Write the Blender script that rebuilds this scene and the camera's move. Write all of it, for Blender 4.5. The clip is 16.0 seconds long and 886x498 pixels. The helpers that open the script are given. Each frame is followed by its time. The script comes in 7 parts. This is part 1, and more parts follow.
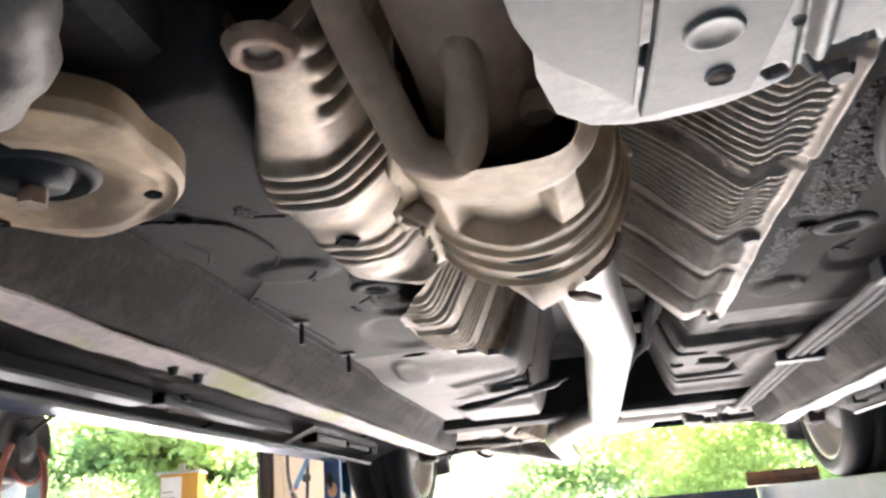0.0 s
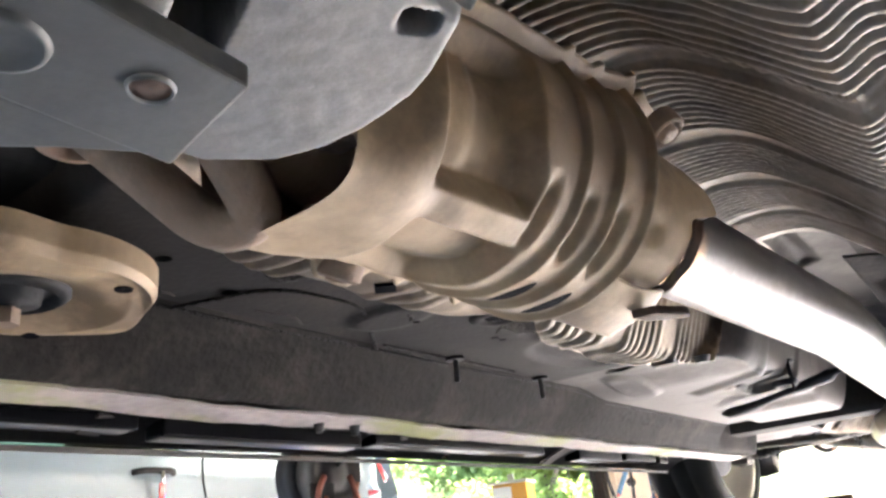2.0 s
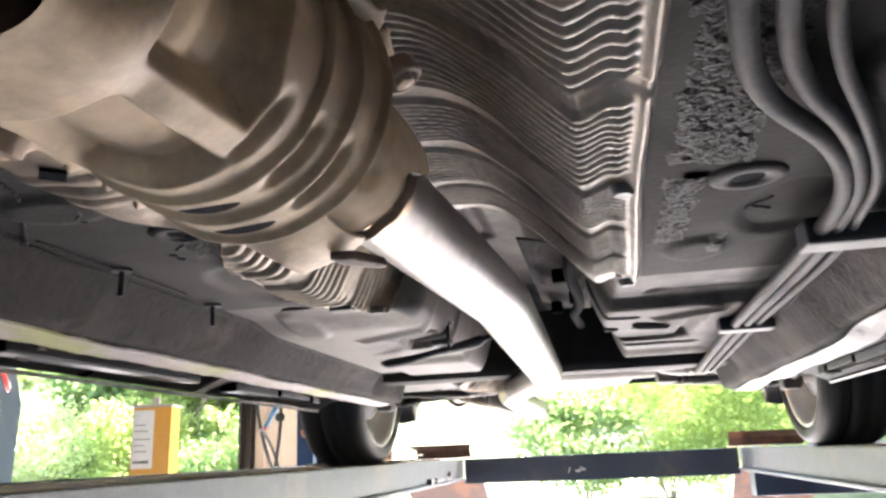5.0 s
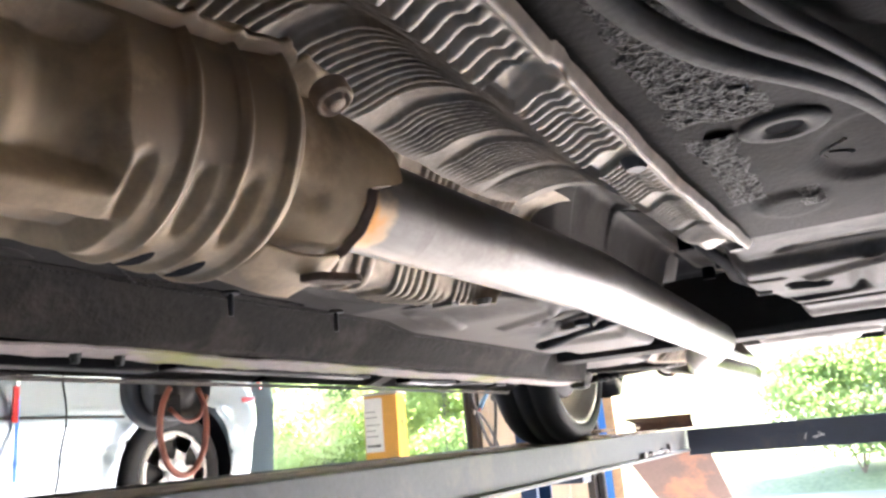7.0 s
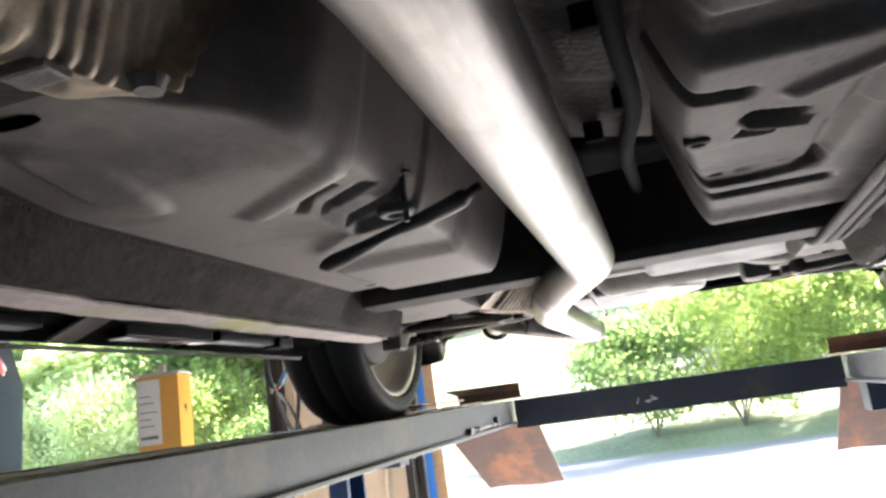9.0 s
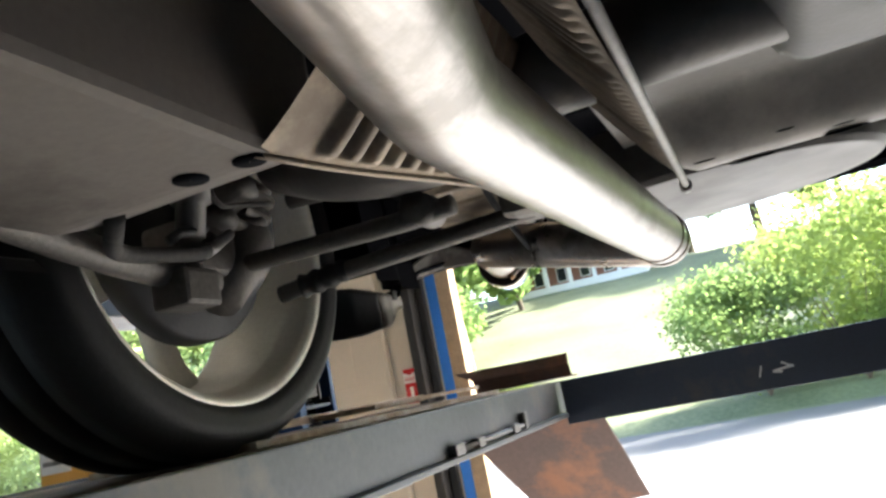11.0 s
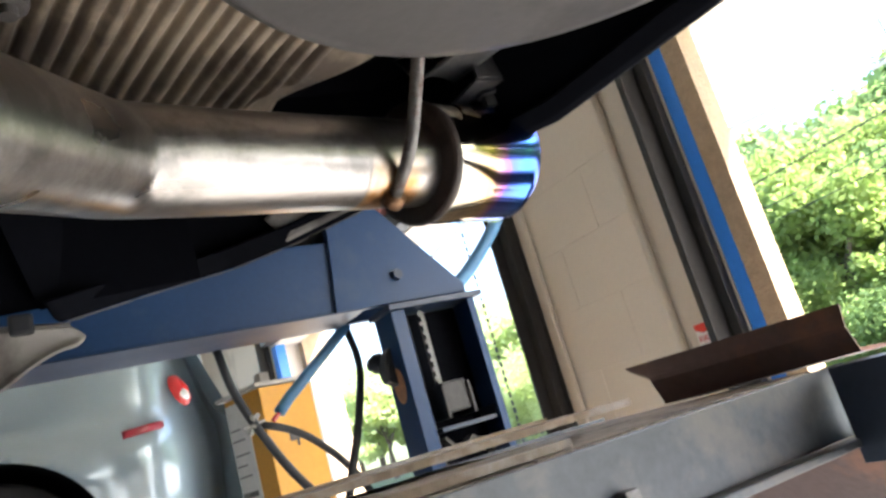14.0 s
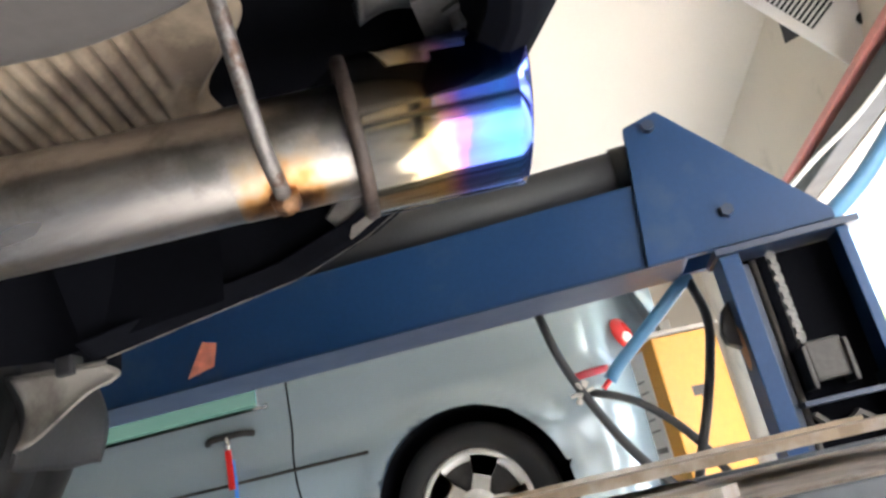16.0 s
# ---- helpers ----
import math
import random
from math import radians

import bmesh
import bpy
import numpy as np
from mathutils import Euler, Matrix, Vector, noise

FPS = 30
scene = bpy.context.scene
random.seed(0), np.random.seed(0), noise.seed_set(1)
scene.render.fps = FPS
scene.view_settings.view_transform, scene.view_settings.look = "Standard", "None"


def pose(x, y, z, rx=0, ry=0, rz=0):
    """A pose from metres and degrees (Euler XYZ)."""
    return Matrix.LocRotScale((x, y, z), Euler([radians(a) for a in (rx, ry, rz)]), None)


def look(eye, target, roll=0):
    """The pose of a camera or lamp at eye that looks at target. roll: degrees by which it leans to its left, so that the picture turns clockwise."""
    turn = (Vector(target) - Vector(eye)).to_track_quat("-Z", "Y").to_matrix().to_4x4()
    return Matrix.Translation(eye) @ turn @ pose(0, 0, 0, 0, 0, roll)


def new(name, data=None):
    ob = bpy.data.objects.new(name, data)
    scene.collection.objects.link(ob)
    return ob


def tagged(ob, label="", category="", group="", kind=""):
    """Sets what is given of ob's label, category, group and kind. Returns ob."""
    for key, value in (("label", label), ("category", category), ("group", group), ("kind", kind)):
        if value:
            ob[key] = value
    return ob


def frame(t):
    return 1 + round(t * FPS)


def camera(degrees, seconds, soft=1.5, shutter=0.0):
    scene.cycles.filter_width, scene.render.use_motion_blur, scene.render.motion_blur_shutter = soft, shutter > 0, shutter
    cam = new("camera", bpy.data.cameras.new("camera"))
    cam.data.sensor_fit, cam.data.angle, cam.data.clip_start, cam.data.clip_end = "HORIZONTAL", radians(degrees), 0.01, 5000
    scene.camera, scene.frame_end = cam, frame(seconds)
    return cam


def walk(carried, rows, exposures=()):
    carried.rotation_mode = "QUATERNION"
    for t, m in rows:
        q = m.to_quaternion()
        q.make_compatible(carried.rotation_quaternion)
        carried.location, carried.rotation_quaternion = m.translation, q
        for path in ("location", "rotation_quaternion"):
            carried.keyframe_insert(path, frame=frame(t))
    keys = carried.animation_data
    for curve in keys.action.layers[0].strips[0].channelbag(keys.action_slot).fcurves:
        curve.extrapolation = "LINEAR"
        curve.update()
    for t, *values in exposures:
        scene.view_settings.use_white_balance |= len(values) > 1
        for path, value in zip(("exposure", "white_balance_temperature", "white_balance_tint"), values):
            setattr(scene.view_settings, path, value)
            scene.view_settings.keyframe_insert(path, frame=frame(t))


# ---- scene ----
PATH = [
    (0, (-0.100, 0.300, 1.430), (-0.397, 2.161, 2.100), -5.2),
    (0.5, (0.034, 0.398, 1.464), (-0.772, 2.073, 2.200), -4.7),
    (1, (0.059, 0.433, 1.479), (-0.913, 2.004, 2.246), -5.3),
    (1.5, (0.066, 0.453, 1.491), (-0.973, 1.973, 2.272), -6.9),
    (2, (0.073, 0.454, 1.466), (-0.987, 1.980, 2.205), -6.4),
    (2.5, (0.075, 0.455, 1.461), (-0.837, 2.107, 2.126), -7.0),
    (3, (-0.010, 0.455, 1.442), (-0.654, 2.244, 2.063), -4.3),
    (3.5, (-0.089, 0.471, 1.474), (-0.346, 2.365, 2.062), -1.4),
    (4, (-0.092, 0.462, 1.474), (-0.201, 2.383, 2.020), -0.9),
    (4.2, (-0.082, 0.463, 1.472), (-0.177, 2.387, 2.010), -0.3),
    (6.3, (0.250, 0.516, 1.476), (-0.705, 2.194, 2.000), -7.0),
    (6.5, (0.242, 0.524, 1.479), (-0.730, 2.193, 1.996), -6.7),
    (7, (0.206, 0.529, 1.483), (-0.715, 2.234, 1.978), -5.1),
    (7.5, (0.107, 0.544, 1.497), (-0.563, 2.365, 1.980), -6.0),
    (8, (0.032, 0.607, 1.472), (-0.386, 2.511, 1.922), -8.6),
    (8.5, (0.019, 0.823, 1.460), (-0.396, 2.735, 1.874), -9.4),
    (9, (0.023, 1.077, 1.466), (-0.480, 2.971, 1.867), -7.9),
    (9.2, (0.006, 1.181, 1.464), (-0.512, 3.072, 1.860), -7.8),
    (11.3, (-0.054, 2.375, 1.474), (-0.834, 4.179, 1.845), -11.0),
    (11.5, (-0.028, 2.438, 1.469), (-0.873, 4.210, 1.847), -9.9),
    (12, (-0.003, 2.677, 1.483), (-1.072, 4.325, 1.859), -12.6),
    (12.5, (-0.067, 2.875, 1.471), (-1.255, 4.443, 1.830), -15.0),
    (13, (-0.047, 3.108, 1.464), (-1.355, 4.569, 1.854), -16.5),
    (13.5, (-0.019, 3.358, 1.498), (-1.549, 4.572, 1.929), -16.4),
    (14, (-0.015, 3.456, 1.493), (-1.655, 4.497, 1.969), -16.2),
    (14.5, (-0.091, 3.583, 1.494), (-1.851, 4.364, 2.035), -15.9),
    (15, (-0.101, 3.757, 1.491), (-1.982, 3.978, 2.133), -13.1),
    (15.5, (-0.119, 3.832, 1.496), (-2.011, 3.745, 2.152), -13.1),
    (16, (-0.104, 3.889, 1.490), (-1.983, 3.614, 2.117), -12.9),
]
LENS = 60.5
EXPOSURES = [(0, 4.7, 6500, 16), (0.5, 4.7, 6500, 16), (1.5, 4.95, 6500, 16), (2.5, 4.85, 6500, 16), (3.4, 4.65, 6500, 16), (4.2, 4.5, 6500, 16), (6.3, 4.6, 6500, 17), (7.5, 4.6, 6500, 17), (8.0, 4.55, 6500, 15), (8.5, 3.85, 6500, 13), (9, 3.65, 6500, 12), (12.0, 2.55, 6500, 7), (12.5, 2.65, 6500, 7), (13.5, 2.8, 6350, 9), (14.5, 3.0, 6150, 9), (15, 3.05, 6300, 10), (16, 3.45, 6250, 10)]
cam = camera(LENS, 16.0, soft=2.8)
walk(cam, [(t, look(e, g, r)) for t, e, g, r in PATH], EXPOSURES)

# ---- light ----
SUN_EL, SUN_AZ = radians(38), radians(58)
world = bpy.data.worlds.new("daylight")
scene.world = world
world.use_nodes = True
wn = world.node_tree.nodes
sky = wn.new("ShaderNodeTexSky")
sky.sky_type, sky.sun_disc = "NISHITA", False
sky.sun_elevation, sky.sun_rotation = SUN_EL, SUN_AZ
sky.air_density, sky.dust_density = 1.0, 2.0
world.node_tree.links.new(sky.outputs[0], wn["Background"].inputs[0])
wn["Background"].inputs[1].default_value = 0.15
sun = new("sun", bpy.data.lights.new("sun", "SUN"))
sun.data.energy, sun.data.angle, sun.data.color = 5.0, radians(2.0), (1.0, 0.96, 0.89)
sun_dir = Vector((math.sin(SUN_AZ) * math.cos(SUN_EL), math.cos(SUN_AZ) * math.cos(SUN_EL), math.sin(SUN_EL)))
sun.matrix_world = look(sun_dir * 60, (0, 0, 0))


# ---- materials ----
def material(name, color, rough=0.5, metal=0.0, vary=0.25, scale=8.0, grain=60.0, bump=0.1, tint=None, stain=0.0,
             stain_color=(0.1, 0.07, 0.05), stain_scale=5.0, coat=0.0, rough_vary=0.15, relief=0.004, stretch=(1, 1, 1), per_piece=0.0):
    m = bpy.data.materials.new(name)
    m.use_nodes = True
    nt = m.node_tree
    n, l = nt.nodes, nt.links
    b = n["Principled BSDF"]
    tc = n.new("ShaderNodeTexCoord")
    mp = n.new("ShaderNodeMapping")
    mp.inputs["Scale"].default_value = stretch
    l.new(tc.outputs["Object"], mp.inputs[0])
    big = n.new("ShaderNodeTexNoise")
    big.inputs["Scale"].default_value, big.inputs["Detail"].default_value = scale, 4
    l.new(mp.outputs[0], big.inputs["Vector"])
    fine = n.new("ShaderNodeTexNoise")
    fine.inputs["Scale"].default_value, fine.inputs["Detail"].default_value = grain, 3
    l.new(mp.outputs[0], fine.inputs["Vector"])
    ramp = n.new("ShaderNodeValToRGB")
    c = Vector(color)
    dark = c * (1 - vary)
    light = Vector(tint) if tint else c * (1 + vary)
    ramp.color_ramp.elements[0].position, ramp.color_ramp.elements[1].position = 0.3, 0.72
    ramp.color_ramp.elements[0].color = (*dark, 1)
    ramp.color_ramp.elements[1].color = (*[min(v, 0.95) for v in light], 1)
    mix = n.new("ShaderNodeMix")
    mix.data_type = "FLOAT"
    mix.inputs[0].default_value = 0.4
    l.new(big.outputs["Fac"], mix.inputs[2])
    l.new(fine.outputs["Fac"], mix.inputs[3])
    l.new(mix.outputs[0], ramp.inputs[0])
    out = ramp.outputs[0]
    if stain:
        sn = n.new("ShaderNodeTexNoise")
        sn.inputs["Scale"].default_value, sn.inputs["Detail"].default_value, sn.inputs["Roughness"].default_value = stain_scale, 6, 0.65
        l.new(tc.outputs["Object"], sn.inputs["Vector"])
        sr = n.new("ShaderNodeValToRGB")
        sr.color_ramp.elements[0].position, sr.color_ramp.elements[1].position = 0.62 - 0.25 * stain, 0.72 - 0.2 * stain
        l.new(sn.outputs["Fac"], sr.inputs[0])
        cm = n.new("ShaderNodeMix")
        cm.data_type = "RGBA"
        l.new(sr.outputs[0], cm.inputs[0])
        l.new(out, cm.inputs[6])
        cm.inputs[7].default_value = (*stain_color, 1)
        out = cm.outputs[2]
    if per_piece:
        oi = n.new("ShaderNodeObjectInfo")
        hs = n.new("ShaderNodeHueSaturation")
        mr = n.new("ShaderNodeMapRange")
        mr.inputs[3].default_value, mr.inputs[4].default_value = 1 - per_piece, 1 + per_piece
        l.new(oi.outputs["Random"], mr.inputs[0])
        l.new(mr.outputs[0], hs.inputs["Value"])
        l.new(out, hs.inputs["Color"])
        out = hs.outputs[0]
    l.new(out, b.inputs["Base Color"])
    rr = n.new("ShaderNodeMapRange")
    rr.inputs[3].default_value, rr.inputs[4].default_value = max(0.03, rough - rough_vary), min(1, rough + rough_vary)
    l.new(big.outputs["Fac"], rr.inputs[0])
    l.new(rr.outputs[0], b.inputs["Roughness"])
    b.inputs["Metallic"].default_value = metal
    b.inputs["Coat Weight"].default_value = coat
    if bump:
        bp = n.new("ShaderNodeBump")
        bp.inputs["Strength"].default_value, bp.inputs["Distance"].default_value = bump, relief
        l.new(fine.outputs["Fac"], bp.inputs["Height"])
        l.new(bp.outputs[0], b.inputs["Normal"])
    return m


def emitter(name, color, strength):
    m = bpy.data.materials.new(name)
    m.use_nodes = True
    b = m.node_tree.nodes["Principled BSDF"]
    b.inputs["Base Color"].default_value = (*color, 1)
    b.inputs["Emission Color"].default_value = (*color, 1)
    b.inputs["Emission Strength"].default_value = strength
    return m


M = {}
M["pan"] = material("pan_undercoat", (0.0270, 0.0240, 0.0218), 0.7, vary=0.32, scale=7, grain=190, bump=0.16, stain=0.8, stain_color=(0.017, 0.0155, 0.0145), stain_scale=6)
# same undercoat, darkened for the shade on the right half
M["pan_shade"] = material("shaded_pan_undercoat", (0.0150, 0.0130, 0.0115), 0.7, vary=0.36, scale=8, grain=190, bump=0.18, stain=0.7, stain_color=(0.010, 0.009, 0.0085), stain_scale=6)
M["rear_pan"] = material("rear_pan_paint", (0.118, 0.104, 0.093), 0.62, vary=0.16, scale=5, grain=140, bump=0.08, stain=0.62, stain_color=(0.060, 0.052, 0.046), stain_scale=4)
# rear pan paint again, with the right side's shade in its colour
M["rear_pan_shade"] = material("shaded_rear_pan_paint", (0.060, 0.0525, 0.0465), 0.65, vary=0.2, scale=6, grain=140, bump=0.1, stain=0.55, stain_color=(0.024, 0.021, 0.019), stain_scale=5)
M["tar"] = material("coarse_sealer", (0.0135, 0.0122, 0.0112), 0.5, vary=0.5, scale=60, grain=260, bump=1.0, relief=0.01)
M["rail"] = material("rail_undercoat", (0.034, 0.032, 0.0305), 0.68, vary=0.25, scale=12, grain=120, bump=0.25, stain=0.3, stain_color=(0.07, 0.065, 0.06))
M["shield"] = material("dusty_aluminium", (0.275, 0.219, 0.160), 0.54, metal=0.4, vary=0.3, scale=14, grain=90, bump=0.12, stain=0.6, stain_color=(0.125, 0.095, 0.07), stain_scale=9)
M["shield_dark"] = material("grey_aluminium", (0.198, 0.164, 0.130), 0.52, metal=0.3, vary=0.35, scale=14, grain=90, bump=0.12, stain=0.45, stain_color=(0.095, 0.079, 0.063), stain_scale=8)
M["cat"] = material("heat_tanned_steel", (0.305, 0.221, 0.135), 0.6, metal=0.15, vary=0.2, scale=9, grain=130, bump=0.05, stain=0.6, stain_color=(0.165, 0.115, 0.070), stain_scale=10)
M["cast"] = material("rust_filmed_iron", (0.24, 0.18, 0.135), 0.7, metal=0.3, vary=0.3, scale=18, grain=160, bump=0.3, stain=0.4, stain_color=(0.16, 0.09, 0.055))
M["alloy"] = material("cast_aluminium", (0.165, 0.165, 0.158), 0.5, metal=0.5, vary=0.2, scale=16, grain=420, bump=0.25, relief=0.0006, stain=0.55, stain_color=(0.125, 0.123, 0.119), stain_scale=9)
# arm steel, darkened for the shadow it lies in
M["armsteel"] = material("shaded_arm_steel", (0.075, 0.077, 0.073), 0.5, metal=0.5, vary=0.2, scale=18, grain=300, bump=0.2, relief=0.0006, stain=0.5, stain_color=(0.05, 0.051, 0.049), stain_scale=8)
M["raw"] = material("overspray_plastic", (0.070, 0.060, 0.053), 0.55, vary=0.15, scale=9, grain=200, bump=0.1, stain=0.7, stain_color=(0.185, 0.168, 0.15), stain_scale=9)
# one pipe steel in three tones; the differing light is in the colour
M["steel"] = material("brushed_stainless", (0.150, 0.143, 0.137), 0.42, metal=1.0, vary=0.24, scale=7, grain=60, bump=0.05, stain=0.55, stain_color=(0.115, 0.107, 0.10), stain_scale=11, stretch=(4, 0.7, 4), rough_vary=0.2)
M["steel_rear"] = material("lit_brushed_stainless", (0.35, 0.32, 0.295), 0.32, metal=1.0, vary=0.2, scale=7, grain=60, bump=0.05, stain=0.5, stain_color=(0.20, 0.185, 0.17), stain_scale=13, stretch=(4, 0.7, 4), rough_vary=0.16)
M["steel_mid"] = material("half_lit_brushed_stainless", (0.225, 0.213, 0.203), 0.35, metal=1.0, vary=0.3, scale=7, grain=60, bump=0.05, stain=0.55, stain_color=(0.15, 0.14, 0.13), stain_scale=12, stretch=(4, 0.7, 4), rough_vary=0.18)
M["weld"] = material("burnt_weld", (0.20, 0.11, 0.06), 0.45, metal=0.9, vary=0.4, scale=60, grain=300, bump=0.5)
M["rust"] = material("dark_rust", (0.10, 0.065, 0.048), 0.75, metal=0.2, vary=0.4, scale=30, grain=200, bump=0.4)
M["rod"] = material("rust_flecked_rod", (0.17, 0.155, 0.145), 0.5, metal=0.6, vary=0.35, scale=60, grain=300, bump=0.2, stain=0.45, stain_color=(0.09, 0.055, 0.04), stain_scale=70)
M["plate"] = material("burnt_plate_steel", (0.042, 0.028, 0.022), 0.55, metal=0.3, vary=0.4, scale=40, grain=200, bump=0.3)
M["chrome"] = material("bright_steel", (0.75, 0.74, 0.73), 0.1, metal=1.0, vary=0.05, bump=0.0, rough_vary=0.04)
M["black"] = material("black_plastic", (0.016, 0.016, 0.018), 0.6, vary=0.3, scale=10, grain=180, bump=0.1)
# near black: real liners, and the shade of cavities and holes
M["void"] = material("liner_and_shade_black", (0.004, 0.0043, 0.006), 0.9, vary=0.3, scale=6, grain=120, bump=0.05)
M["rubber"] = material("tyre_rubber", (0.014, 0.014, 0.0145), 0.62, vary=0.25, scale=12, grain=160, bump=0.15)
M["rim"] = material("brake_dusted_rim", (0.86, 0.80, 0.71), 0.34, metal=0.1, vary=0.14, scale=7, grain=140, bump=0.04, stain=0.15, stain_color=(0.45, 0.38, 0.30))
M["iron"] = material("dirty_chassis_iron", (0.088, 0.080, 0.073), 0.55, metal=0.3, vary=0.35, scale=16, grain=150, bump=0.25)
M["paint"] = material("black_car_paint", (0.012, 0.012, 0.016), 0.16, metal=0.0, vary=0.05, scale=3, grain=500, bump=0.01, coat=0.6)
M["sill"] = material("dark_sill_undercoat", (0.021, 0.0185, 0.0165), 0.8, vary=0.4, scale=14, grain=120, bump=0.4, relief=0.006, stain=0.5, stain_color=(0.062, 0.052, 0.045), stain_scale=3.5)
M["primer"] = material("grey_underside_paint", (0.080, 0.074, 0.069), 0.45, vary=0.18, scale=7, grain=120, bump=0.05, stain=0.4, stain_color=(0.125, 0.114, 0.104))
M["well"] = material("dusty_well_paint", (0.066, 0.061, 0.058), 0.42, vary=0.14, scale=6, grain=120, bump=0.05, stain=0.6, stain_color=(0.030, 0.028, 0.028), stain_scale=3.2)
M["bare_dull"] = material("dull_sill_paint", (0.20, 0.19, 0.18), 0.5, vary=0.25, scale=20, grain=90, bump=0.1, stain=0.5, stain_color=(0.09, 0.085, 0.08), stain_scale=7)
M["bare"] = material("scraped_sill_paint", (0.40, 0.345, 0.325), 0.55, vary=0.3, scale=14, grain=90, bump=0.15, stain=0.5, stain_color=(0.34, 0.34, 0.15), stain_scale=5)
M["skirt"] = material("shiny_black_skirt", (0.007, 0.007, 0.008), 0.3, vary=0.3, scale=8, grain=160, bump=0.05, rough_vary=0.1)
M["lift"] = material("worn_lift_steel", (0.066, 0.072, 0.080), 0.45, metal=0.45, vary=0.25, scale=6, grain=90, bump=0.1, stain=0.45, stain_color=(0.11, 0.104, 0.098), stain_scale=6)
M["crossdark"] = material("blue_black_lift_paint", (0.028, 0.036, 0.055), 0.42, metal=0.1, vary=0.25, scale=5, grain=110, bump=0.08, stain=0.25, stain_color=(0.07, 0.065, 0.06))
M["rampsteel"] = material("rusting_ramp_steel", (0.10, 0.062, 0.055), 0.6, metal=0.3, vary=0.25, scale=6, grain=80, bump=0.2, stain=0.5, stain_color=(0.23, 0.10, 0.055), stain_scale=3.5)
M["deck"] = material("scuffed_deck", (0.26, 0.215, 0.175), 0.7, metal=0.1, vary=0.4, scale=18, grain=120, bump=0.6, stain=0.6, stain_color=(0.11, 0.085, 0.07), stain_scale=14, relief=0.01)
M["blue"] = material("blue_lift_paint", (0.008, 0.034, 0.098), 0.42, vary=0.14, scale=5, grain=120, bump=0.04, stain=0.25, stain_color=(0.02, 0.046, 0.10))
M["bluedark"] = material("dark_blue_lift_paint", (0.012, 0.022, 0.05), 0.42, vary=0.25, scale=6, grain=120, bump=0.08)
M["grey_steel"] = material("grey_chain_steel", (0.13, 0.125, 0.12), 0.5, metal=0.7, vary=0.3, scale=25, grain=150, bump=0.2)
M["wall"] = material("beige_block_paint", (0.55, 0.48, 0.385), 0.7, vary=0.06, scale=2.5, grain=90, bump=0.12, stain=0.15, stain_color=(0.40, 0.345, 0.27), stain_scale=2)
M["ceil"] = material("cream_ceiling_paint", (0.58, 0.53, 0.45), 0.75, vary=0.05, scale=2, grain=60, bump=0.05)
M["trim"] = material("bright_blue_trim", (0.04, 0.21, 0.68), 0.4, vary=0.08, scale=4, grain=100, bump=0.04)
M["stucco"] = material("tan_stucco", (0.40, 0.295, 0.19), 0.85, vary=0.18, scale=30, grain=110, bump=0.6, relief=0.01)
M["track"] = material("black_door_track", (0.035, 0.032, 0.03), 0.5, metal=0.4, vary=0.3, scale=9, grain=100, bump=0.15)
M["concrete"] = material("garage_concrete", (0.48, 0.465, 0.445), 0.8, vary=0.2, scale=1.2, grain=35, bump=0.15, stain=0.3, stain_color=(0.28, 0.265, 0.25), stain_scale=0.8, relief=0.01)
M["drive"] = material("pale_driveway", (0.56, 0.545, 0.525), 0.85, vary=0.12, scale=0.6, grain=20, bump=0.2, stain=0.3, stain_color=(0.46, 0.445, 0.425), stain_scale=0.4, relief=0.01)
# darker than the drive so that the yards bounce less light
M["yard"] = material("dim_yard_concrete", (0.34, 0.33, 0.315), 0.85, vary=0.14, scale=0.6, grain=20, bump=0.2, stain=0.3, stain_color=(0.26, 0.25, 0.235), stain_scale=0.4, relief=0.01)
M["asphalt"] = material("grey_asphalt", (0.13, 0.128, 0.125), 0.9, vary=0.2, scale=0.5, grain=25, bump=0.2, relief=0.01)
M["grass"] = material("mown_grass", (0.110, 0.140, 0.062), 0.9, vary=0.35, scale=0.25, grain=6, bump=0.5, tint=(0.20, 0.22, 0.12), relief=0.01)
M["bark"] = material("tree_bark", (0.12, 0.09, 0.065), 0.9, vary=0.3, scale=6, grain=30, bump=0.5, relief=0.01)
M["vanpaint"] = material("grey_blue_van_paint", (0.29, 0.355, 0.395), 0.26, metal=0.3, vary=0.03, scale=0.6, grain=500, bump=0.0, coat=0.8, rough_vary=0.04)
M["amber"] = material("orange_cabinet_paint", (0.62, 0.30, 0.035), 0.45, vary=0.1, scale=4, grain=80, bump=0.05)
M["red"] = material("red_plastic", (0.55, 0.03, 0.03), 0.25, vary=0.1, bump=0.0, coat=0.5)
M["dark_red"] = material("dark_red_reflector", (0.26, 0.015, 0.03), 0.3, vary=0.1, bump=0.0)
M["pink"] = material("faded_red_steel", (0.55, 0.20, 0.17), 0.5, vary=0.2, scale=10, bump=0.05)
M["white"] = material("off_white_enamel", (0.74, 0.72, 0.68), 0.4, vary=0.04, scale=3, bump=0.02)
M["paper"] = material("pale_label", (0.72, 0.70, 0.66), 0.6, vary=0.08, scale=20, bump=0.0)
M["hose_blue"] = material("blue_hose", (0.06, 0.17, 0.30), 0.45, vary=0.15, scale=20, bump=0.05)
M["hose_black"] = material("black_hose", (0.02, 0.02, 0.022), 0.5, vary=0.2, scale=20, bump=0.05)
M["hose_red"] = material("dusty_red_hose", (0.34, 0.11, 0.075), 0.55, vary=0.2, scale=20, bump=0.05)
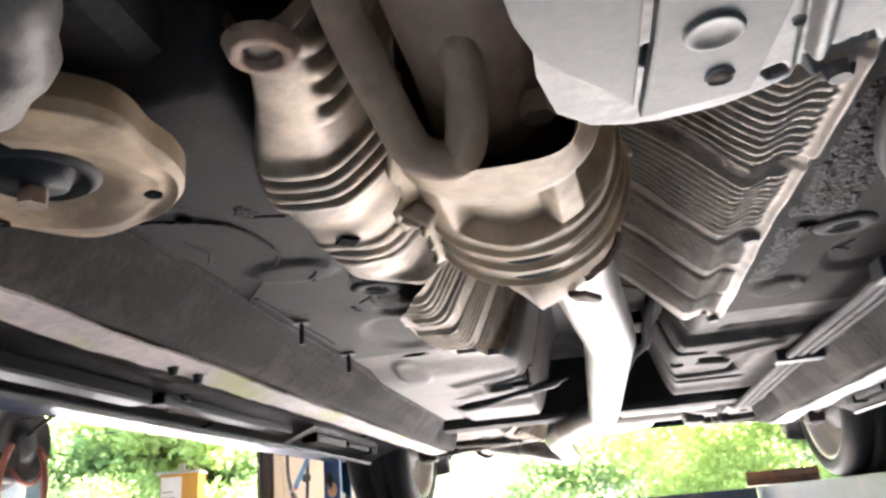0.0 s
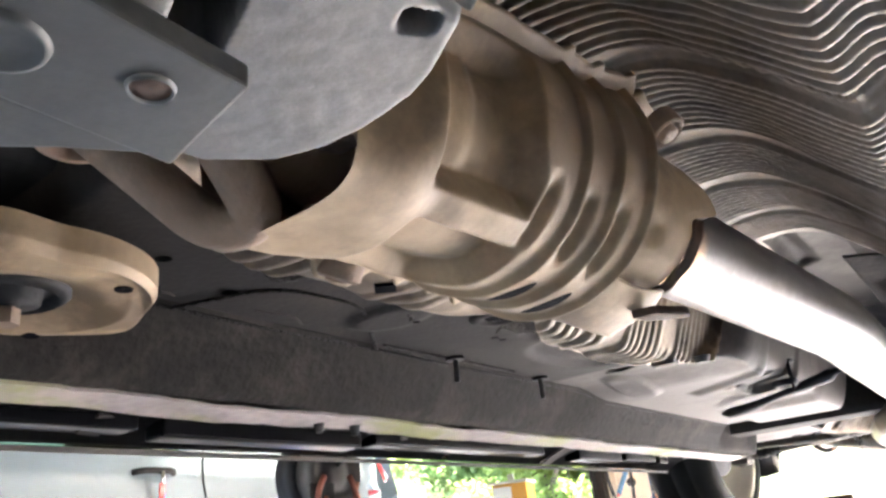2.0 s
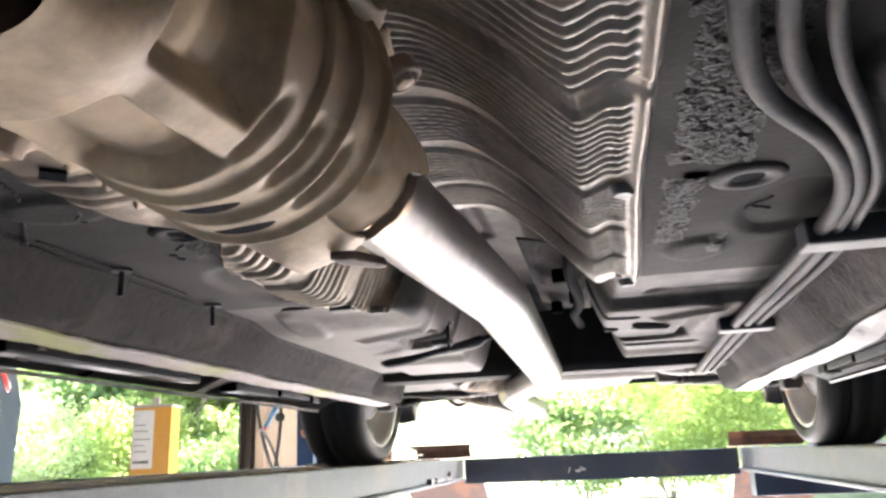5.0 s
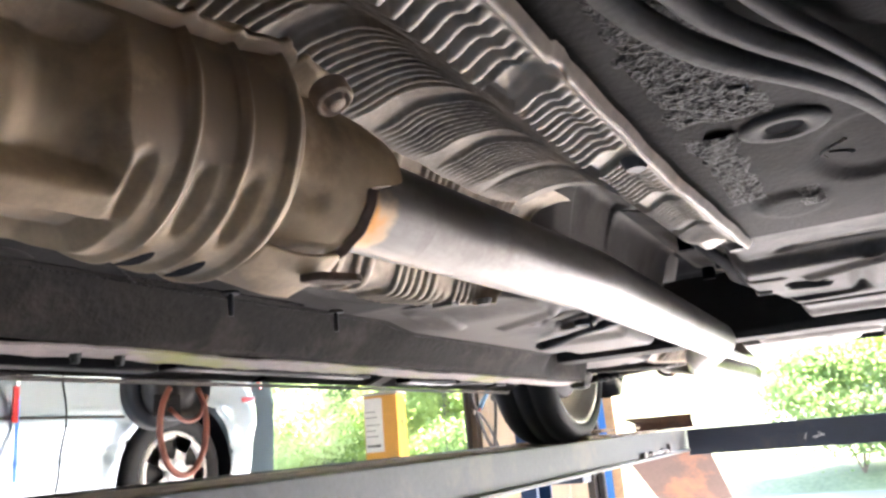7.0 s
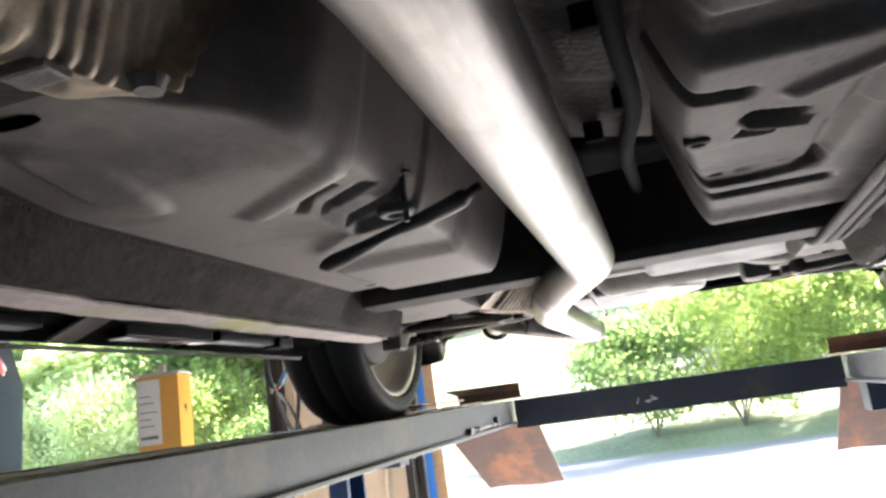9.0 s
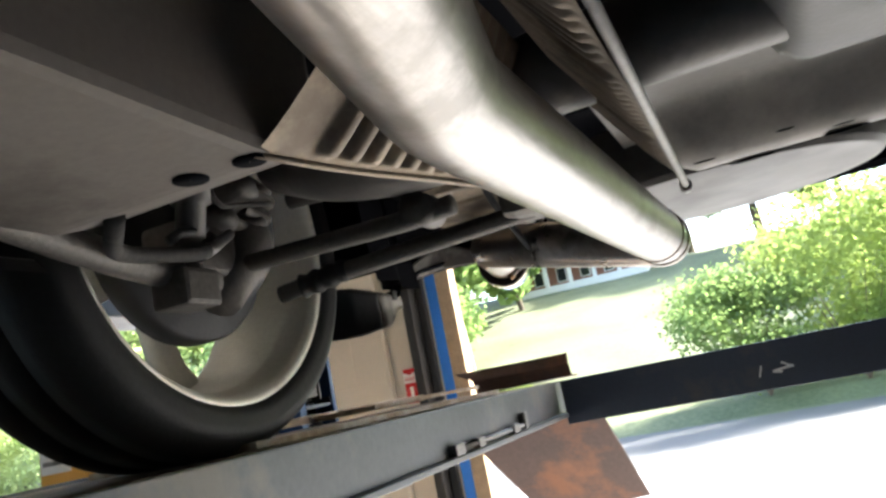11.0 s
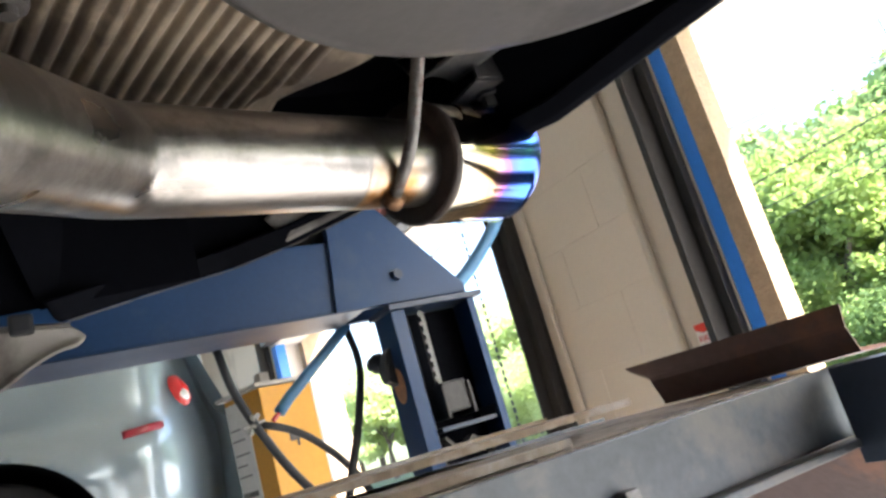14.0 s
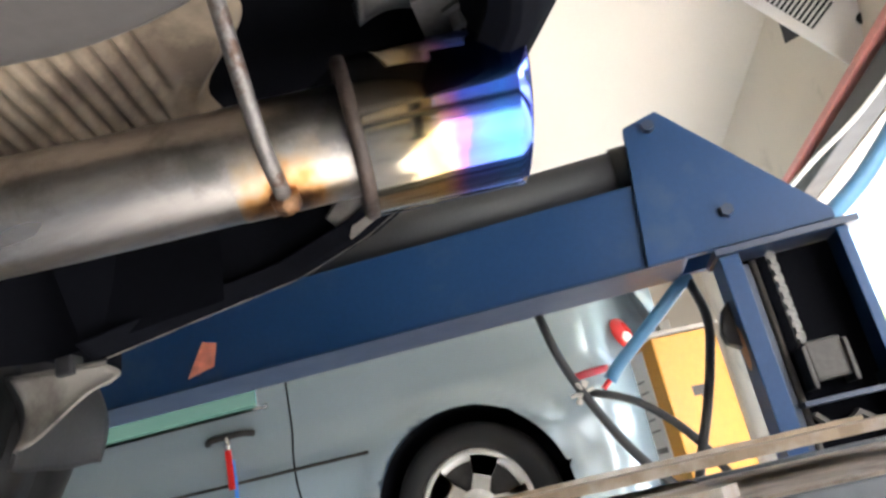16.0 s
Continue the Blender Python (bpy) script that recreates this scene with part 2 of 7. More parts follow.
M["brick"] = material("brick_red", (0.27, 0.12, 0.08), 0.8, vary=0.2, scale=4, grain=20, bump=0.2)
M["roof"] = material("grey_shingle", (0.30, 0.29, 0.285), 0.85, vary=0.2, scale=2, grain=12, bump=0.3, relief=0.01)
for k, level in (("void", 0.03), ("skirt", 0.06), ("blue", 0.28), ("rubber", 0.25), ("pan", 0.14), ("pan_shade", 0.03), ("rear_pan", 0.22), ("rear_pan_shade", 0.08), ("well", 0.15), ("primer", 0.25), ("sill", 0.08), ("tar", 0.04), ("rail", 0.12), ("iron", 0.3)):
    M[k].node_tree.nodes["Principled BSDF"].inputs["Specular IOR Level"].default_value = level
M["rust_bloom"] = material("orange_rust_bloom", (0.21, 0.075, 0.04), 0.75, metal=0.1, vary=0.3, scale=14, grain=90, bump=0.25, stain=0.4, stain_color=(0.12, 0.06, 0.045), stain_scale=12)
M["glass"] = material("dark_window_glass", (0.03, 0.035, 0.04), 0.06, vary=0.1, bump=0.0, rough_vary=0.02)
M["hubcap"] = material("silver_wheel_paint", (0.62, 0.61, 0.59), 0.35, metal=0.2, vary=0.06, scale=8, bump=0.01)
M["clear"] = bpy.data.materials.new("tinted_clear_glass")
M["clear"].use_nodes = True
cn, cl = M["clear"].node_tree.nodes, M["clear"].node_tree.links
see, shine, both = cn.new("ShaderNodeBsdfTransparent"), cn.new("ShaderNodeBsdfGlossy"), cn.new("ShaderNodeMixShader")
see.inputs[0].default_value = (0.17, 0.20, 0.155, 1)
shine.inputs["Roughness"].default_value = 0.03
both.inputs[0].default_value = 0.09
cl.new(see.outputs[0], both.inputs[1])
cl.new(shine.outputs[0], both.inputs[2])
cl.new(both.outputs[0], cn["Material Output"].inputs[0])
M["old_board"] = material("weathered_plywood", (0.27, 0.205, 0.145), 0.85, vary=0.35, scale=6, grain=60, bump=0.3, relief=0.002, stain=0.55, stain_color=(0.38, 0.34, 0.30), stain_scale=9)
M["wood"] = material("weathered_pole_wood", (0.42, 0.39, 0.35), 0.85, vary=0.2, scale=3, grain=25, bump=0.3, relief=0.01)


def foliage(name, dark, light):
    m = material(name, dark, 0.6, vary=0.3, scale=0.7, grain=5, bump=0.0, tint=light)
    b = m.node_tree.nodes["Principled BSDF"]
    b.inputs["Specular IOR Level"].default_value = 0.08
    n, l = m.node_tree.nodes, m.node_tree.links
    tr = n.new("ShaderNodeBsdfTranslucent")
    tr.inputs[0].default_value = (light[0] * 1.3, light[1] * 1.3, light[2], 1)
    mx = n.new("ShaderNodeMixShader")
    mx.inputs[0].default_value = 0.62
    l.new(b.outputs[0], mx.inputs[1])
    l.new(tr.outputs[0], mx.inputs[2])
    l.new(mx.outputs[0], n["Material Output"].inputs[0])
    return m


M["leaf"] = foliage("leaf_green", (0.11, 0.175, 0.075), (0.20, 0.285, 0.125))
M["leaf_light"] = foliage("leaf_spring", (0.185, 0.25, 0.085), (0.275, 0.35, 0.13))
M["leaf_dark"] = foliage("leaf_deep", (0.13, 0.19, 0.10), (0.24, 0.32, 0.16))
# paler leaf copy: haze and brighter light put into the colour
M["leaf_haze"] = foliage("leaf_haze", (0.34, 0.41, 0.21), (0.52, 0.58, 0.34))


# tip: heat colours run along its axis
def heat_tint():
    m = material("heat_blued_tip", (0.7, 0.7, 0.7), 0.11, metal=1.0, vary=0.02, bump=0.0, rough_vary=0.04)
    n, l = m.node_tree.nodes, m.node_tree.links
    tc = n.new("ShaderNodeTexCoord")
    sep = n.new("ShaderNodeSeparateXYZ")
    l.new(tc.outputs["Generated"], sep.inputs[0])
    nz = n.new("ShaderNodeTexNoise")
    nz.inputs["Scale"].default_value = 5
    l.new(tc.outputs["Generated"], nz.inputs["Vector"])
    ad = n.new("ShaderNodeMath")
    ad.operation = "MULTIPLY_ADD"
    ad.inputs[1].default_value = 0.22
    l.new(nz.outputs["Fac"], ad.inputs[0])
    l.new(sep.outputs["Z"], ad.inputs[2])
    r = n.new("ShaderNodeValToRGB")
    stops = [(0.10, (0.46, 0.43, 0.38)), (0.26, (0.48, 0.40, 0.28)), (0.46, (0.50, 0.34, 0.14)), (0.58, (0.30, 0.11, 0.30)),
             (0.66, (0.08, 0.11, 0.48)), (0.86, (0.06, 0.19, 0.58)), (1.0, (0.08, 0.10, 0.42))]
    while len(r.color_ramp.elements) < len(stops):
        r.color_ramp.elements.new(0.5)
    for e, (p, c) in zip(r.color_ramp.elements, stops):
        e.position, e.color = p, (*c, 1)
    l.new(ad.outputs[0], r.inputs[0])
    l.new(r.outputs[0], n["Principled BSDF"].inputs["Base Color"])
    return m


M["tip"] = heat_tint()


# burnt halo: rust that fades out into bare steel round the weld
def burnt_patch(centre, radius, steel, rough, dim):
    m = material("weld_burnt_steel", steel, rough, metal=1.0, vary=0.2, scale=7, grain=60, bump=0.05, stain=0.5, stain_color=dim, stain_scale=13, stretch=(4, 0.7, 4), rough_vary=0.16)
    n, l = m.node_tree.nodes, m.node_tree.links
    b = n["Principled BSDF"]
    base = b.inputs["Base Color"].links[0].from_socket
    tc = n.new("ShaderNodeTexCoord")
    ds = n.new("ShaderNodeVectorMath")
    ds.operation = "DISTANCE"
    ds.inputs[1].default_value = centre
    l.new(tc.outputs["Object"], ds.inputs[0])
    nz = n.new("ShaderNodeTexNoise")
    nz.inputs["Scale"].default_value = 55
    l.new(tc.outputs["Object"], nz.inputs["Vector"])
    ad = n.new("ShaderNodeMath")
    ad.operation = "MULTIPLY_ADD"
    ad.inputs[1].default_value = 0.035
    l.new(nz.outputs["Fac"], ad.inputs[0])
    l.new(ds.outputs["Value"], ad.inputs[2])
    r = n.new("ShaderNodeValToRGB")
    stops = [(0.0, (0.05, 0.03, 0.02, 1)), (0.45, (0.10, 0.05, 0.025, 1)), (0.62, (0.42, 0.20, 0.06, 0.9)), (0.80, (0.45, 0.33, 0.20, 0.5)), (1.0, (*steel, 0))]
    while len(r.color_ramp.elements) < len(stops):
        r.color_ramp.elements.new(0.5)
    for e, (p, c) in zip(r.color_ramp.elements, stops):
        e.position, e.color = p, c
    mr = n.new("ShaderNodeMapRange")
    mr.inputs[2].default_value = radius
    l.new(ad.outputs[0], mr.inputs[0])
    l.new(mr.outputs[0], r.inputs[0])
    mx = n.new("ShaderNodeMix")
    mx.data_type = "RGBA"
    l.new(r.outputs["Alpha"], mx.inputs[0])
    l.new(base, mx.inputs[6])
    l.new(r.outputs["Color"], mx.inputs[7])
    l.new(mx.outputs[2], b.inputs["Base Color"])
    return m


M["heat_start"] = burnt_patch((-0.072, 0.926, 1.632), 0.055, (0.150, 0.143, 0.137), 0.42, (0.115, 0.107, 0.10))
M["heat_patch"] = burnt_patch((-0.522, 3.738, 1.692), 0.062, (0.35, 0.32, 0.295), 0.32, (0.20, 0.185, 0.17))


# ---- mesh helpers ----
def part(name, bm, mat, parent=None, label="", smooth=False):
    me = bpy.data.meshes.new(name)
    bm.to_mesh(me)
    bm.free()
    me.materials.append(M[mat] if isinstance(mat, str) else mat)
    if smooth:
        me.polygons.foreach_set("use_smooth", [True] * len(me.polygons))
    ob = new(name, me)
    if parent:
        ob.parent = parent
    if label:
        ob["label"] = label
    return ob


def thing(name, label, category, group="", kind="", at=(0, 0, 0)):
    ob = new(name)
    ob.location = at
    ob.empty_display_size = 0.05
    return tagged(ob, label, category, group, kind)


def box(bm, lo, hi, bevel=0.0, turn=None):
    lo, hi = Vector(lo), Vector(hi)
    made = bmesh.ops.create_cube(bm, size=1)
    vs = made["verts"]
    bmesh.ops.scale(bm, vec=hi - lo, verts=vs)
    if bevel:
        es = list({e for v in vs for e in v.link_edges})
        got = bmesh.ops.bevel(bm, geom=es, offset=bevel, segments=2, affect="EDGES", profile=0.6)
        vs = list({v for f in got["faces"] for v in f.verts} | {v for v in vs if v.is_valid})
    if turn:
        bmesh.ops.transform(bm, matrix=turn, verts=vs)
    bmesh.ops.translate(bm, vec=(lo + hi) / 2, verts=vs)
    return vs


def boxes(*specs, bevel=0.0):
    bm = bmesh.new()
    for lo, hi in specs:
        box(bm, lo, hi, bevel)
    return bm


def arc_path(points, radius=0.05, steps=8):
    """A polyline with rounded corners."""
    pts = [Vector(p) for p in points]
    out = [pts[0]]
    for a, b, c in zip(pts, pts[1:], pts[2:]):
        u, v = (a - b), (c - b)
        d = min(radius, u.length * 0.48, v.length * 0.48)
        p, q = b + u.normalized() * d, b + v.normalized() * d
        for k in range(steps + 1):
            t = k / steps
            out.append(p * (1 - t) ** 2 + b * 2 * t * (1 - t) + q * t * t)
    out.append(pts[-1])
    return out


def tube(bm, path, radius, sides=20, caps=True, squash=None):
    """A tube swept along a path; radius is a number or a function of 0..1."""
    pts = [Vector(p) for p in path]
    rings = []
    side = None
    for i, p in enumerate(pts):
        d = (pts[min(i + 1, len(pts) - 1)] - pts[max(i - 1, 0)]).normalized()
        if side is None:
            side = d.orthogonal().normalized()
        side = (side - d * side.dot(d)).normalized()
        up = d.cross(side)
        r = radius(i / (len(pts) - 1)) if callable(radius) else radius
        rings.append([bm.verts.new(p + (side * math.cos(a) + up * math.sin(a)) * r) for a in (2 * math.pi * k / sides for k in range(sides))])
    for a, b in zip(rings, rings[1:]):
        for k in range(sides):
            bm.faces.new((a[k], a[(k + 1) % sides], b[(k + 1) % sides], b[k]))
    if caps:
        bm.faces.new(rings[0][::-1])
        bm.faces.new(rings[-1])
    return rings


def sweep(path, radius, sides=16, caps=True):
    bm = bmesh.new()
    tube(bm, path, radius, sides, caps)
    return bm


def lathe(profile, sides=48, matrix=None, close=False):
    """Turns (r, h) pairs round the z axis."""
    bm = bmesh.new()
    rings = []
    for r, h in profile:
        rings.append([bm.verts.new((r * math.cos(a), r * math.sin(a), h)) for a in (2 * math.pi * k / sides for k in range(sides))])
    pairs = list(zip(rings, rings[1:])) + ([(rings[-1], rings[0])] if close else [])
    for a, b in pairs:
        for k in range(sides):
            bm.faces.new((a[k], a[(k + 1) % sides], b[(k + 1) % sides], b[k]))
    bmesh.ops.remove_doubles(bm, verts=bm.verts, dist=1e-5)
    if matrix:
        bmesh.ops.transform(bm, matrix=matrix, verts=bm.verts)
    bmesh.ops.recalc_face_normals(bm, faces=bm.faces)
    return bm


def sheet(fn, us, vs, thick=0.0):
    """A surface fn(u, v) -> point over two lists, with a back side where thick."""
    bm = bmesh.new()
    grid = [[bm.verts.new(fn(u, v)) for v in vs] for u in us]
    for a, b in zip(grid, grid[1:]):
        for k in range(len(vs) - 1):
            bm.faces.new((a[k], b[k], b[k + 1], a[k + 1]))
    if thick:
        bmesh.ops.recalc_face_normals(bm, faces=bm.faces)
        bmesh.ops.solidify(bm, geom=bm.faces[:], thickness=thick)
    return bm


def prism(outline, axis, lo, hi, bevel=0.0):
    """An outline in the two other axes, drawn out along one axis."""
    bm = bmesh.new()
    put = {"x": lambda a, b, h: (h, a, b), "y": lambda a, b, h: (a, h, b), "z": lambda a, b, h: (a, b, h)}[axis]
    f0 = bm.faces.new([bm.verts.new(put(a, b, lo)) for a, b in outline])
    got = bmesh.ops.extrude_face_region(bm, geom=[f0])
    vs = [g for g in got["geom"] if isinstance(g, bmesh.types.BMVert)]
    delta = Vector(put(0, 0, hi)) - Vector(put(0, 0, lo))
    bmesh.ops.translate(bm, vec=delta, verts=vs)
    bmesh.ops.recalc_face_normals(bm, faces=bm.faces)
    if bevel:
        bmesh.ops.bevel(bm, geom=bm.edges[:], offset=bevel, segments=2, affect="EDGES", profile=0.6)
    return bm


def disc_plug(bm, x, y, z, r, h, sides=20):
    """A shallow domed plug that hangs from a plane at z."""
    rings = []
    for rr, hh in ((r, 0.004), (r, -h * 0.4), (r * 0.8, -h), (r * 0.55, -h), (r * 0.45, -h * 0.4), (0.001, -h * 0.4)):
        rings.append([bm.verts.new((x + rr * math.cos(a), y + rr * math.sin(a), z + hh)) for a in (2 * math.pi * k / sides for k in range(sides))])
    for a, b in zip(rings, rings[1:]):
        for k in range(sides):
            bm.faces.new((a[k], b[k], b[(k + 1) % sides], a[(k + 1) % sides]))


def lerp(a, b, t):
    return a + (b - a) * t


def smooth01(t):
    t = max(0.0, min(1.0, t))
    return t * t * (3 - 2 * t)


def between(v, lo, hi, soft):
    """1 inside lo..hi, falling to 0 over soft at either side."""
    return smooth01((v - lo) / soft + 0.5) * (1 - smooth01((v - hi) / soft + 0.5))


def steps(lo, hi, n):
    return [lerp(lo, hi, k / n) for k in range(n + 1)]


def profile(prof, u):
    k = min(int(u), len(prof) - 2)
    t = smooth01(u - k) * 0.35 + (u - k) * 0.65
    return lerp(prof[k][0], prof[k + 1][0], t), lerp(prof[k][1], prof[k + 1][1], t)


def spline(prof, u):
    """A smooth curve through the points of a profile."""
    k = min(int(u), len(prof) - 2)
    t = u - k
    p0, p1, p2, p3 = prof[max(k - 1, 0)], prof[k], prof[k + 1], prof[min(k + 2, len(prof) - 1)]
    return tuple(0.5 * (2 * b + (c - a) * t + (2 * a - 5 * b + 4 * c - d) * t * t + (3 * b - a - 3 * c + d) * t ** 3) for a, b, c, d in zip(p0, p1, p2, p3))


def slab(x, y, cx, cy, hw, hl, deg, soft=0.0012):
    """1 inside a turned rectangle."""
    c, n = math.cos(radians(deg)), math.sin(radians(deg))
    u, v = (x - cx) * c + (y - cy) * n, -(x - cx) * n + (y - cy) * c
    return between(u, -hl, hl, soft) * between(v, -hw, hw, soft)


# ---- setting ----
FLOOR, DECK = -0.25, 1.45
CEIL, BACK = 3.25, 5.1


def structure(name, bm, mat, label, category, smooth=False):
    ob = part(name, bm, mat, None, "", smooth)
    return tagged(ob, label, category, kind="structure")


structure("yard_west", boxes(((-30, -14, FLOOR - 0.1), (-7.3, 12, FLOOR - 0.02))), "yard", "pale concrete yard beside the garage", "yard")
structure("floor", boxes(((-7.3, -5.2, FLOOR - 0.12), (4.7, 5.45, FLOOR))), "concrete", "stained grey concrete garage floor under the lift", "floor")
structure("ceiling", boxes(((-7.3, -5.2, CEIL), (4.7, 5.4, CEIL + 0.12))), "ceil", "cream painted garage ceiling", "ceiling")
structure("wall_west", boxes(((-7.3, -5.0, FLOOR), (-7.1, -4.0, CEIL)), ((-7.3, 4.3, FLOOR), (-7.1, BACK, CEIL)), ((-7.3, -4.0, 3.0), (-7.1, 4.3, CEIL))), "wall", "beige painted block side wall with an open bay", "wall")
structure("wall_east", boxes(((4.5, -5.0, FLOOR), (4.7, BACK, CEIL))), "wall", "beige painted block side wall", "wall")
# unseen front wall; one bay opening is added to let light in
structure("wall_front", boxes(((-7.3, -5.2, FLOOR), (-5.6, -5.0, CEIL)), ((-2.4, -5.2, FLOOR), (4.7, -5.0, CEIL)),
          ((-5.6, -5.2, 2.6), (-2.4, -5.0, CEIL))), "wall", "unseen beige front wall, bay left open to let light in", "wall")
HEAD = 2.42
structure("wall_back", boxes(((-7.3, BACK, FLOOR), (-5.1, 5.3, CEIL)), ((-2.12, BACK, FLOOR), (-1.31, 5.3, CEIL)), ((3.2, BACK, FLOOR), (4.7, 5.3, CEIL)),
          ((-5.1, BACK, HEAD), (-2.12, 5.3, CEIL)), ((-1.31, BACK, HEAD), (3.2, 5.3, CEIL))), "wall", "beige painted block wall between the bay doors", "wall")
structure("wall_outer", boxes(((-7.3, 5.3, FLOOR), (-5.02, 5.5, CEIL + 0.4)), ((-2.22, 5.3, FLOOR), (-1.44, 5.5, CEIL + 0.4)), ((-1.2615, 5.103, FLOOR), (-1.20, 5.1715, CEIL)), ((3.1, 5.3, FLOOR), (4.7, 5.5, CEIL + 0.4)),
          ((-5.02, 5.3, HEAD + 0.1), (-2.22, 5.5, CEIL + 0.4)), ((-1.44, 5.3, HEAD + 0.1), (3.1, 5.5, CEIL + 0.4))), "stucco", "tan stucco outside wall of the garage", "wall")
# blue jamb boards, door tracks
for n, x0, x1 in ((1, -1.308, -1.262), (2, -5.10, -5.0), (3, 3.12, 3.198), (4, -2.20, -2.122)):
    structure("trim_%d" % n, boxes(((x0, 5.102, FLOOR), (x1, 5.17, HEAD)), bevel=0.004), "trim", "bright blue painted door jamb", "door trim")


def door_track(x, flip):
    """Steel strips of a door track, one behind the other."""
    t = thing("door_track", "black steel overhead door track on the jamb", "door track", "door tracks", "structure")
    s = -1 if flip else 1
    for k, (dx, w, d) in enumerate(((0.0, 0.030, 0.030), (0.036, 0.010, 0.085), (0.050, 0.044, 0.045), (0.097, 0.008, 0.012))):
        a, b = x + s * dx, x + s * (dx + w)
        part("strip", boxes(((min(a, b), BACK - d, FLOOR), (max(a, b), BACK - 0.003, HEAD + 0.1)), bevel=0.002), "track", t)


for x, flip in ((-1.312, True), (-2.20, False), (-5.12, True)):
    door_track(x, flip)
# conduits up the pier
for x, r in ((-1.53, 0.013), (-2.03, 0.008)):
    tagged(part("conduit", sweep([(x, BACK - 0.016, FLOOR), (x, BACK - 0.016, CEIL)], r, 10), "wall", smooth=True), "beige painted conduit up the pier", "conduit", group="conduits", kind="structure")
# rolled door and header rails over the left bay
hdr = thing("door_header", "steel header rails of the bay door", "door rails")
part("rail", boxes(((-5.0, 5.0, 2.42), (-2.1, 5.09, 2.50)), bevel=0.006), "track", hdr)
part("rail", boxes(((-5.0, 4.99, 2.53), (-2.1, 5.05, 2.56)), bevel=0.004), "pink", hdr, "faded red rail")

# ---- lift ----
lift = thing("car_lift", "four-post drive-on car lift with worn grey runways", "car lift")


def runway(xin, s):
    """s: -1 for the runway that lies towards -x of its inner edge."""
    x1 = xin + s * 0.50
    lo, hi = min(xin, x1), max(xin, x1)
    y0, y1 = -1.4, 4.40
    inner = xin + s * 0.009
    run = part("runway", boxes(((lo + 0.010, y0, DECK - 0.012), (hi - 0.010, y1, DECK - 0.004))), "lift", lift, "grey worn steel runway")
    part("inner_web", boxes(((min(xin, inner), y0, 1.362), (max(xin, inner), y1, DECK)), bevel=0.002), "lift", run)
    a, b = xin - s * 0.018, xin + s * 0.06
    part("lower_flange", boxes(((min(a, b), y0, 1.350), (max(a, b), y1, 1.360)), bevel=0.002), "lift", run)
    o = x1 - s * 0.009
    part("outer_web", boxes(((min(x1, o), y0, 1.350), (max(x1, o), y1, DECK + 0.006)), bevel=0.002), "lift", run)
    random.seed(4 + s)
    y = y0
    while y < y1 - 0.25:                                                                   # scuffed deck strips
        ln = random.uniform(0.3, 0.6)
        a, b = xin + s * random.uniform(0.012, 0.03), x1 - s * random.uniform(0.02, 0.07)
        part("deck_plate", boxes(((min(a, b), y, DECK - 0.004), (max(a, b), min(y + ln, y1), DECK + random.uniform(0.0, 0.003)))), "deck", run, "scuffed rusty deck plating")
        y += ln + 0.004
    # hinged approach ramp, narrower towards its foot, with a bloom of rust
    tx, bx = ((-0.965, -0.548), (-0.85, -0.505)) if s < 0 else ((0.655, 1.03), (0.625, 0.975))
    def plate(u, v, off=0.0):
        return Vector((lerp(lerp(tx[0], tx[1], v), lerp(bx[0], bx[1], v), u), lerp(4.405, 4.615, u) - off * 0.8, lerp(1.352, 1.075, u) - off * 0.6 + 0.004 * math.sin(v * 7) * u))
    ramp = part("approach_ramp", sheet(plate, steps(0, 1, 10), steps(0, 1, 14), 0.008), "rampsteel", lift, "rust-stained steel approach ramp hanging down")
    bm = bmesh.new()
    ring = []
    for k in range(40):
        a = math.pi * k / 39
        wob = 1 + 0.05 * noise.noise((math.cos(a) * 3, math.sin(a) * 3, s))
        ring.append(bm.verts.new(plate(0.995 - 0.52 * math.sin(a) * wob, 0.5 + 0.36 * math.cos(a) * wob, 0.0068)))
    bm.faces.new(ring)
    part("rust_bloom", bm, "rust_bloom", ramp, "round orange rust stain")
    part("hinge", sweep([(min(tx), 4.402, 1.352), (max(tx), 4.402, 1.352)], 0.008, 12), "grey_steel", ramp, smooth=True)
    # wheel stop: a folded plate with a torn end
    x0s, x1s = (-0.903, -0.60) if s < 0 else (0.64, 0.95)
    def stop(u, v):
        y, z = profile(((0.006, 0.068), (0.0, 0.040), (0.012, 0.010), (0.075, 0.006)), u)
        tear = 0.05 * smooth01(u) * (1 - v) ** 3 if s < 0 else 0
        skew = 0.10 * v if s < 0 else 0.10 * (1 - v)
        return (lerp(x0s, x1s, v) + tear, 4.272 + skew + y, DECK + z + 0.003)
    part("wheel_stop", sheet(stop, steps(0, 3, 18), steps(0, 1, 12), 0.005), "rampsteel", lift, "rusty folded steel wheel stop")
    return run


runway(-0.64, -1)
runway(0.68, 1)
bm = prism([(4.345, 1.330), (4.41, 1.330), (4.41, 1.338), (4.355, 1.338), (4.355, 1.441), (4.41, 1.441), (4.41, 1.449), (4.345, 1.449)], "x", -0.628, 0.668, 0.001)
cross = part("crossbeam", bm, "crossdark", lift, "dark blue-black steel crossbeam")
bm = bmesh.new()
for k, (x, z, w, h, a) in enumerate(((-0.115, 1.378, 0.004, 0.028, 20), (-0.062, 1.376, 0.05, 0.006, -8), (-0.05, 1.384, 0.03, 0.005, 30), (-0.075, 1.370, 0.02, 0.005, 10))):
    box(bm, (x - w / 2, 4.3435, z - h / 2), (x + w / 2, 4.3455, z + h / 2), turn=pose(0, 0, 0, 0, a, 0))
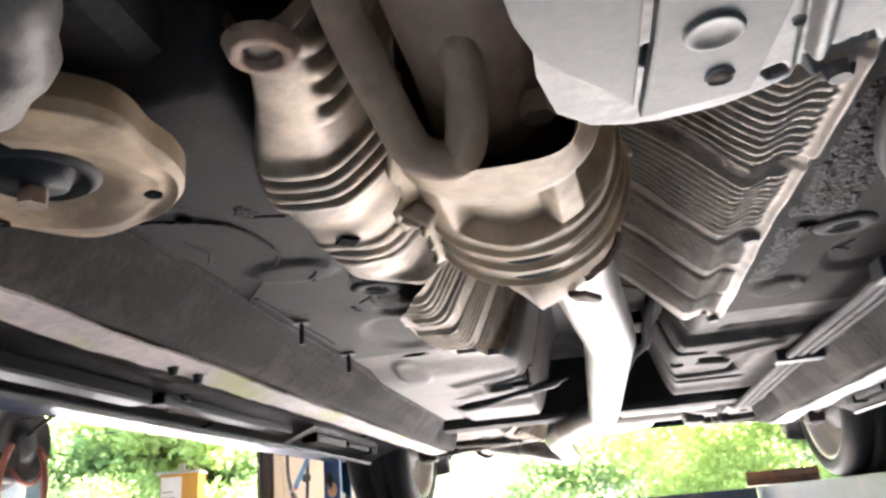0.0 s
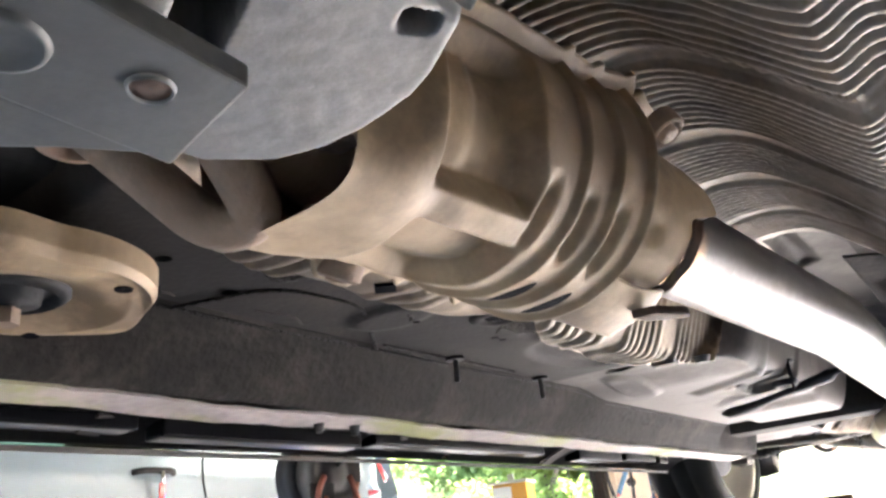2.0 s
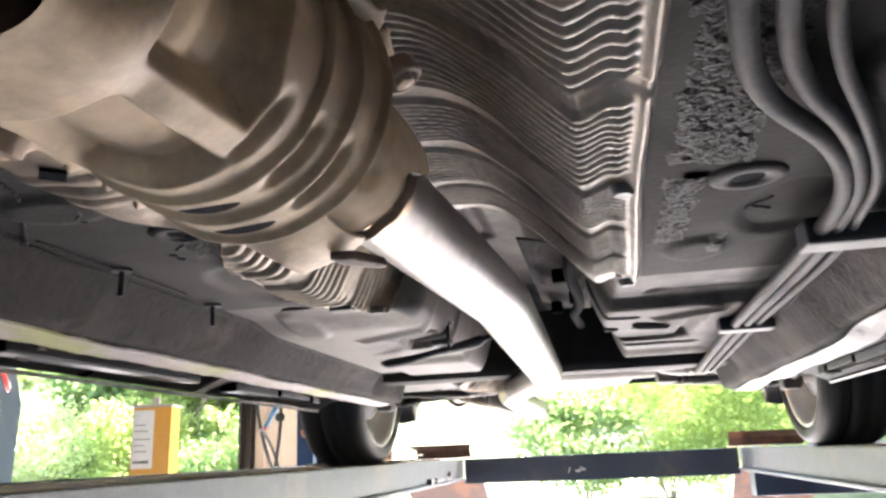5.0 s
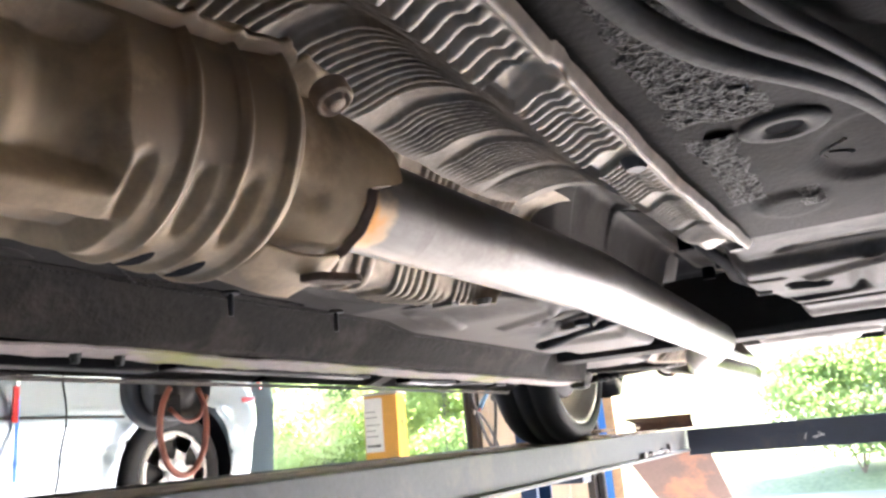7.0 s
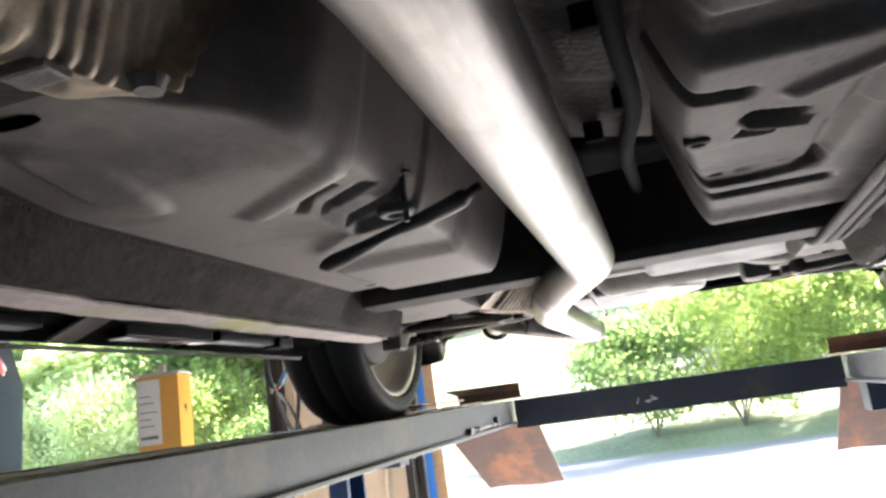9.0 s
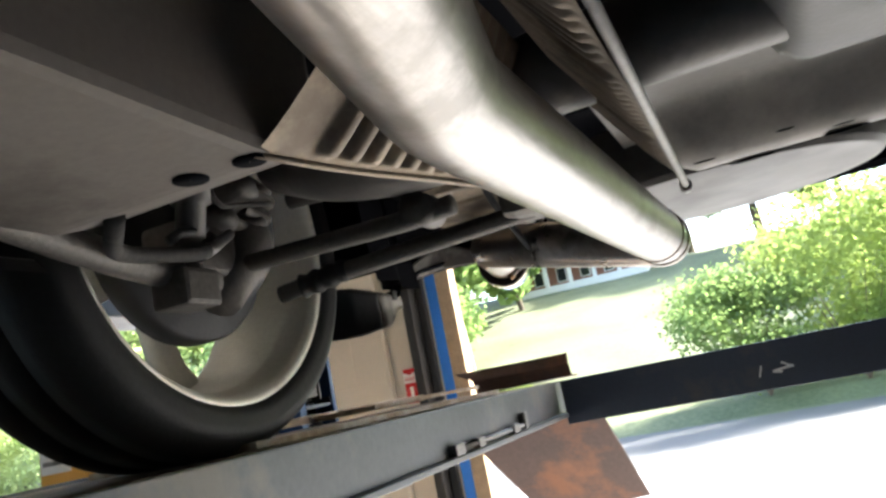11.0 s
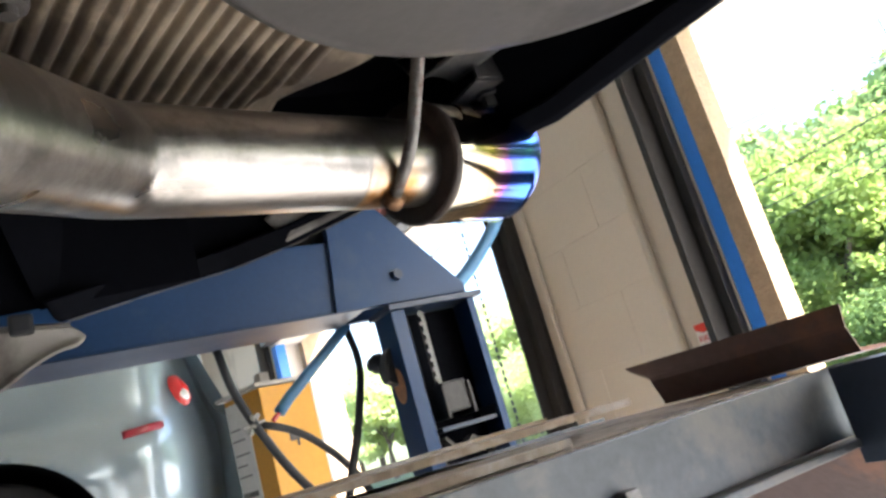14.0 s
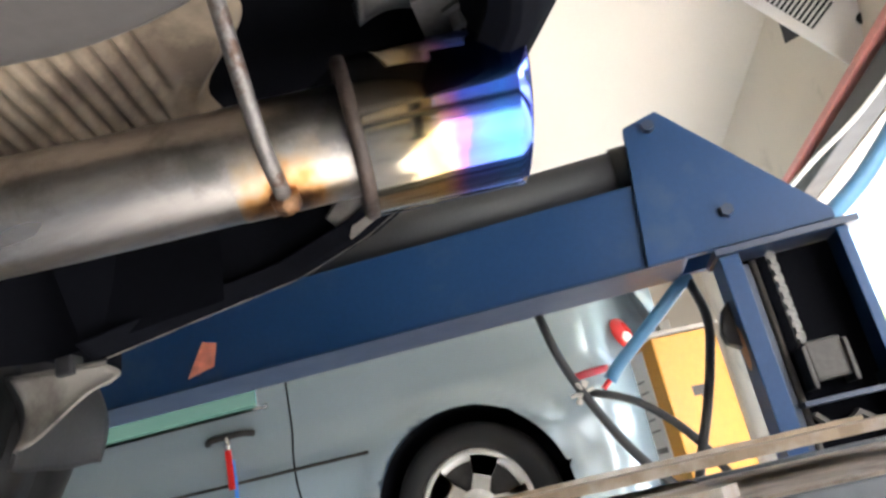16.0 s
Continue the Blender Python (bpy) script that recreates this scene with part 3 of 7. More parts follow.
part("scratch", bm, "paper", cross, "pale scratched marks")
# weathered board lying on the left runway, splintered along its edges
board = thing("plywood_board", "weathered splintered plywood board lying on the lift runway", "board", at=(-0.80, 3.6, DECK))


def board_fn(x0, x1, y0, y1, z, seed):
    def fn(u, v):
        edge = 0.007 * noise.noise((v * 9 * (y1 - y0), seed, 0)) + 0.002 * noise.noise((v * 60 * (y1 - y0), seed, 2))
        ends = 0.012 * noise.noise((u * 6, seed, 5))
        x = lerp(x0 + edge, x1 + edge * 1.3, u)
        return (x + 0.80, lerp(y0 + ends, y1 + ends * 2, v) - 3.6, z + 0.0006 * noise.noise((u * 14, v * 40, seed)))
    return fn


part("ply", sheet(board_fn(-0.955, -0.668, 3.05, 3.955, 0.012, 1.0), steps(0, 1, 16), steps(0, 1, 90), 0.009), "old_board", board, "grey-brown plywood sheet")
part("ply", sheet(board_fn(-0.975, -0.80, 3.60, 4.17, 0.0225, 4.0), steps(0, 1, 10), steps(0, 1, 60), 0.009), "old_board", board, "grey-brown plywood offcut")
part("edge_batten", sheet(board_fn(-0.985, -0.945, 3.30, 4.14, 0.036, 7.0), steps(0, 1, 4), steps(0, 1, 50), 0.016), "old_board", board, "dark-edged wooden batten")

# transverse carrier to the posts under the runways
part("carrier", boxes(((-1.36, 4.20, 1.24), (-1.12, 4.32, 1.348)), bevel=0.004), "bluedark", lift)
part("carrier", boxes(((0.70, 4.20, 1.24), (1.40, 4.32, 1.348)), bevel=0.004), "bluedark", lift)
# safety latch rod along the inner web
rod = part("latch_rod", sweep([(-0.630, 3.56, 1.372), (-0.630, 3.98, 1.372)], 0.005, 10), "grey_steel", lift, "grey steel safety latch rod", True)
for y, h, z in ((3.57, 0.022, 1.383), (3.68, 0.016, 1.381), (3.90, 0.02, 1.380), (3.975, 0.010, 1.40)):
    part("clevis", boxes(((-0.639, y - h, 1.362), (-0.622, y + h, z)), bevel=0.003), "grey_steel", rod)


def post(s, px, sticker):
    """A lift column whose open side faces the car; s is the side of the car it stands on."""
    y0, y1 = 4.14, 4.34
    xf, xb = px, px + s * 0.085
    lo, hi = min(xf, xb), max(xf, xb)
    t = 0.012
    c = lambda d: xf + s * d
    bm = prism([(c(0), y0), (c(0.085), y0), (c(0.085), y1), (c(0), y1), (c(0), y1 - 0.017), (c(0.010), y1 - 0.017), (c(0.010), y1 - t), (c(0.085 - t), y1 - t), (c(0.085 - t), y0 + t), (c(0.010), y0 + t), (c(0.010), y0 + 0.031), (c(0), y0 + 0.031)], "z", FLOOR + 0.02, 1.765, 0.0015)
    p = part("post", bm, "blue", lift, "blue painted steel lift column")
    box_ = (xf + s * 0.02, xb - s * 0.02)
    part("base_plate", boxes(((lo - 0.06, y0 - 0.06, FLOOR), (hi + 0.06, y1 + 0.06, FLOOR + 0.02)), bevel=0.004), "blue", p)
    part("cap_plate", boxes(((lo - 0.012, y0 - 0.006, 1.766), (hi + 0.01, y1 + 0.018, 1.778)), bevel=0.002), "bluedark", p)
    # black sheet over the back web, for the shade inside the column
    part("inner_web", boxes(((min(c(0.068), c(0.0725)), y0 + 0.014, FLOOR + 0.03), (max(c(0.068), c(0.0725)), y1 - 0.014, 1.764))), "void", p, "black sheet for the shade inside the column")
    # chain, tensioner, ladder
    cx, cy = xf + s * 0.04, 4.225
    chain = part("chain", boxes(((cx - 0.002, cy - 0.002, 1.60), (cx + 0.002, cy + 0.002, 1.765))), "grey_steel", p, "leaf chain hanging in the column")
    flat = part("link", boxes(((-0.003, -0.0075, -0.0065), (0.003, 0.0075, 0.0065)), bevel=0.001), "grey_steel", chain)
    cross_ = part("link", boxes(((-0.0075, -0.0045, -0.0065), (0.0075, 0.0045, 0.0065)), bevel=0.001), "grey_steel", chain)
    for k in range(16):
        link = (flat, cross_)[k % 2]
        if k > 1:
            o = new("link", link.data)
            o.parent = chain
            link = o
        link.location = (cx, cy, 1.755 - 0.0097 * k)
    bm = bmesh.new()
    box(bm, (cx - 0.022, cy - 0.006, 1.545), (cx + 0.022, cy + 0.050, 1.607), 0.005)
    box(bm, (cx - 0.028, cy - 0.012, 1.535), (cx + 0.028, cy - 0.005, 1.600), 0.002)
    box(bm, (cx - 0.028, cy + 0.049, 1.535), (cx + 0.028, cy + 0.056, 1.600), 0.002)
    part("chain_anchor", bm, "track", p, "grey chain anchor block")
    xs_ = (min(xf + s * 0.01, xf + s * 0.07), max(xf + s * 0.01, xf + s * 0.07))
    shelf = part("slack_bracket", prism([(cy - 0.035, 1.512), (cy + 0.10, 1.512), (cy + 0.10, 1.540), (cy + 0.094, 1.540), (cy + 0.094, 1.520), (cy - 0.035, 1.520)], "x", xs_[0], xs_[1], 0.001), "bluedark", p)
    part("zigzag_strip", prism([(cy - 0.02, 1.498), (cy + 0.012, 1.462), (cy + 0.045, 1.486), (cy + 0.088, 1.450), (cy + 0.092, 1.456), (cy + 0.046, 1.494), (cy + 0.013, 1.470), (cy - 0.015, 1.502)], "x", xs_[0], xs_[0] + 0.03), "iron", shelf)
    part("guide_rod", sweep([(xf + s * 0.06, 4.200, FLOOR + 0.1), (xf + s * 0.06, 4.200, 1.76)], 0.005, 10), "iron", p, smooth=True)
    part("guide_rail", boxes(((min(xf + s * 0.055, xf + s * 0.070), 4.176, FLOOR + 0.1), (max(xf + s * 0.055, xf + s * 0.070), 4.192, 1.755)), bevel=0.001), "bluedark", p)
    return p


p_left = post(-1, -1.345, True)
p_right = post(1, 1.40, False)
bm = bmesh.new()
bmesh.ops.create_circle(bm, cap_ends=True, radius=0.030, segments=24, matrix=pose(-1.386, 4.1385, 1.621, 90, 0, 0) @ Matrix.Diagonal((0.85, 1.2, 1, 1)))
part("sticker", bm, material("worn_orange_sticker", (0.45, 0.20, 0.09), 0.5, vary=0.3, scale=60, bump=0), p_left, "worn round orange warning sticker")
part("latch_block", prism([(4.139, 1.622), (4.139, 1.702), (4.126, 1.690), (4.114, 1.655), (4.118, 1.635)], "x", -1.415, -1.385, 0.003), "black", p_left, "black latch block on the column's side")
for dx, dz, w, h, mt in ((0.06, 1.70, 0.05, 0.05, "amber"), (0.11, 1.60, 0.09, 0.03, "paper"), (0.07, 1.55, 0.06, 0.02, "paper")):
    part("sticker", boxes(((1.42 + dx, 4.1365, dz), (1.42 + dx + w, 4.139, dz + h))), mt, p_right, "worn warning sticker")
# side beam on the left posts, with its gusset and hydraulic cylinder
beam = thing("side_beam", "blue painted box beam with gusset plate and black hydraulic cylinder", "lift beam")
part("beam", boxes(((-1.48, 0.6, 1.782), (-1.36, 4.10, 1.93)), bevel=0.006), "blue", beam)
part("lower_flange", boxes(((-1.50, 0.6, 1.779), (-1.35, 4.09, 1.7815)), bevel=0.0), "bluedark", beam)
part("gusset", prism([(4.03, 1.782), (4.06, 2.03), (4.12, 2.045), (4.33, 1.80), (4.33, 1.782)], "x", -1.372, -1.350, 0.002), "blue", beam, "blue triangular gusset plate")
part("gusset", prism([(4.03, 1.782), (4.06, 2.03), (4.12, 2.045), (4.33, 1.80), (4.33, 1.782)], "x", -1.500, -1.478, 0.002), "blue", beam)
part("weld_bead", sweep([(-1.356, 4.045, 1.79), (-1.356, 4.062, 1.925)], 0.005, 8), "lift", beam, smooth=True)
cyl = part("cylinder", sweep([(-1.42, 3.1, 1.978), (-1.42, 4.055, 1.978)], 0.042, 24), "black", beam, "black hydraulic cylinder", True)
part("end_ring", sweep([(-1.42, 4.03, 1.978), (-1.42, 4.062, 1.978)], 0.047, 24), "black", cyl, smooth=True)
for y, z in ((4.176, 1.838), (4.10, 2.018)):
    part("bolt", lathe([(0.001, 0.012), (0.011, 0.012), (0.012, 0.0), (0.012, -0.004)], 6, pose(-1.349, y, z, 0, 90, 0)), "bluedark", beam)
# front end of the beam rests on a post out of sight
front = post(-1, -1.345, False)
front.location = (0, -3.4, 0)
other = post(1, 1.40, False)
other.location = (0, -3.4, 0)
sign = part("sticker", prism([(3.20, 1.80), (3.235, 1.86), (3.262, 1.852), (3.252, 1.81)], "x", -1.3595, -1.3575), material("faded_red_decal", (0.60, 0.20, 0.14), 0.5, vary=0.35, scale=50, bump=0), beam, "faded red and white warning decal")


# ---- the car ----
car = thing("car", "black hatchback seen from below, standing on the lift", "car")
FLZ = 1.675


def under_z(x, y):
    """Height of the pressed underbody over the plan."""
    z = FLZ
    tl, tr = (-0.235, 0.045) if y < 1.40 else (lerp(-0.235, -0.155, smooth01((y - 1.40) / 0.16)), lerp(0.045, 0.03, smooth01((y - 1.5) / 0.2)) + 0.045 * smooth01((y - 1.68) / 0.5))
    z += 0.17 * between(x, tl - 0.012, tr + 0.012, 0.075)
    z -= 0.060 * (smooth01((-0.432 - x) / 0.06) if x < 0 else smooth01((x - 0.325) / 0.06))          # towards the sills
    if y > 1.50:                                                                                   # rear pans, a little lower
        z -= 0.012 * smooth01((y - 1.50) / 0.10) * (1 - between(x, tl, tr, 0.08)) * (1 - smooth01((-0.432 - x) / 0.06))
    if y > 2.18:                                                                                   # upturned rear edge
        z += 0.15 * smooth01((y - 2.20) / 0.05) * (1 - smooth01((abs(x + 0.055) - 0.37) / 0.05))
    # pressed beads and swages
    for cx, cy, rx, ry, d in ((-0.33, 1.30, 0.05, 0.10, 0.006), (-0.37, 1.55, 0.03, 0.09, -0.006), (0.24, 1.18, 0.05, 0.09, 0.007), (0.17, 1.30, 0.035, 0.05, -0.005),
                              (-0.36, 0.98, 0.05, 0.035, -0.005), (0.22, 1.52, 0.10, 0.03, 0.008), (-0.30, 1.17, 0.03, 0.03, 0.006), (0.26, 0.90, 0.05, 0.06, -0.008)):
        q = ((x - cx) / rx) ** 2 + ((y - cy) / ry) ** 2
        if q < 1:
            z += d * smooth01((1 - q) * 2)
    if x > 0.03 and 1.52 < y < 2.24:                                                               # right pan: grooves, pockets, a raised rear field
        z += 0.015 * between(y, 1.545, 1.59, 0.03) * between(x, 0.06, 0.30, 0.04)
        z += 0.020 * slab(x, y, 0.082, 1.655, 0.009, 0.040, 12, 0.010)
        z += 0.016 * slab(x, y, 0.146, 1.730, 0.010, 0.024, 24, 0.006)
        z += 0.016 * slab(x, y, 0.146, 1.772, 0.011, 0.024, 20, 0.006)
        z -= 0.007 * slab(x, y, 0.150, 1.751, 0.005, 0.030, 22, 0.008)
        z += 0.009 * smooth01((y - 1.805 + 0.25 * (x - 0.07)) / 0.02) * (1 - smooth01((y - 2.13) / 0.05)) * between(x, 0.06, 0.29, 0.05)
        q = ((x - 0.150) / 0.085) ** 2 + ((y - 1.965) / 0.042) ** 2
        z += 0.008 * smooth01((1 - q) * 3)
        z += 0.014 * between(x, 0.208, 0.228, 0.02) * between(y, 1.66, 1.98, 0.05)
        z -= 0.008 * slab(x, y, 0.20, 1.65, 0.010, 0.060, -35, 0.016)
        z += 0.014 * between(y, 2.04, 2.07, 0.018) * between(x, 0.11, 0.25, 0.03)
    if x < -0.10 and 1.52 < y < 2.24:                                                              # left pan: a sunk shelf with pockets
        front, rear = lerp(1.700, 1.605, (x + 0.28) / 0.15), lerp(1.842, 1.792, (x + 0.272) / 0.13)
        z += 0.013 * between(y, front, rear, 0.014) * smooth01((x + 0.282) / 0.014) * (1 - smooth01((x + 0.125) / 0.03))
        z -= 0.007 * slab(x, y, -0.255, 1.655, 0.012, 0.085, -34, 0.022)
        for cx, cy, hl in ((-0.262, 1.708, 0.026), (-0.240, 1.738, 0.040), (-0.232, 1.792, 0.048)):
            z += 0.012 * slab(x, y, cx, cy, 0.0075, hl, -36, 0.007)
        z -= 0.012 * between(x, -0.37, -0.17, 0.03) * between(y, 1.97, 2.20, 0.05)
    if y < 0.75:
        z += 0.10 * smooth01((0.66 - y) / 0.08)
    return z


# pans split down the middle: right halves carry shade in their colour
for xa_, xb_, n_, mat_, lab_ in ((-0.434, -0.050, 66, "pan", "grey-brown undercoated floor pan"), (-0.050, 0.327, 64, "pan_shade", "undercoated floor pan, right half darkened for shade")):
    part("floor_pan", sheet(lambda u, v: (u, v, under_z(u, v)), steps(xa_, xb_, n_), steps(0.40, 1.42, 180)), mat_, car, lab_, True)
for xa_, xb_, n_, mat_, lab_ in ((-0.434, -0.050, 106, "rear_pan", "beige-grey painted rear seat pan"), (-0.050, 0.327, 104, "rear_pan_shade", "rear seat pan, right half darkened for shade")):
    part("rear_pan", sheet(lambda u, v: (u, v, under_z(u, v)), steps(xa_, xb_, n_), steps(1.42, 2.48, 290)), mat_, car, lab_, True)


def sill_z(x, y):
    """Inner sill wall: a rounded beam with two bands of coarse tarry seal."""
    q = (-0.434 - x) / 0.071 if x < 0 else (x - 0.327) / 0.068
    z = under_z(x, y) - 0.006 * math.sin(math.pi * min(1, max(0, q * 1.15))) + 0.002 * noise.noise((x * 30, y * 9, 2))
    rough = between(q, 0.10, 0.30, 0.10) + between(q, 0.48, 0.66, 0.10)
    return z - rough * (0.0025 + 0.0022 * noise.noise((x * 160, y * 70, 5)) + 0.0016 * noise.noise((x * 330, y * 150, 8))) * (0.55 + 0.45 * smooth01((y - 1.1) / 0.3))


for a, b in ((-0.505, -0.434), (0.327, 0.395)):
    part("sill_wall", sheet(lambda u, v: (u, v, sill_z(u, v)), steps(a, b, 30), steps(0.40, 2.52, 420)), "sill", car, "dark undercoated inner sill wall", True)
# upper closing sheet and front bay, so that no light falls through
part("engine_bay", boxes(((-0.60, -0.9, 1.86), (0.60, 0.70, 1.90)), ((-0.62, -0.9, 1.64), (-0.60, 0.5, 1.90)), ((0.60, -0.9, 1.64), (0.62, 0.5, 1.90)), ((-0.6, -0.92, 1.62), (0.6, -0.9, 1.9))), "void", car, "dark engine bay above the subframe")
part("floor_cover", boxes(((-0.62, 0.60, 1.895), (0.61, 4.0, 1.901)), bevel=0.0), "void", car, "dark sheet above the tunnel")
# black brackets and a loom along the tunnel wall
part("wire_loom", sweep(arc_path([(0.035, 1.42, 1.735), (0.028, 1.60, 1.722), (0.040, 1.78, 1.715), (0.022, 1.95, 1.725), (0.03, 2.25, 1.75)], 0.06), 0.009, 12), "void", car, "black wire loom along the tunnel", True)


def tunnel_panel(u, v):
    """Pressed floor piece between the tunnel and the right pan."""
    d = 0.012 * between(v, 1.62, 1.74, 0.05) + 0.008 * between(v, 1.82, 1.92, 0.04)
    return (lerp(-0.035, 0.055, u), v, 1.752 - 0.02 * u - d * between(u, 0.15, 0.9, 0.2) + 0.03 * smooth01((v - 1.93) / 0.06))


part("tunnel_panel", sheet(tunnel_panel, steps(0, 1, 24), steps(1.46, 1.99, 70), 0.002), "sill", car, "dark pressed tunnel floor panel", True)
for y, x in ((1.60, 0.012), (1.78, 0.030), (1.86, -0.005)):
    part("slot", boxes(((x - 0.010, y - 0.006, 1.714), (x + 0.010, y + 0.006, 1.735)), bevel=0.002), "void", car)
# coarse sealer patches beside the tunnel
random.seed(11)


def patch(x0, x1, y0, y1, amp):
    def fn(u, v):
        n = noise.noise((u * 170, v * 120, 3)) + 0.7 * noise.noise((u * 330, v * 240, 7))
        edge = min(u - x0, x1 - u, v - y0, y1 - v) + 0.012 * noise.noise((u * 40, v * 40, 1))
        return (u, v, under_z(u, v) + 0.003 - (0.0045 + amp * n) * smooth01(edge / 0.02))
    return sheet(fn, steps(x0, x1, int((x1 - x0) / 0.0022)), steps(y0, y1, int((y1 - y0) / 0.0028)))


for a in ((0.106, 0.19, 0.66, 1.05, 0.0020), (0.11, 0.165, 1.05, 1.27, 0.0020), (-0.332, -0.252, 0.985, 1.195, 0.0013), (0.165, 0.21, 1.24, 1.31, 0.0014), (-0.36, -0.325, 0.80, 0.86, 0.0010)):
    part("sealer", patch(*a), "tar", car, "coarse black sealer", True)
# sealed seams
for pts in (((-0.44, 0.80), (-0.36, 0.84), (-0.35, 0.93), (-0.44, 1.05)), ((-0.43, 1.05), (-0.425, 1.30))):
    path = arc_path([(x, y, under_z(x, y) - 0.001) for x, y in pts], 0.03, 5)
    part("seam", sweep(path, 0.0018, 6), "tar", car)
# weld lines and creases on the inner sill walls
random.seed(23)
for s in (-1, 1):
    for d, r in ((0.003, 0.0022), (0.036, 0.0015)):
        xs0 = -0.437 if s < 0 else 0.330
        pts = [(xs0 + s * d + 0.0015 * noise.noise((k * 0.4, d * 50, s)), 0.45 + k * 0.05, 0) for k in range(42)]
        part("weld_line", sweep([(x, y, under_z(x, y) - 0.0006) for x, y, z in pts], r, 6), "tar", car)
for k in range(14):
    x, y = (random.uniform(-0.42, -0.29) if k % 2 else random.uniform(0.12, 0.31)), random.uniform(0.72, 1.36)
    a, ln = random.uniform(0, 3.1), random.uniform(0.02, 0.07)
    pts = [(x + ln * (t - 0.5) * math.cos(a) + 0.006 * math.sin(t * 5 + k), y + ln * (t - 0.5) * math.sin(a), 0) for t in steps(0, 1, 8)]
    part("crease", sweep([(p, q, under_z(p, q) - 0.0002) for p, q, z in pts], 0.0014, 5), "pan", car)
# drain plugs
for x, y, r in ((0.185, 1.075, 0.030), (-0.300, 1.07, 0.028), (0.085, 1.763, 0.012)):
    bm = bmesh.new()
    disc_plug(bm, x, y, under_z(x, y), r, 0.004)
    part("drain_plug", bm, "pan", car, "pressed drain plug", True)
    part("plug_hole", lathe([(r * 0.42, -0.0018), (0.0005, -0.0019)], 20, pose(x, y, under_z(x, y))), "void", car)
# slots: flat black ovals stand for the shade inside
for x, y, rx, ry in ((0.145, 1.06, 0.012, 0.006), (-0.34, 1.44, 0.022, 0.008), (0.145, 1.731, 0.017, 0.006), (0.145, 1.773, 0.017, 0.007), (0.085, 1.763, 0.011, 0.006), (0.115, 1.968, 0.010, 0.004), (0.145, 1.968, 0.010, 0.004), (0.19, 1.955, 0.012, 0.004), (0.23, 1.60, 0.012, 0.006), (0.25, 1.78, 0.014, 0.005),
                     (0.13, 2.06, 0.012, 0.006), (0.19, 2.07, 0.014, 0.006), (-0.37, 2.13, 0.014, 0.006), (-0.39, 0.82, 0.007, 0.007), (-0.36, 0.74, 0.006, 0.006)):
    z = under_z(x, y) - 0.0015
    bm = bmesh.new()
    vs = [bm.verts.new((x + rx * math.cos(a), y + ry * math.sin(a), z)) for a in (2 * math.pi * k / 16 for k in range(16))]
    bm.faces.new(vs)
    bmesh.ops.solidify(bm, geom=bm.faces[:], thickness=0.003)
    part("slot", bm, "void", car)
# threaded studs with washers
for x, y in ((-0.423, 1.168), (-0.427, 1.372), (-0.192, 1.767)):
    bm = sweep([(x, y, under_z(x, y) + 0.005), (x, y, 1.646)], 0.0032, 8)
    bmesh.ops.create_cone(bm, cap_ends=True, radius1=0.011, radius2=0.010, depth=0.003, segments=14, matrix=pose(x, y, under_z(x, y) - 0.002))
    part("stud", bm, "black", car)
# rubber strap that crosses the sunk shelf of the left pan, and its plug
strap = arc_path([(-0.352, 1.915, 1.650), (-0.335, 1.895, 1.647), (-0.285, 1.852, 1.645), (-0.235, 1.828, 1.652), (-0.200, 1.818, 1.656), (-0.145, 1.792, 1.662), (-0.118, 1.775, 1.668)], 0.03, 5)
part("rubber_strap", sweep(strap, lambda t: 0.0075 + 0.002 * math.sin(t * 9) if 0.04 < t < 0.96 else 0.005, 10), "black", car, "black rubber strap across the pan", True)
bm = bmesh.new()
disc_plug(bm, -0.205, 1.775, 1.662, 0.020, 0.006)
part("drain_plug", bm, "black", car, "black rubber plug", True)

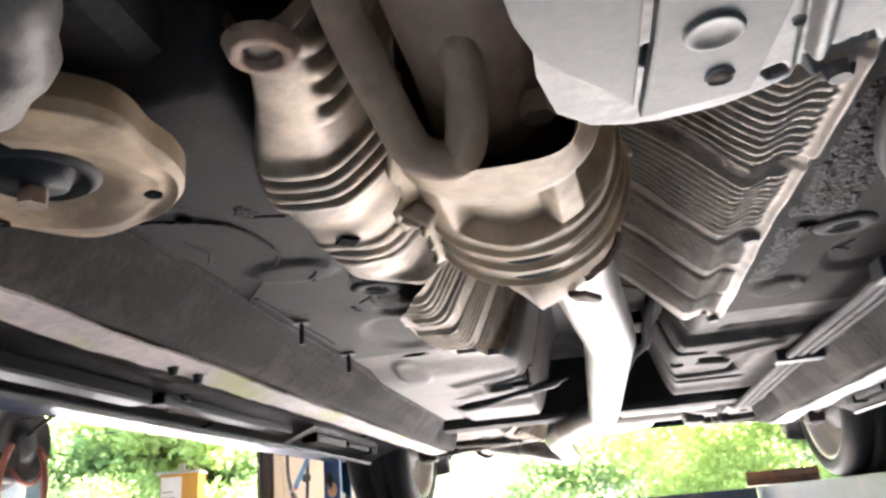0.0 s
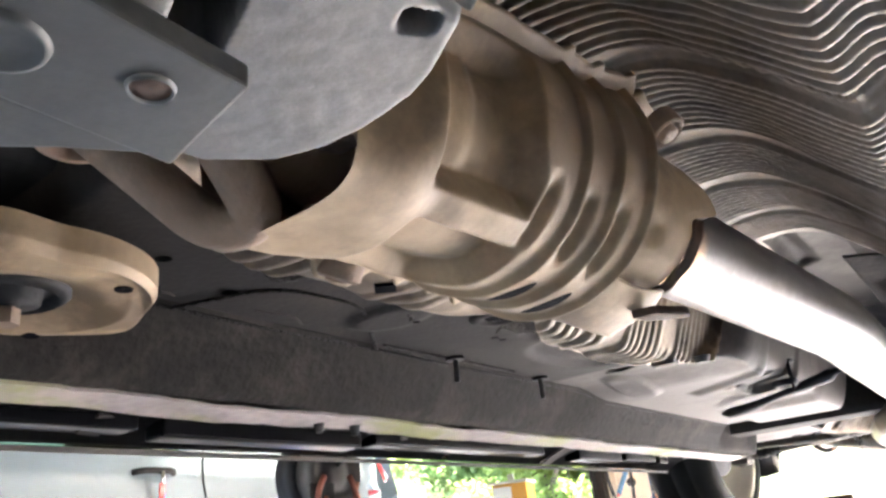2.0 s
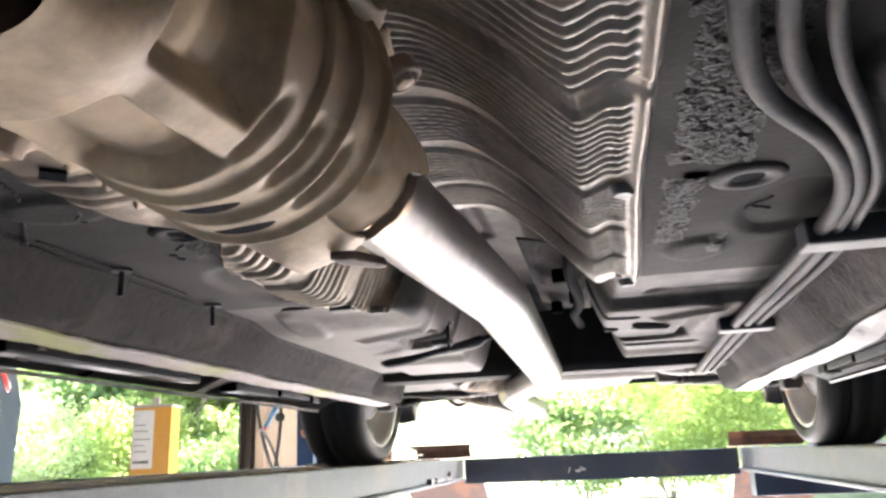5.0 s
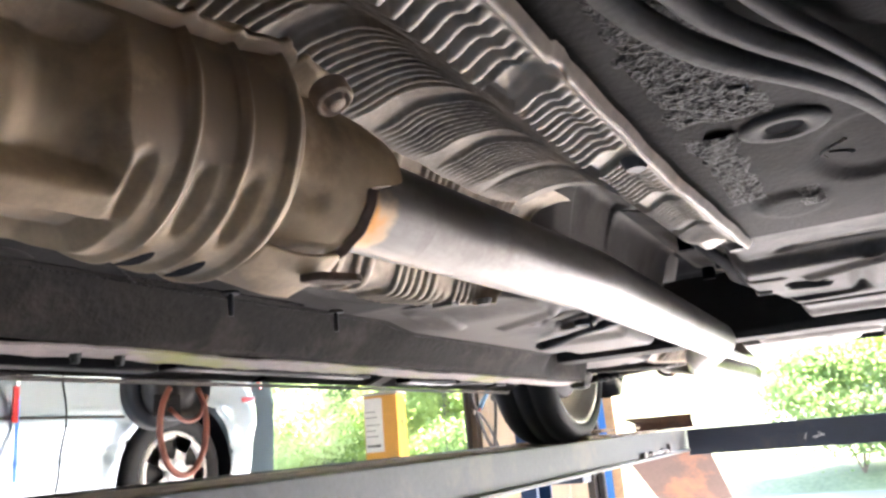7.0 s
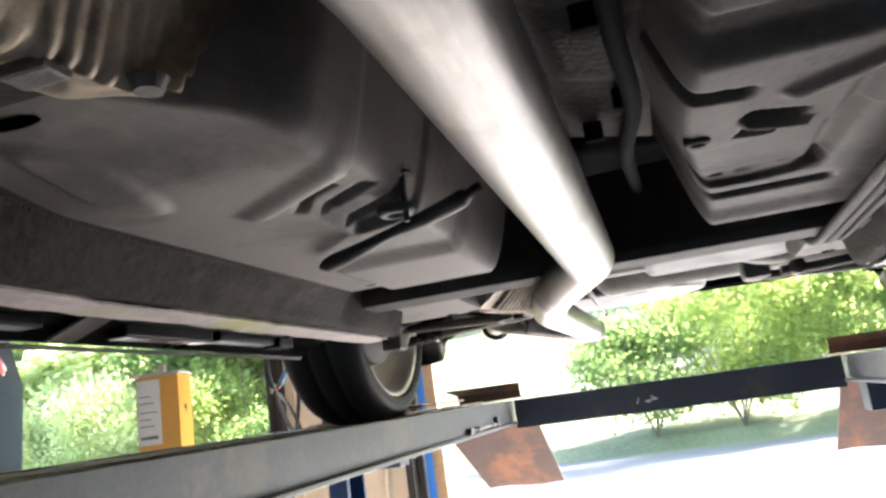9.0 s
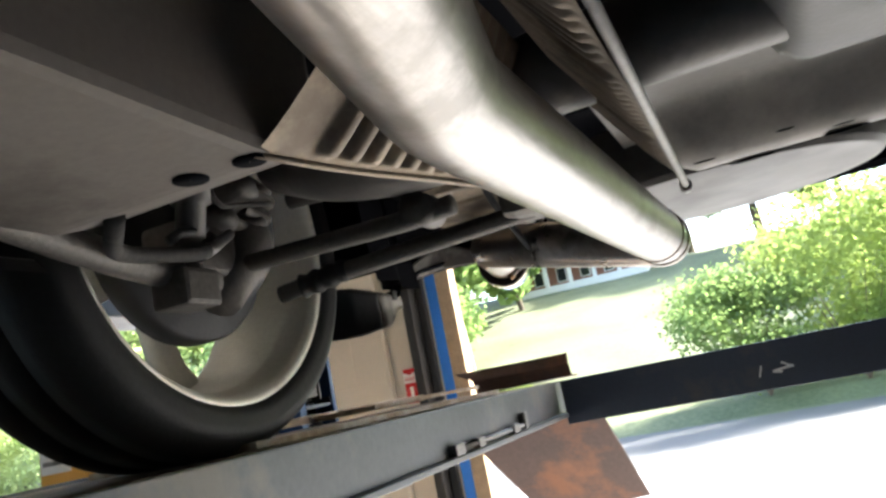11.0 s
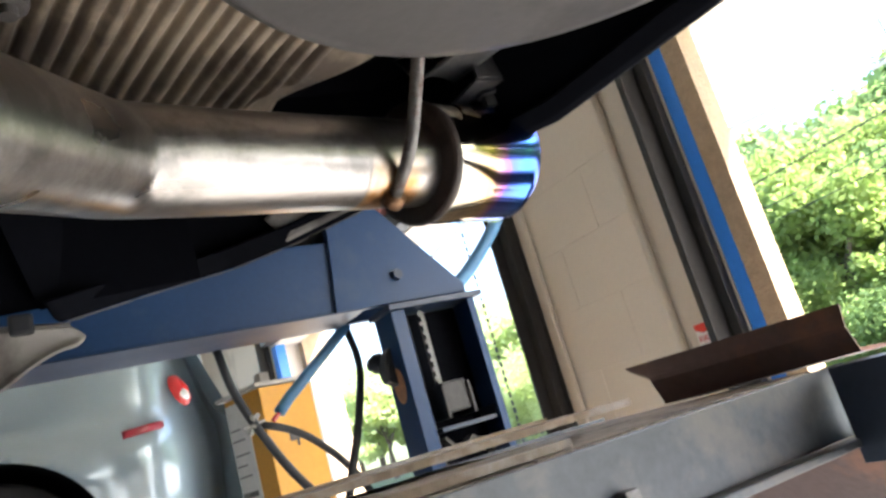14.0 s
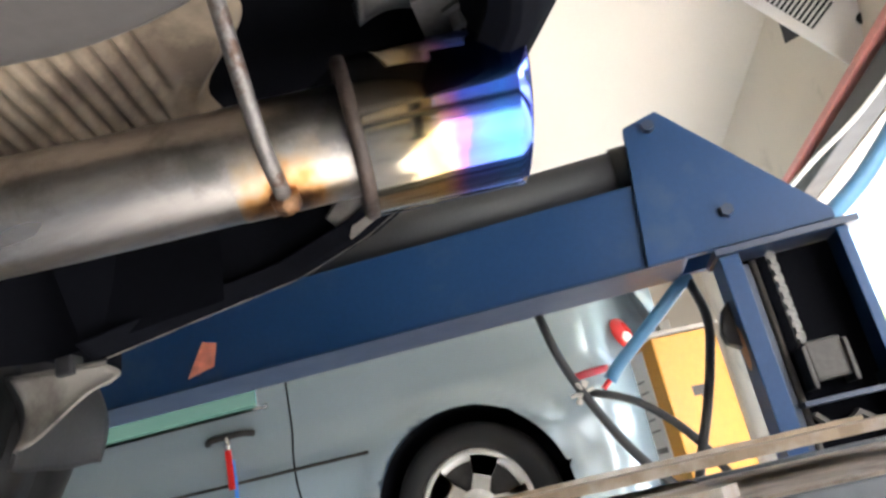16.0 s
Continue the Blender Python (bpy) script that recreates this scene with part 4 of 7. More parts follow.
# sills: scraped flange and black skirt
for s, x0 in ((-1, -0.492), (1, 0.382)):
    def flange(u, v):
        x = x0 + s * u
        wob = 0.004 * noise.noise((v * 6, 2, s)) + 0.002 * noise.noise((v * 31, u * 60, s))
        return (x, v, under_z(x0, v) - 0.0025 - 0.1 * u + wob)
    # right flange coloured darker than the left to take its light down
    part("sill_flange", sheet(flange, steps(0, 0.042, 4), steps(0.3, 2.50, 150), 0.003), "bare" if s < 0 else "primer", car, "scraped sill flange")
    def skirt(u, v):
        prof = ((0.038, 1.618), (0.052, 1.632), (0.085, 1.640), (0.13, 1.650), (0.19, 1.648), (0.235, 1.636), (0.270, 1.619), (0.282, 1.625), (0.288, 1.70))
        k = min(int(u), len(prof) - 2)
        a, b = prof[k], prof[k + 1]
        t = u - k
        bead = 0.004 * between(t, 0.3, 0.6, 0.2) if k in (1, 3) else 0
        return (x0 + s * lerp(a[0], b[0], t), v, lerp(a[1], b[1], t) - bead)
    part("side_skirt", sheet(skirt, steps(0, 8, 48), steps(0.3, 2.66, 60)), "skirt", car, "shiny black plastic side skirt", True)
    for ya, yb, q in ((0.62, 0.94, 0.0), (0.97, 1.30, 0.006), (1.33, 1.84, 0.0), (1.99, 2.21, 0.004), (2.23, 2.42, 0.0), (2.44, 2.50, 0.003)):
        xa_, xb_ = sorted((x0 + s * 0.205, x0 + s * 0.243))
        part("skirt_rail", boxes(((xa_, ya, 1.626 - q), (xb_, yb, 1.643)), bevel=0.004), "skirt", car, "black ribbed rail inside the skirt")
    # lower lip of the outer panel, pale to paint the ground's reflection
    part("panel_lip", sheet(lambda u, v: (x0 + s * (0.270 + 0.012 * u), v, 1.617 - 0.004 * math.sin(u * 3.1)), steps(0, 1, 4), steps(0.3, 2.66, 30), 0.002), "bare_dull", car, "lower panel lip, reflection put in as pale colour")
    for y in (0.9, 1.40, 1.92, 2.536):
        w = 0.022 if y > 2.5 else 0.06 if y > 1.8 else 0.03
        hl = 0.036 if w > 0.05 else 0.018
        bm = boxes(((-hl, -w / 2, -0.002), (hl, w / 2, 0.002)), bevel=0.001)
        clip = part("sill_clip", bm, "white" if y > 2.5 else "primer", car, "pale plastic sill clip")
        clip.matrix_basis = pose(x0 + s * (0.259 if y > 2.5 else 0.22), y, 1.640 if y > 2.5 else 1.632, 0, s * 24, 14)
    for y in (1.04, 1.095):
        bm = bmesh.new()
        bmesh.ops.create_cone(bm, cap_ends=True, radius1=0.004, radius2=0.007, depth=0.012, segments=10, matrix=pose(x0 + s * 0.028, y, 1.604))
        bmesh.ops.create_cone(bm, cap_ends=True, radius1=0.010, radius2=0.010, depth=0.003, segments=14, matrix=pose(x0 + s * 0.028, y, 1.6105))
        part("sill_plug", bm, "black", car, "black push plug")

# hard lines along the right floor
for k in range(3):
    o = 0.021 * k
    path = arc_path([(0.128 + o, 0.55, 1.70), (0.131 + o, 0.80, 1.664), (0.155 + o * 0.9, 0.89 - o * 0.6, 1.660), (0.225, 0.985 - o * 1.2, 1.658), (0.262 + o * 0.3, 1.10 - o, 1.657), (0.270 + o * 0.85, 1.30, 1.655), (0.274 + o * 0.85, 1.74, 1.652), (0.292 + o * 0.85, 2.42, 1.64), (0.30 + o, 2.7, 1.72)], 0.06)
    part("hard_line", sweep(path, (0.0075, 0.0065, 0.005)[k], 12), "rail", car, "dusty steel fuel and brake line", True)
for y in (1.21, 1.745):
    part("line_clip", boxes(((0.252, y - 0.02, 1.642), (0.335, y + 0.02, 1.668)), bevel=0.004), "black", car)


# heat shields
def ribs(y, bands):
    """Corrugation depth at y; bands: (start, end, pitch, depth)."""
    for a, b, p, d in bands:
        if a <= y <= b:
            return d * (1 - (0.5 + 0.5 * math.cos(2 * math.pi * (y - a) / p)) ** 2.2)
    return 0.0


R_BANDS = ((0.46, 0.72, 0.020, 0.007), (0.755, 0.885, 0.0125, 0.0055), (0.92, 1.045, 0.0115, 0.0045), (1.075, 1.17, 0.0095, 0.004), (1.20, 1.285, 0.009, 0.0035), (1.31, 1.40, 0.008, 0.003))
R_PROF = ((-0.17, 1.772), (-0.11, 1.786), (-0.055, 1.777), (-0.012, 1.744), (0.022, 1.708), (0.050, 1.677), (0.060, 1.670), (0.077, 1.674), (0.091, 1.666), (0.097, 1.660), (0.102, 1.668))


def right_shield(u, v):
    x, z = spline(R_PROF, u)
    w = between(u, 0.4, 7.7, 0.6)
    skew = v + 0.010 * (u - 3) * 0.6
    d = 1.7 * ribs(skew, R_BANDS) * w
    band = 0.004 * between(skew, 0.735, 0.755, 0.01) + 0.004 * between(skew, 0.895, 0.915, 0.01)
    end = smooth01((v - 1.33) / 0.1) * 0.006
    dent = 0.003 * noise.noise((x * 25, v * 18, 9))
    return (x - d * 0.25 + 0.013 * smooth01((v - 1.0) / 0.4) * u / 10, v, z - d * 0.85 + band + end + dent)


part("tunnel_shield", sheet(right_shield, steps(0, 10, 72), steps(0.44, 1.435, 560), 0.0), "shield_dark", car, "ribbed dusty aluminium tunnel heat shield", True)
for x, y in ((0.100, 1.400), (0.087, 1.05), (0.082, 0.74)):
    bm = bmesh.new()
    bmesh.ops.create_cone(bm, cap_ends=True, radius1=0.007, radius2=0.011, depth=0.008, segments=12, matrix=pose(x, y, 1.664))
    part("shield_bolt", bm, "iron", car)

L_BANDS = ((0.60, 0.69, 0.0225, 0.009), (0.725, 0.795, 0.0175, 0.007), (0.875, 0.94, 0.021, 0.0035))
L_PROF = ((-0.308, 1.664), (-0.298, 1.655), (-0.270, 1.655), (-0.245, 1.664), (-0.215, 1.695), (-0.19, 1.735), (-0.172, 1.77))


def left_shield(u, v):
    x, z = spline(L_PROF, u)
    skew = v - 0.010 * (u - 2)
    front = smooth01((0.78 - v) / 0.19)
    d = ribs(skew, L_BANDS) * between(u, 3.0 if v < 0.70 else 0.5, 5.6, 0.8)
    dent = 0.004 * noise.noise((x * 30, v * 26, 2)) * smooth01((v - 0.80) / 0.05)
    narrow = 0.008 * (6 - u) / 6 + 0.050 * smooth01((v - 0.965) / 0.045) ** 2 * (6 - u) / 6
    return (x + narrow + 0.060 * front * (1 - u / 6), v + 0.012 * (u / 6) * (v < 0.6), z - d - dent + 0.006 * front)


part("front_shield", sheet(left_shield, steps(0, 6, 48), steps(0.585, 1.010, 240), 0.0), "shield", car, "dented tan aluminium heat shield", True)
bm = lathe([(0.020, 0.003), (0.017, -0.004), (0.011, -0.005), (0.009, 0.002), (0.001, 0.002)], 20, pose(-0.232, 0.607, 1.660))
part("shield_bolt", bm, "cast", car, smooth=True)
bm = boxes(((-0.277, 0.858, 1.651), (-0.261, 0.874, 1.6535)))
bmesh.ops.rotate(bm, verts=bm.verts, cent=(-0.269, 0.866, 1.652), matrix=Matrix.Rotation(radians(40), 3, "Z"))
part("slot", bm, "void", car)

B_BANDS = ((1.070, 1.1425, 0.018, 0.0065), (1.1525, 1.1885, 0.018, 0.0065), (1.2268, 1.3138, 0.0145, 0.0062), (1.3138, 1.3428, 0.0145, 0.004), (1.348, 1.448, 0.0125, 0.0055))
B_PROF = ((-0.302, 1.664), (-0.293, 1.658), (-0.268, 1.657), (-0.244, 1.660), (-0.222, 1.690), (-0.196, 1.735), (-0.165, 1.785), (-0.12, 1.80))


def rear_left_shield(u, v):
    """A flat flange, a kink and a ribbed wall; the rear end runs back towards the top."""
    x, z = spline(B_PROF, u)
    y = lerp(lerp(1.19, 1.05, smooth01(u / 3.2)), 1.416 + 0.011 * max(0, u - 2.5) ** 1.5, v)
    skew = y + 0.009 * (u - 3) * smooth01((u - 2.6) / 0.8)
    foot = 1.5 if skew < 1.2 else 0.75 if skew < 1.345 else 2.7
    d = ribs(skew, B_BANDS) * between(u, foot, 3.1 if 1.3138 < skew < 1.345 else 6.4, 0.45)
    shift = 0.20 * (min(max(y, 1.15), 1.40) - 1.24) + 0.014 * smooth01((1.28 - y) / 0.10)
    corner = 0.040 * smooth01((v - 0.93) / 0.07) ** 2
    crimp = 0.0022 * noise.noise((y * 60, 1, 3)) * smooth01((1.4 - u) / 0.8) - 0.004 * smooth01((0.5 - u) / 0.4)
    bowl = 0.005 * smooth01(1 - ((x + shift + 0.253) / 0.016) ** 2 - ((y - 1.372) / 0.022) ** 2)
    return (x + (shift + corner) * (1 - u / 7), y + 0.006 * smooth01((v - 0.97) / 0.03) * math.sin(u), z - d + crimp + bowl + 0.0025 * noise.noise((x * 28, y * 22, 6)))


part("rear_shield", sheet(rear_left_shield, steps(0, 7, 64), steps(0, 1, 330), 0.0), "shield", car, "ribbed tan aluminium heat shield", True)
part("shield_clip", boxes(((-0.262, 1.352, 1.649), (-0.232, 1.372, 1.657)), bevel=0.003), "iron", car, "dark spring clip on the shield")
for x, y in ((-0.216, 1.408),):
    bm = bmesh.new()
    bmesh.ops.create_cone(bm, cap_ends=True, radius1=0.008, radius2=0.012, depth=0.008, segments=12, matrix=pose(x, y, 1.656))
    part("shield_bolt", bm, "iron", car)

# ---- exhaust ----
# catalyst shell: a ribbed two-part shroud with a squared mouth in front
CAT_O = Vector((-0.1215, 0.80, 1.6637))
CAT_U = Vector((0.025, 1.0, 0.0875)).normalized()
CAT_X = (Vector((1, 0, 0)) - CAT_U * CAT_U.x).normalized()
CAT_Z = CAT_X.cross(CAT_U)
CAT_R = ((-0.175, 0.0610), (-0.15, 0.0620), (-0.125, 0.0640), (-0.10, 0.0665), (-0.06, 0.0685), (-0.03, 0.0695), (0.0, 0.0722), (0.03, 0.0765), (0.039, 0.0775), (0.044, 0.0765), (0.048, 0.0725), (0.050, 0.0670), (0.060, 0.0630), (0.11, 0.0520))


def cat_r(h):
    for (p, rp), (q, rq) in zip(CAT_R, CAT_R[1:]):
        if h <= q:
            return lerp(rp, rq, max(0, (h - p) / (q - p)))
    return CAT_R[-1][1]


def cat_at(h, r, a):
    return CAT_O + CAT_U * h + CAT_X * (r * math.cos(a)) - CAT_Z * (r * math.sin(a))


def cat_shell(h, a):
    """h along the axis, a: angle round it from +x, downwards first."""
    deg = math.degrees(a)
    r = cat_r(h)
    f = smooth01((-0.115 - h) / 0.055)
    w, n = lerp(r, 0.046, f), lerp(2.0, 5.0, f)
    r = 1 / ((abs(math.cos(a)) / w) ** n + (abs(math.sin(a)) / r) ** n) ** (1 / n)
    for h0 in (-0.0283, 0.0025, 0.0346):                              # raised hoops
        r += 0.0042 * between(h, h0 - 0.0015, h0 + 0.003, 0.006)
    for h0 in (-0.0495, -0.0145, 0.0150):                             # pressed slots in front of them
        r -= 0.0052 * between(h, h0 - 0.0035, h0 + 0.0035, 0.008) * between(deg, 33, 63, 14)
    r -= 0.0135 * between(h, -0.120, -0.048 - 0.010 * smooth01((deg - 105) / 25), 0.008) * between(deg, 68, 122, 9)     # pressed panels
    r -= 0.0135 * between(h, -0.126, -0.068 + 0.010 * smooth01((deg - 15) / 30), 0.010) * between(deg, -18, 48, 9)
    r -= 0.0040 * between(h, -0.100, -0.075, 0.014) * between(deg, -18, 44, 9)
    r += 0.0012 * noise.noise((h * 40, deg * 0.05, 4))
    return tuple(cat_at(h, r, a))


SEAM0, SEAM1 = -30, 146
cat = part("catalyst_shroud", sheet(cat_shell, steps(-0.172, 0.050, 230), [math.radians(d) for d in steps(SEAM0, SEAM1, 220)], 0.0), "cat", car, "tan heat-coloured catalyst heat shroud", True)
lip_ring = [Vector(cat_shell(-0.172, math.radians(d))) for d in steps(SEAM0 - 40, SEAM1 + 40, 70)]
bm = bmesh.new()
rows3 = [[bm.verts.new(p) for p in row] for row in (lip_ring, [p + (CAT_O + CAT_U * -0.172 - p).normalized() * 0.003 + CAT_U * 0.012 for p in lip_ring])]
for k in range(len(lip_ring) - 1):
    bm.faces.new((rows3[0][k], rows3[0][k + 1], rows3[1][k + 1], rows3[1][k]))
part("front_rim", bm, "cast", cat, smooth=True)
part("upper_shell", sheet(lambda h, a: tuple(CAT_O + CAT_U * h + (Vector(cat_shell(h, a)) - CAT_O - CAT_U * h) * 0.97), steps(-0.165, 0.050, 40), [math.radians(d) for d in steps(SEAM1 - 4, 360 + SEAM0 + 4, 60)]), "cat", cat, smooth=True)


PIPE_IN, PIPE_DIR = Vector((-0.0965, 0.9086, 1.6557)), Vector((0.0477, 0.4294, -0.0110)).normalized()


def neck(u, a):
    """From the shoulder to the pipe, longer on the upper right side."""
    deg = math.degrees(a)
    long = 0.016 + 0.020 * between(deg, -75, 8, 16) - 0.013 * between(deg, 6, 118, 14)
    c0 = CAT_O + CAT_U * 0.047
    c1 = PIPE_IN + PIPE_DIR * long
    r, k = profile(((0.0720, 0.0), (0.0610, 0.06), (0.0565, 0.25), (0.0530, 0.55), (0.0495, 0.85), (0.0465, 1.0)), u * 5)
    c = c0.lerp(c1, k)
    r += 0.0025 * between(deg, -60, 5, 20) * u + 0.0012 * noise.noise((u * 3, deg * 0.03, 2))
    dent = 0.004 * between(deg, 28, 42, 10) * between(u, 0.15, 0.6, 0.15)
    return tuple(c + CAT_X * ((r - dent) * math.cos(a)) - CAT_Z * ((r - dent) * math.sin(a)))


part("neck", sheet(neck, steps(0, 1, 36), [math.radians(d) for d in steps(-180, 180, 96)], 0.0), "cat", cat, "tan dented outlet neck", True)
part("burnt_rim", sheet(lambda u, a: tuple(Vector(neck(1.0, a)).lerp(PIPE_IN + PIPE_DIR * (0.016 + 0.014 * between(math.degrees(a), -75, 8, 16)) + CAT_X * 0.0335 * math.cos(a) - CAT_Z * 0.0335 * math.sin(a), u)), steps(0, 1, 6), [math.radians(d) for d in steps(-180, 180, 72)]), "rust", cat, "dark burnt edge round the pipe", True)
part("burnt_lip", sheet(lambda u, a: tuple(Vector(neck(1.0, a)) + (CAT_X * math.cos(a) - CAT_Z * math.sin(a)) * (0.0032 * u + 0.0005 * math.sin(a * 17)) + PIPE_DIR * 0.006 * u), steps(0, 1, 4), [math.radians(d) for d in steps(14, 84, 30)], 0.002), "rust", cat, "dark burnt turned-out lip", True)
for deg in (SEAM0, SEAM1):                                             # crimped seam flanges
    def seam(u, h, d=deg):
        p = Vector(cat_shell(h, math.radians(d))) if h < 0.05 else cat_at(h, cat_r(h), math.radians(d))
        out = (p - CAT_O - CAT_U * h).normalized()
        crimp = 0.0012 * between((h * 30) % 1, 0.25, 0.75, 0.3)
        tab = 0.012 * between(h, 0.052, 0.086, 0.010) if d < 0 else 0.012 * between(h, -0.092, -0.058, 0.012)
        return p + out * (u * (0.011 + tab + 0.001 * noise.noise((h * 50, d, 0))) - 0.002) + Vector((0, 0, crimp * u))
    part("seam_flange", sheet(seam, steps(0, 1, 5), steps(-0.160, 0.100 if deg < 0 else 0.060, 180), 0.004), "cat", cat, "crimped seam flange", True)
for x, y, z, ry in ((-0.044, 0.869, 1.690, -28), (-0.184, 0.728, 1.609, 28)):
    bm = lathe([(0.0125, 0.006), (0.0125, -0.004), (0.0095, -0.006), (0.009, -0.001), (0.006, -0.001), (0.006, -0.007), (0.0005, -0.007)], 20, pose(x, y, z, 0, ry, 0))
    part("flange_bolt", bm, "cast", cat, "rusty flange bolt", True)
for h0, d0, d1 in ((-0.0165, 75, 101), (0.0140, 73, 99)):               # louvre slots behind the hoops, black patches for the shade in them
    bm = bmesh.new()
    n = 14
    for k in range(n):
        da, db = lerp(d0, d1, k / n), lerp(d0, d1, (k + 1) / n)
        wa, wb = 0.0052 * math.sin(math.pi * (k + 0.15) / (n + 0.3)) ** 0.5, 0.0052 * math.sin(math.pi * (k + 1.15) / (n + 0.3)) ** 0.5
        q = [Vector(cat_shell(h, math.radians(d))) + Vector((0, 0, -0.0030)) for h, d in ((h0 - wa, da), (h0 + wa, da), (h0 + wb, db), (h0 - wb, db))]
        bm.faces.new([bm.verts.new(p) for p in q])
    part("louvre_slot", bm, "void", cat)
# torn lip and tongue that hang below the neck
LIP_EDGE = ((-0.142, 0.872, 1.612), (-0.131, 0.893, 1.600), (-0.119, 0.911, 1.5875), (-0.108, 0.918, 1.5935), (-0.094, 0.921, 1.600), (-0.082, 0.922, 1.610))


def lip_fn(u, v):
    k = min(int(v * 5), 4)
    e = Vector(LIP_EDGE[k]).lerp(Vector(LIP_EDGE[k + 1]), v * 5 - k)
    p = cat_at(0.047, 0.071, math.radians(lerp(122, 62, v)))
    return tuple(p.lerp(e, u) + Vector((0, 0, -0.004 * math.sin(math.pi * u))))


part("torn_lip", sheet(lip_fn, steps(0, 1, 12), steps(0, 1, 40), 0.0022), "cat", cat, "torn lower lip of the shroud", True)
part("clamp_tongue", prism([(-0.098, 0.897), (-0.083, 0.899), (-0.0700, 0.921), (-0.0705, 0.928), (-0.0775, 0.928), (-0.094, 0.914)], "z", 1.5885, 1.5945, 0.002), "rust", cat)
part("burnt_zone", sweep([PIPE_IN + PIPE_DIR * lerp(0.004, 0.10, k / 10) for k in range(11)], 0.0353, 48, False), M["heat_start"], cat, "orange heat-burnt start of the pipe", True)
part("inner_core", sweep([CAT_O + CAT_U * h for h in (-0.158, -0.12, -0.06)], lambda t: lerp(0.036, 0.040, t), 24), "rust", cat, smooth=True)

# down pipe in front of the catalyst
down = part("downpipe", sweep(arc_path([(-0.10, 0.36, 1.75), (-0.125, 0.47, 1.70), (-0.132, 0.575, 1.668), (-0.128, 0.67, 1.635)], 0.06), lambda t: 0.052 - 0.022 * t, 24), "cast", car, "rust-filmed cast exhaust downpipe", True)
part("loop_pipe", sweep(arc_path([(-0.182, 0.53, 1.668), (-0.178, 0.575, 1.638), (-0.162, 0.630, 1.597), (-0.139, 0.638, 1.595), (-0.132, 0.615, 1.614), (-0.131, 0.575, 1.650)], 0.022, 10), 0.0104, 18), "cast", down, smooth=True)
part("flange", boxes(((-0.19, 0.55, 1.672), (-0.08, 0.572, 1.715)), bevel=0.006), "cast", down)
part("flange_nut", lathe([(0.0005, -0.008), (0.009, -0.008), (0.009, 0.004)], 6, pose(-0.10, 0.640, 1.622)), "rust", down)

PIPE = [(-0.0965, 0.9086, 1.6557), (-0.0488, 1.338, 1.6447), (-0.0498, 2.1024, 1.6330), (-0.1442, 2.4149, 1.6301), (-0.1838, 2.6212, 1.6268), (-0.1600, 3.3183, 1.6190), (-0.4755, 3.530, 1.7118), (-0.4945, 3.608, 1.7145), (-0.5425, 3.80, 1.7250)]
PR = 0.0368
pipe = thing("exhaust_pipe", "new bright stainless steel exhaust pipe with rust-burnt welds", "exhaust pipe")
# three welded lengths, toned for their light; the rear one is a little wider
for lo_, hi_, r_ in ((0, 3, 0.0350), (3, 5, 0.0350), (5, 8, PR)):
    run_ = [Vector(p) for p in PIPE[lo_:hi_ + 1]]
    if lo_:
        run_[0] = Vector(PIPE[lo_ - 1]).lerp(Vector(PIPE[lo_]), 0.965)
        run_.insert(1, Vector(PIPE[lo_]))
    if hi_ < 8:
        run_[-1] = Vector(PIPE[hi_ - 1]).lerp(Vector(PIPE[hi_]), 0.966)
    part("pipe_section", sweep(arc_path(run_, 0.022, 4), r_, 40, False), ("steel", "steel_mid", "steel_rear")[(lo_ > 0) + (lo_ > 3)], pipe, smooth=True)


def bead(c, d, mat, r=PR):
    bm = bmesh.new()
    d = Vector(d).normalized()
    side = d.orthogonal().normalized()
    up = d.cross(side)
    ring = [Vector(c) + (side * math.cos(a) + up * math.sin(a)) * (r + 0.0004 + 0.0005 * math.sin(a * 23)) for a in (2 * math.pi * k / 64 for k in range(65))]
    tube(bm, ring, 0.0009, 6, False)
    part("weld_bead", bm, mat, pipe, "weld bead round the pipe", True)


def along(i, t):
    a, b = Vector(PIPE[i]), Vector(PIPE[i + 1])
    return a.lerp(b, t), b - a


for i, t in ((4, 0.90), (4, 0.966)):
    c, d = along(i, t)
    bead(c, d, "weld", 0.0352)
# tip
tip_d = (Vector(PIPE[8]) - Vector(PIPE[7])).normalized()
tip_m = Matrix.Translation(Vector(PIPE[8]) - tip_d * 0.005) @ tip_d.to_track_quat("Z", "Y").to_matrix().to_4x4()
tip = part("tip", lathe([(0.0515, -0.008), (0.053, -0.005), (0.0535, 0.04), (0.0545, 0.092), (0.0555, 0.099), (0.0540, 0.101), (0.0515, 0.095), (0.050, 0.03), (0.030, 0.018)], 64), "tip", pipe, "heat-blued polished exhaust tip", True)
for v in tip.data.vertices:                                          # slanted mouth
    if v.co.z > 0.06:
        v.co.z += 0.16 * v.co.y * (v.co.z - 0.06) / 0.04
tip.matrix_basis = tip_m
part("end_plate", lathe([(PR - 0.002, -0.015), (0.050, -0.0155), (0.0537, -0.014), (0.0542, -0.010), (0.0532, -0.0065), (PR, -0.0065)], 64), M["plate"], tip, "dark rusty end plate", True)
